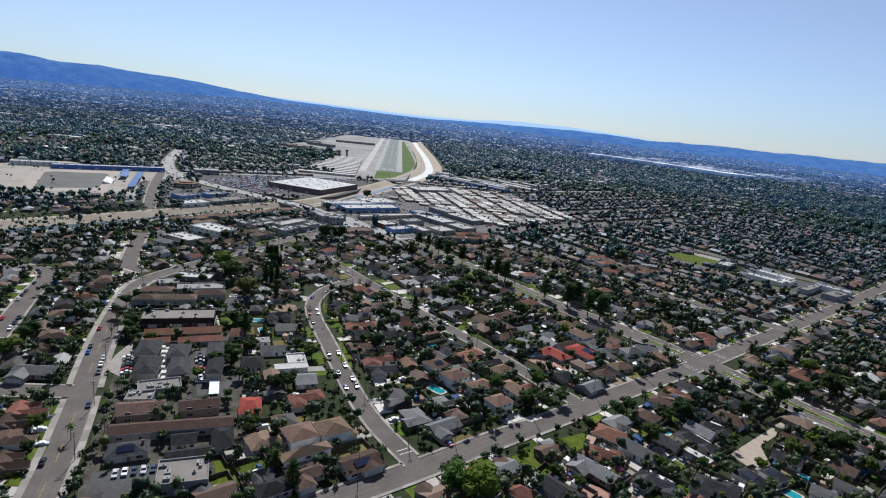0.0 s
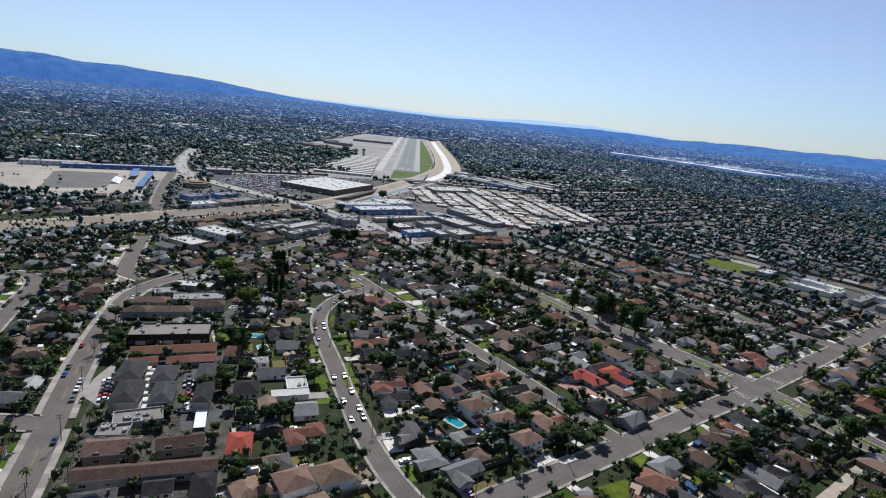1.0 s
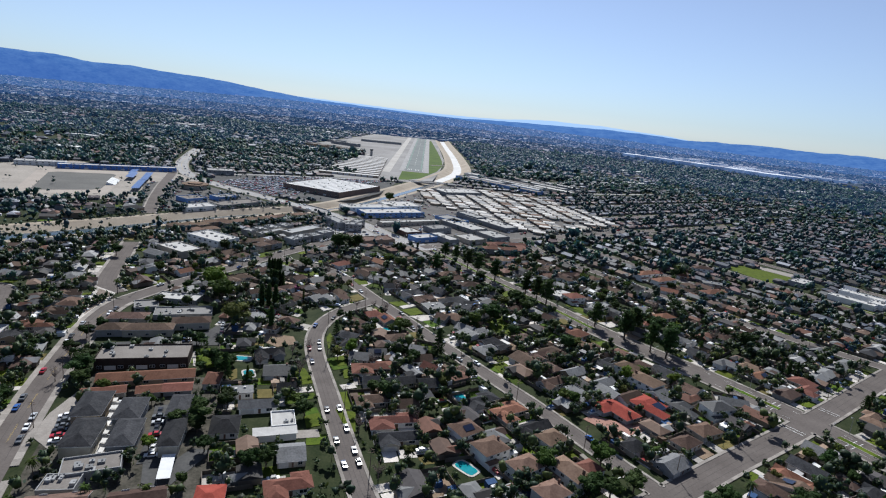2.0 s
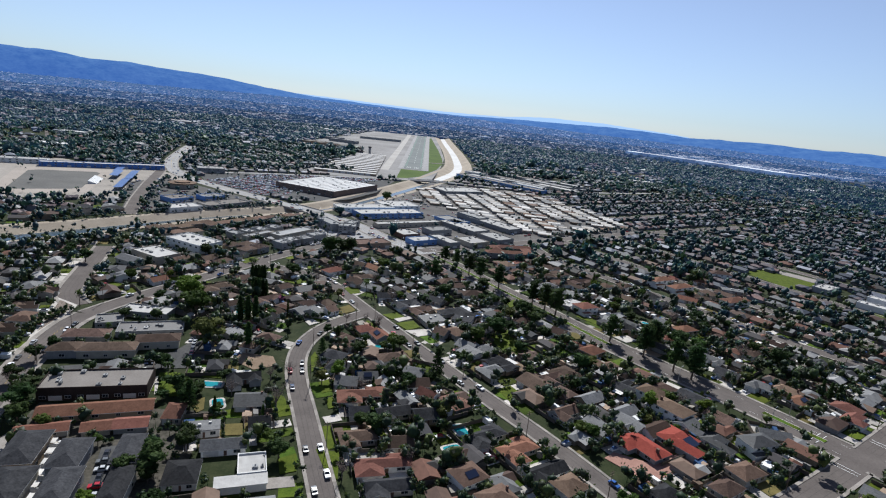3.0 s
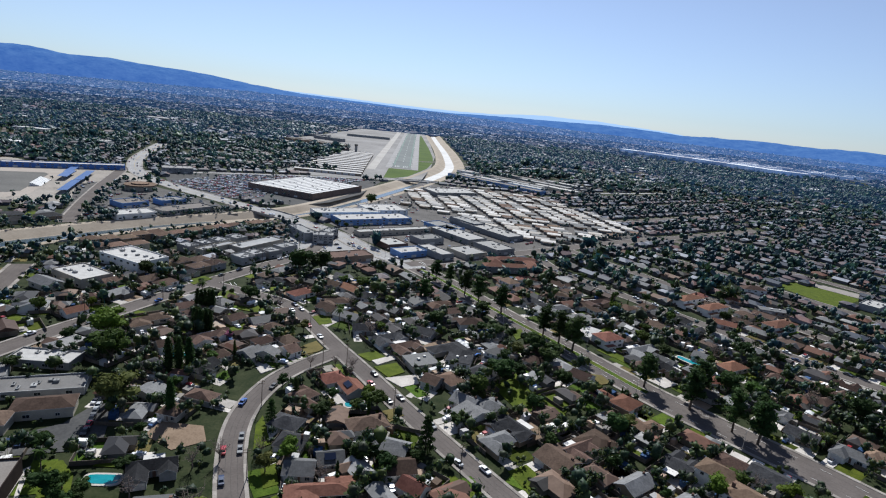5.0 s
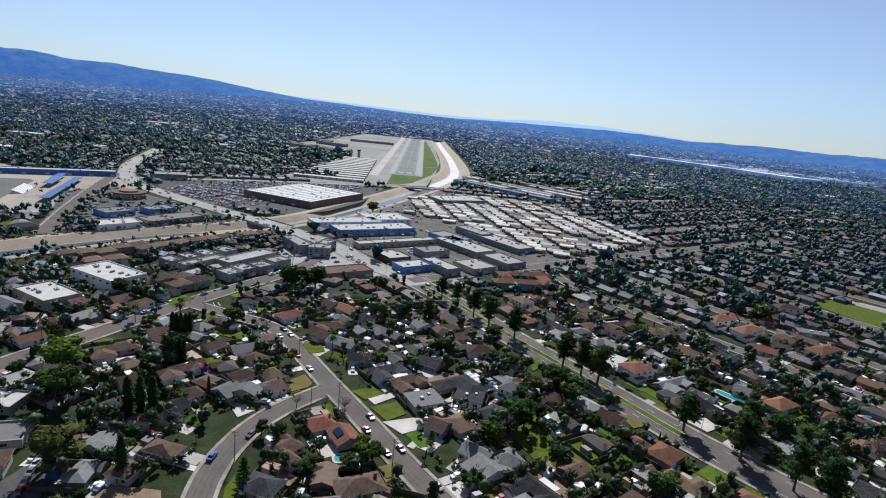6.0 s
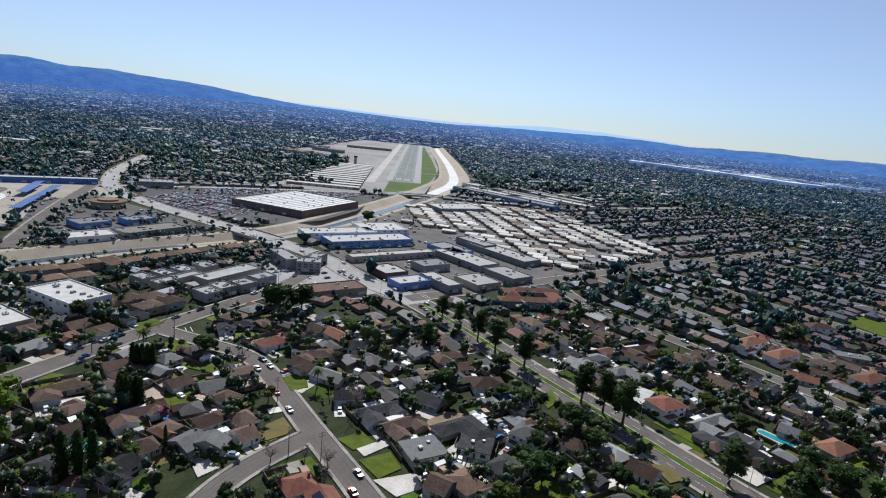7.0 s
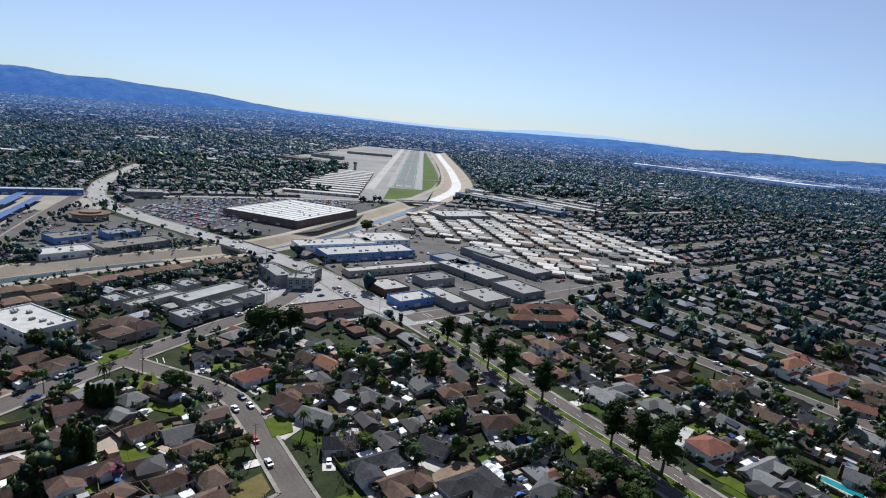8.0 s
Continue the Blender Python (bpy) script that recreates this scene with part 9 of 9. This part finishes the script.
for x, y, rot, w, d in HOUSES:                    # clipped hedges along some fences
    if y < 480 and RND.random() < 0.4:
        c, s = math.cos(radians(rot)), math.sin(radians(rot))
        a = RND.choice((-1, 1)) * (w / 2 + 1.2)
        for k in range(6):
            b = -d / 2 - 3 + k * 2.2
            q = x + c * a - s * b, y + s * a + c * b
            if road_gap(*q) > 1.4 and not occupied(q[0], q[1], 0.0):
                carpet_tree(q[0], q[1], RND.uniform(2.0, 3.0), 1, 20)

# ---- a long tarpaulin roof beside the bare lot ----
e = new("tarpaulin")
tagged(e, "long sagging white and blue tarpaulin roof on posts", "tarpaulin")
e.matrix_basis = pose(10.2, 465, 0.05, 0, 0, -58)
for nm, x0, x1, mt in (("white_sheet", -9.5, 2.98, WHITE_PAINT), ("blue_sheet", 3.02, 10.0, BLUE_TARP)):
    s = Soup()
    profile = ((-2.0, -0.35), (-1.0, 0.04), (0.0, 0.3), (1.0, 0.04), (2.0, -0.35))
    rows = []
    for k in range(13):
        x = x0 + (x1 - x0) * k / 12
        z = 2.9 + 0.25 * math.cos(x * 1.9) - 0.15 * math.sin(x * 0.7)
        ring = [(x, y, z + dz) for y, dz in profile] + [(x, y, z + dz - 0.05) for y, dz in profile[::-1]]
        rows.append(list(range(len(s.v), len(s.v) + len(ring))))
        s.v.extend(ring)
    for r0, r1 in zip(rows, rows[1:]):
        for a in range(len(r0)):
            b = (a + 1) % len(r0)
            s.f.append((r0[a], r1[a], r1[b], r0[b])), s.m.append(0)
    s.f.append(tuple(rows[0])), s.m.append(0)
    s.f.append(tuple(rows[-1][::-1])), s.m.append(0)
    part(nm, s.mesh(nm, mt), e)
for x in (-9.0, -3.0, 3.0, 9.0):
    for y in (-1.8, 1.8):
        s = Soup()
        s.tube((x, y, 0), (x, y, 2.75), 0.05, 0.05, 5)
        part("post", s.mesh("post", STEEL), e)

# ---- pools ----
for x, y, rot, w, d in POOLS:
    e = new("swimming_pool")
    tagged(e, "turquoise swimming pool with pale concrete coping", "pool", "swimming pools")
    e.matrix_basis = pose(x, y, 0.1, 0, 0, rot)
    square = lambda v: math.copysign(abs(v) ** 0.45, v)
    ring = lambda a, b, z: [(a * square(math.cos(t_)), b * square(math.sin(t_)), z) for t_ in [k * math.pi / 12 for k in range(24)]]
    cop, wat = Soup(), Soup()
    cop.solid(ring(w / 2 + 0.9, d / 2 + 0.9, -0.08), ring(w / 2 + 0.9, d / 2 + 0.9, 0.14))
    wat.solid(ring(w / 2, d / 2, 0.0), ring(w / 2, d / 2, 0.2))
    part("coping", cop.mesh("coping", CONCRETE), e)
    part("water", wat.mesh("water", POOL), e)

# ---- cars along the kerbs, on the boulevard and in the lots ----
n_car = 0
for key, chance in (("curved_street", 0.22), ("long_street", 0.21), ("west_avenue", 0.22), ("collector", 0.34), ("west_lane", 0.35), ("garden_street", 0.28), ("cross_street", 0.07), ("boulevard", 0.05)):
    hw = STREETS[key][1]
    p, d = SAMPLES[key]
    for i in range(1, len(p) - 2):
        for side in (-1, 1):
            if RND.random() < chance and p[i][1] < 720 and road_gap(*p[i], skip=STREET_NAMES.index(key)) > 6 and n_car < 105 and abs(p[i][0]) < 0.85 * p[i][1] + 20:
                o = side * (hw - 1.25)
                if key == "boulevard":
                    o = side * RND.choice((3.4, 6.6))
                if i % 2 == 0:
                    q = p[i] + o * np.array((d[i][1], -d[i][0]))
                    car(q[0], q[1], math.degrees(math.atan2(d[i][1], d[i][0])) + (180 if side < 0 else 0))
                    n_car += 1
for k in range(6):                                # courts
    car(-104 + 2.8 * k, 182 + 1.2 * k, 110, RND.choice(("white", "dark blue", "blue", "silver")), 0.16)
for k in range(8):
    car(-103.5 - 1.75 * k, 254.5 + 4.1 * k, 20 + 90 * (k % 3 == 1), None, 0.16)
for k in range(6):
    car(-140 - 1.5 * k, 256 + 3.2 * k, 25, None, 0.16)
for k in range(5):
    car(-124.2 - 1.5 * k, 361 + 4.2 * k, 104, None, 0.16)
for k in range(3):
    car(-143 + 2.9 * k, 350.5 + 1.1 * k, 110, None, 0.16)
for x, y, h, leaf in ((-163, 304, 11, "dark"), (-166, 311, 10, "dark"), (-150, 296, 4, "mid"), (-104, 274, 8, "dark"), (-101, 286, 8, "dark"), (-92, 291, 8, "dark"), (-95, 298, 7, "dark"), (-95, 272, 7, "dark"), (-106.5, 258, 6, "bright"), (-110, 252, 5, "mid"),
                      (-67, 252, 10, "dark"), (-62, 256, 9, "dark"), (-85, 241, 6, "dark"), (-66, 212, 7, "dark"), (-67, 220, 6, "mid"), (-122, 288, 5, "mid"), (-87, 261, 7, "dark"), (-131, 350, 7, "dark"), (-185, 352, 8, "dark"), (-112, 288, 5, "mid"), (-91, 315, 6, "mid"), (-105, 327, 6, "dark"), (-113, 333, 6, "mid"), (-64, 301, 6, "mid"), (-98, 218, 4, "mid")):
    tree(x, y, h, "broad", leaf, RND.uniform(1.0, 1.3))
for x, y in ((-128, 219), (-122, 207), (-109.5, 227), (-92, 231.5), (-133, 236), (-131, 200)):
    tree(x, y, RND.uniform(7, 9.5), "palm", "mid")
for x, y in ((-178, 318), (-170, 297), (-92, 332)):
    tree(x, y, 8, "bare", "mid")


for k in range(16):
    q = (-118 + RND.uniform(-22, 34), 232 + RND.uniform(-55, 75))
    if inside(q[0], q[1], YARDS[1][1]) and not occupied(q[0], q[1], 1.5):
        car(q[0], q[1], RND.choice((18, 108)), None, 0.08)


def carpet_car(x, y, rot, z=0.1):
    for w, d, z0, z1, sh in ((4.5, 1.8, 0.3, 0.95, 0.97), (2.4, 1.6, 0.95, 1.45, 0.72)):
        a, b = rect(x, y, rot, w, d), rect(x, y, rot, w * sh, d * 0.9)
        cars.add([(*q, z + z0) for q in a] + [(*q, z + z1) for q in b], BOXF + [(4, 5, 6, 7)])


for x, y, rot, w, d in HOUSES:
    if RND.random() < 0.55 and y < 600:
        c, s = math.cos(radians(rot)), math.sin(radians(rot))
        a, b = -w * 0.32, -d / 2 - 3.4
        q = x + c * a - s * b, y + s * a + c * b
        if road_gap(*q) > 1.5 and not occupied(q[0], q[1], 0.2):
            carpet_car(q[0], q[1], rot + 90, 0.12)
for i in range(-14, 24):
    for j in range(-22, 24):
        q = np.array((-275.0, 905.0)) + np.array((0.94, -0.34)) * (j * 2.9) + np.array((0.34, 0.94)) * (i * 8.5 + (i % 2) * -2.0)
        if inside(q[0], q[1], STORE_LOT) and not occupied(q[0], q[1], 4) and RND.random() < 0.72 and road_gap(*q) > 3 and channel_gap(*q) > 10:
            carpet_car(q[0], q[1], 70)
for zone, ang, n_ in ((WORKS, 40, 460), (MALL, 37, 60), (RETAIL, 58, 160)):
    for _ in range(n_):
        x, y = RND.uniform(min(q[0] for q in zone), max(q[0] for q in zone)), RND.uniform(min(q[1] for q in zone), max(q[1] for q in zone))
        if inside(x, y, zone) and not occupied(x, y, 3) and road_gap(x, y) > 1 and not inside(x, y, HOME_AREA):
            carpet_car(x, y, ang + RND.choice((0, 90)))
for _ in range(120):                              # traffic on the boulevard beyond the junction
    p, d = SAMPLES["boulevard"]
    i = RND.randrange(len(p) - 1)
    if p[i][1] > 600:
        o = RND.choice((-7, -3.6, 3.6, 7))
        carpet_car(p[i][0] + d[i][1] * o, p[i][1] - d[i][0] * o, math.degrees(math.atan2(d[i][1], d[i][0])), 0.75 if channel_gap(*p[i]) < 9 else 0.2)
cars.build("parked_cars", CAR_MIX, "rows of small parked cars in the lots and driveways", "cars")
for x, y, rot, w, d in HOUSES:                    # sheds, patio covers and tarpaulins in the back yards
    for _ in range(4):
        c, s = math.cos(radians(rot)), math.sin(radians(rot))
        a, b = RND.uniform(-w * 0.6, w * 0.6), d / 2 + RND.uniform(1.8, 8)
        q = x + c * a - s * b, y + s * a + c * b
        if y < 620 and RND.random() < 0.62 and road_gap(*q) > 3 and not occupied(q[0], q[1], 0.8):
            b4, hh = rect(q[0], q[1], rot + RND.choice((0, 90)), RND.uniform(1.8, 4.5), RND.uniform(1.6, 3.4)), RND.uniform(1.9, 2.5)
            sheds.add([(*v, 0.0) for v in b4] + [(*v, hh) for v in b4[:2]] + [(*v, hh + 0.35) for v in b4[2:]], BOXF + [(4, 5, 6, 7)])
sheds.build("yard_sheds", palette("shed_mix", [(0.62, 0.62, 0.6), (0.16, 0.15, 0.14), (0.36, 0.35, 0.34), (0.1, 0.07, 0.05), (0.66, 0.65, 0.63), (0.035, 0.07, 0.15), (0.22, 0.2, 0.17), (0.3, 0.22, 0.16)], 0.7, 0.1, 1.0), "small sheds, patio covers and tarpaulins in back yards", "sheds")
roofs.build("suburb_roofs", FAR_ROOF, "many pitched roofs of the suburb beyond", "roofs")
walls.build("suburb_walls", FAR_WALL, "pale walls of the many houses beyond", "house walls")
# aerial haze painted into base colour: bluer leaves, roofs and walls
HAZY_LEAF_TINTS = [(0.0161, 0.0495, 0.0571), (0.0255, 0.067, 0.0706), (0.0202, 0.0553, 0.0706), (0.0403, 0.0874, 0.0638), (0.0349, 0.0582, 0.0706), (0.0564, 0.1077, 0.0571), (0.0148, 0.0393, 0.0521)]
HAZY_ROOF_TINTS = [(0.066, 0.0521, 0.059), (0.036, 0.0446, 0.0643), (0.102, 0.1116, 0.1407), (0.096, 0.0645, 0.067), (0.132, 0.1054, 0.1072), (0.048, 0.0558, 0.0724), (0.132, 0.0744, 0.0697), (0.144, 0.1562, 0.1876), (0.06, 0.0682, 0.0871), (0.06, 0.062, 0.075), (0.084, 0.0744, 0.0831), (0.25, 0.26, 0.29)]
HAZY_WALL_TINTS = [(0.12, 0.1236, 0.1342), (0.1, 0.0968, 0.1012), (0.17, 0.1802, 0.2035), (0.085, 0.0927, 0.11), (0.12, 0.1154, 0.1166)]
# the hazy sets also glow faintly blue, more haze as emission
for wood_set, roof_set, wall_set, finish in ((haze_tinted_woods, haze_tinted_roofs, haze_tinted_walls, lambda m: m), (hazy_woods, hazy_roofs, hazy_walls, lambda m: air(m, 0.12))):
    wood_set.build("distant_trees", leafy(finish(palette("haze_wooded_mix", HAZY_LEAF_TINTS, 0.6, 0.3, 0.6, spec=0.2)), 0.3), "countless trees of the distant suburb, tinted blue for haze", "trees", smooth=True)
    roof_set.build("distant_roofs", finish(palette("haze_roof_mix", HAZY_ROOF_TINTS, 0.7, 0.15, 0.5, spec=0.15)), "many pale and brown roofs of the distant suburb, tinted blue for haze", "roofs")
    wall_set.build("distant_walls", finish(palette("haze_wall_mix", HAZY_WALL_TINTS, 0.9, 0.1, 0.5)), "pale walls of the distant houses, tinted blue for haze", "house walls")
woods.build("suburb_trees", FAR_LEAF, "countless dark green street and garden trees", "trees", smooth=True)

# ---- poles and lamps ----
for key, side, step, kind in (("west_avenue", 1, 10, utility_pole), ("long_street", 1, 11, utility_pole), ("curved_street", 1, 12, utility_pole), ("cross_street", -1, 12, utility_pole), ("collector", -1, 11, utility_pole),
                              ("boulevard", 1, 12, street_lamp), ("boulevard", -1, 12, street_lamp), ("garden_street", 1, 12, utility_pole)):
    p, d = SAMPLES[key]
    hw = STREETS[key][1]
    for i in range(4, len(p) - 2, step):
        q = p[i] + side * (hw + 0.9) * np.array((d[i][1], -d[i][0]))
        if 100 < q[1] < 780 and road_gap(q[0], q[1], skip=STREET_NAMES.index(key)) > 2 and channel_gap(*q) > 12:
            kind(q[0], q[1], math.degrees(math.atan2(d[i][1], d[i][0])) + (90 if kind is utility_pole else (90 if side > 0 else -90)))
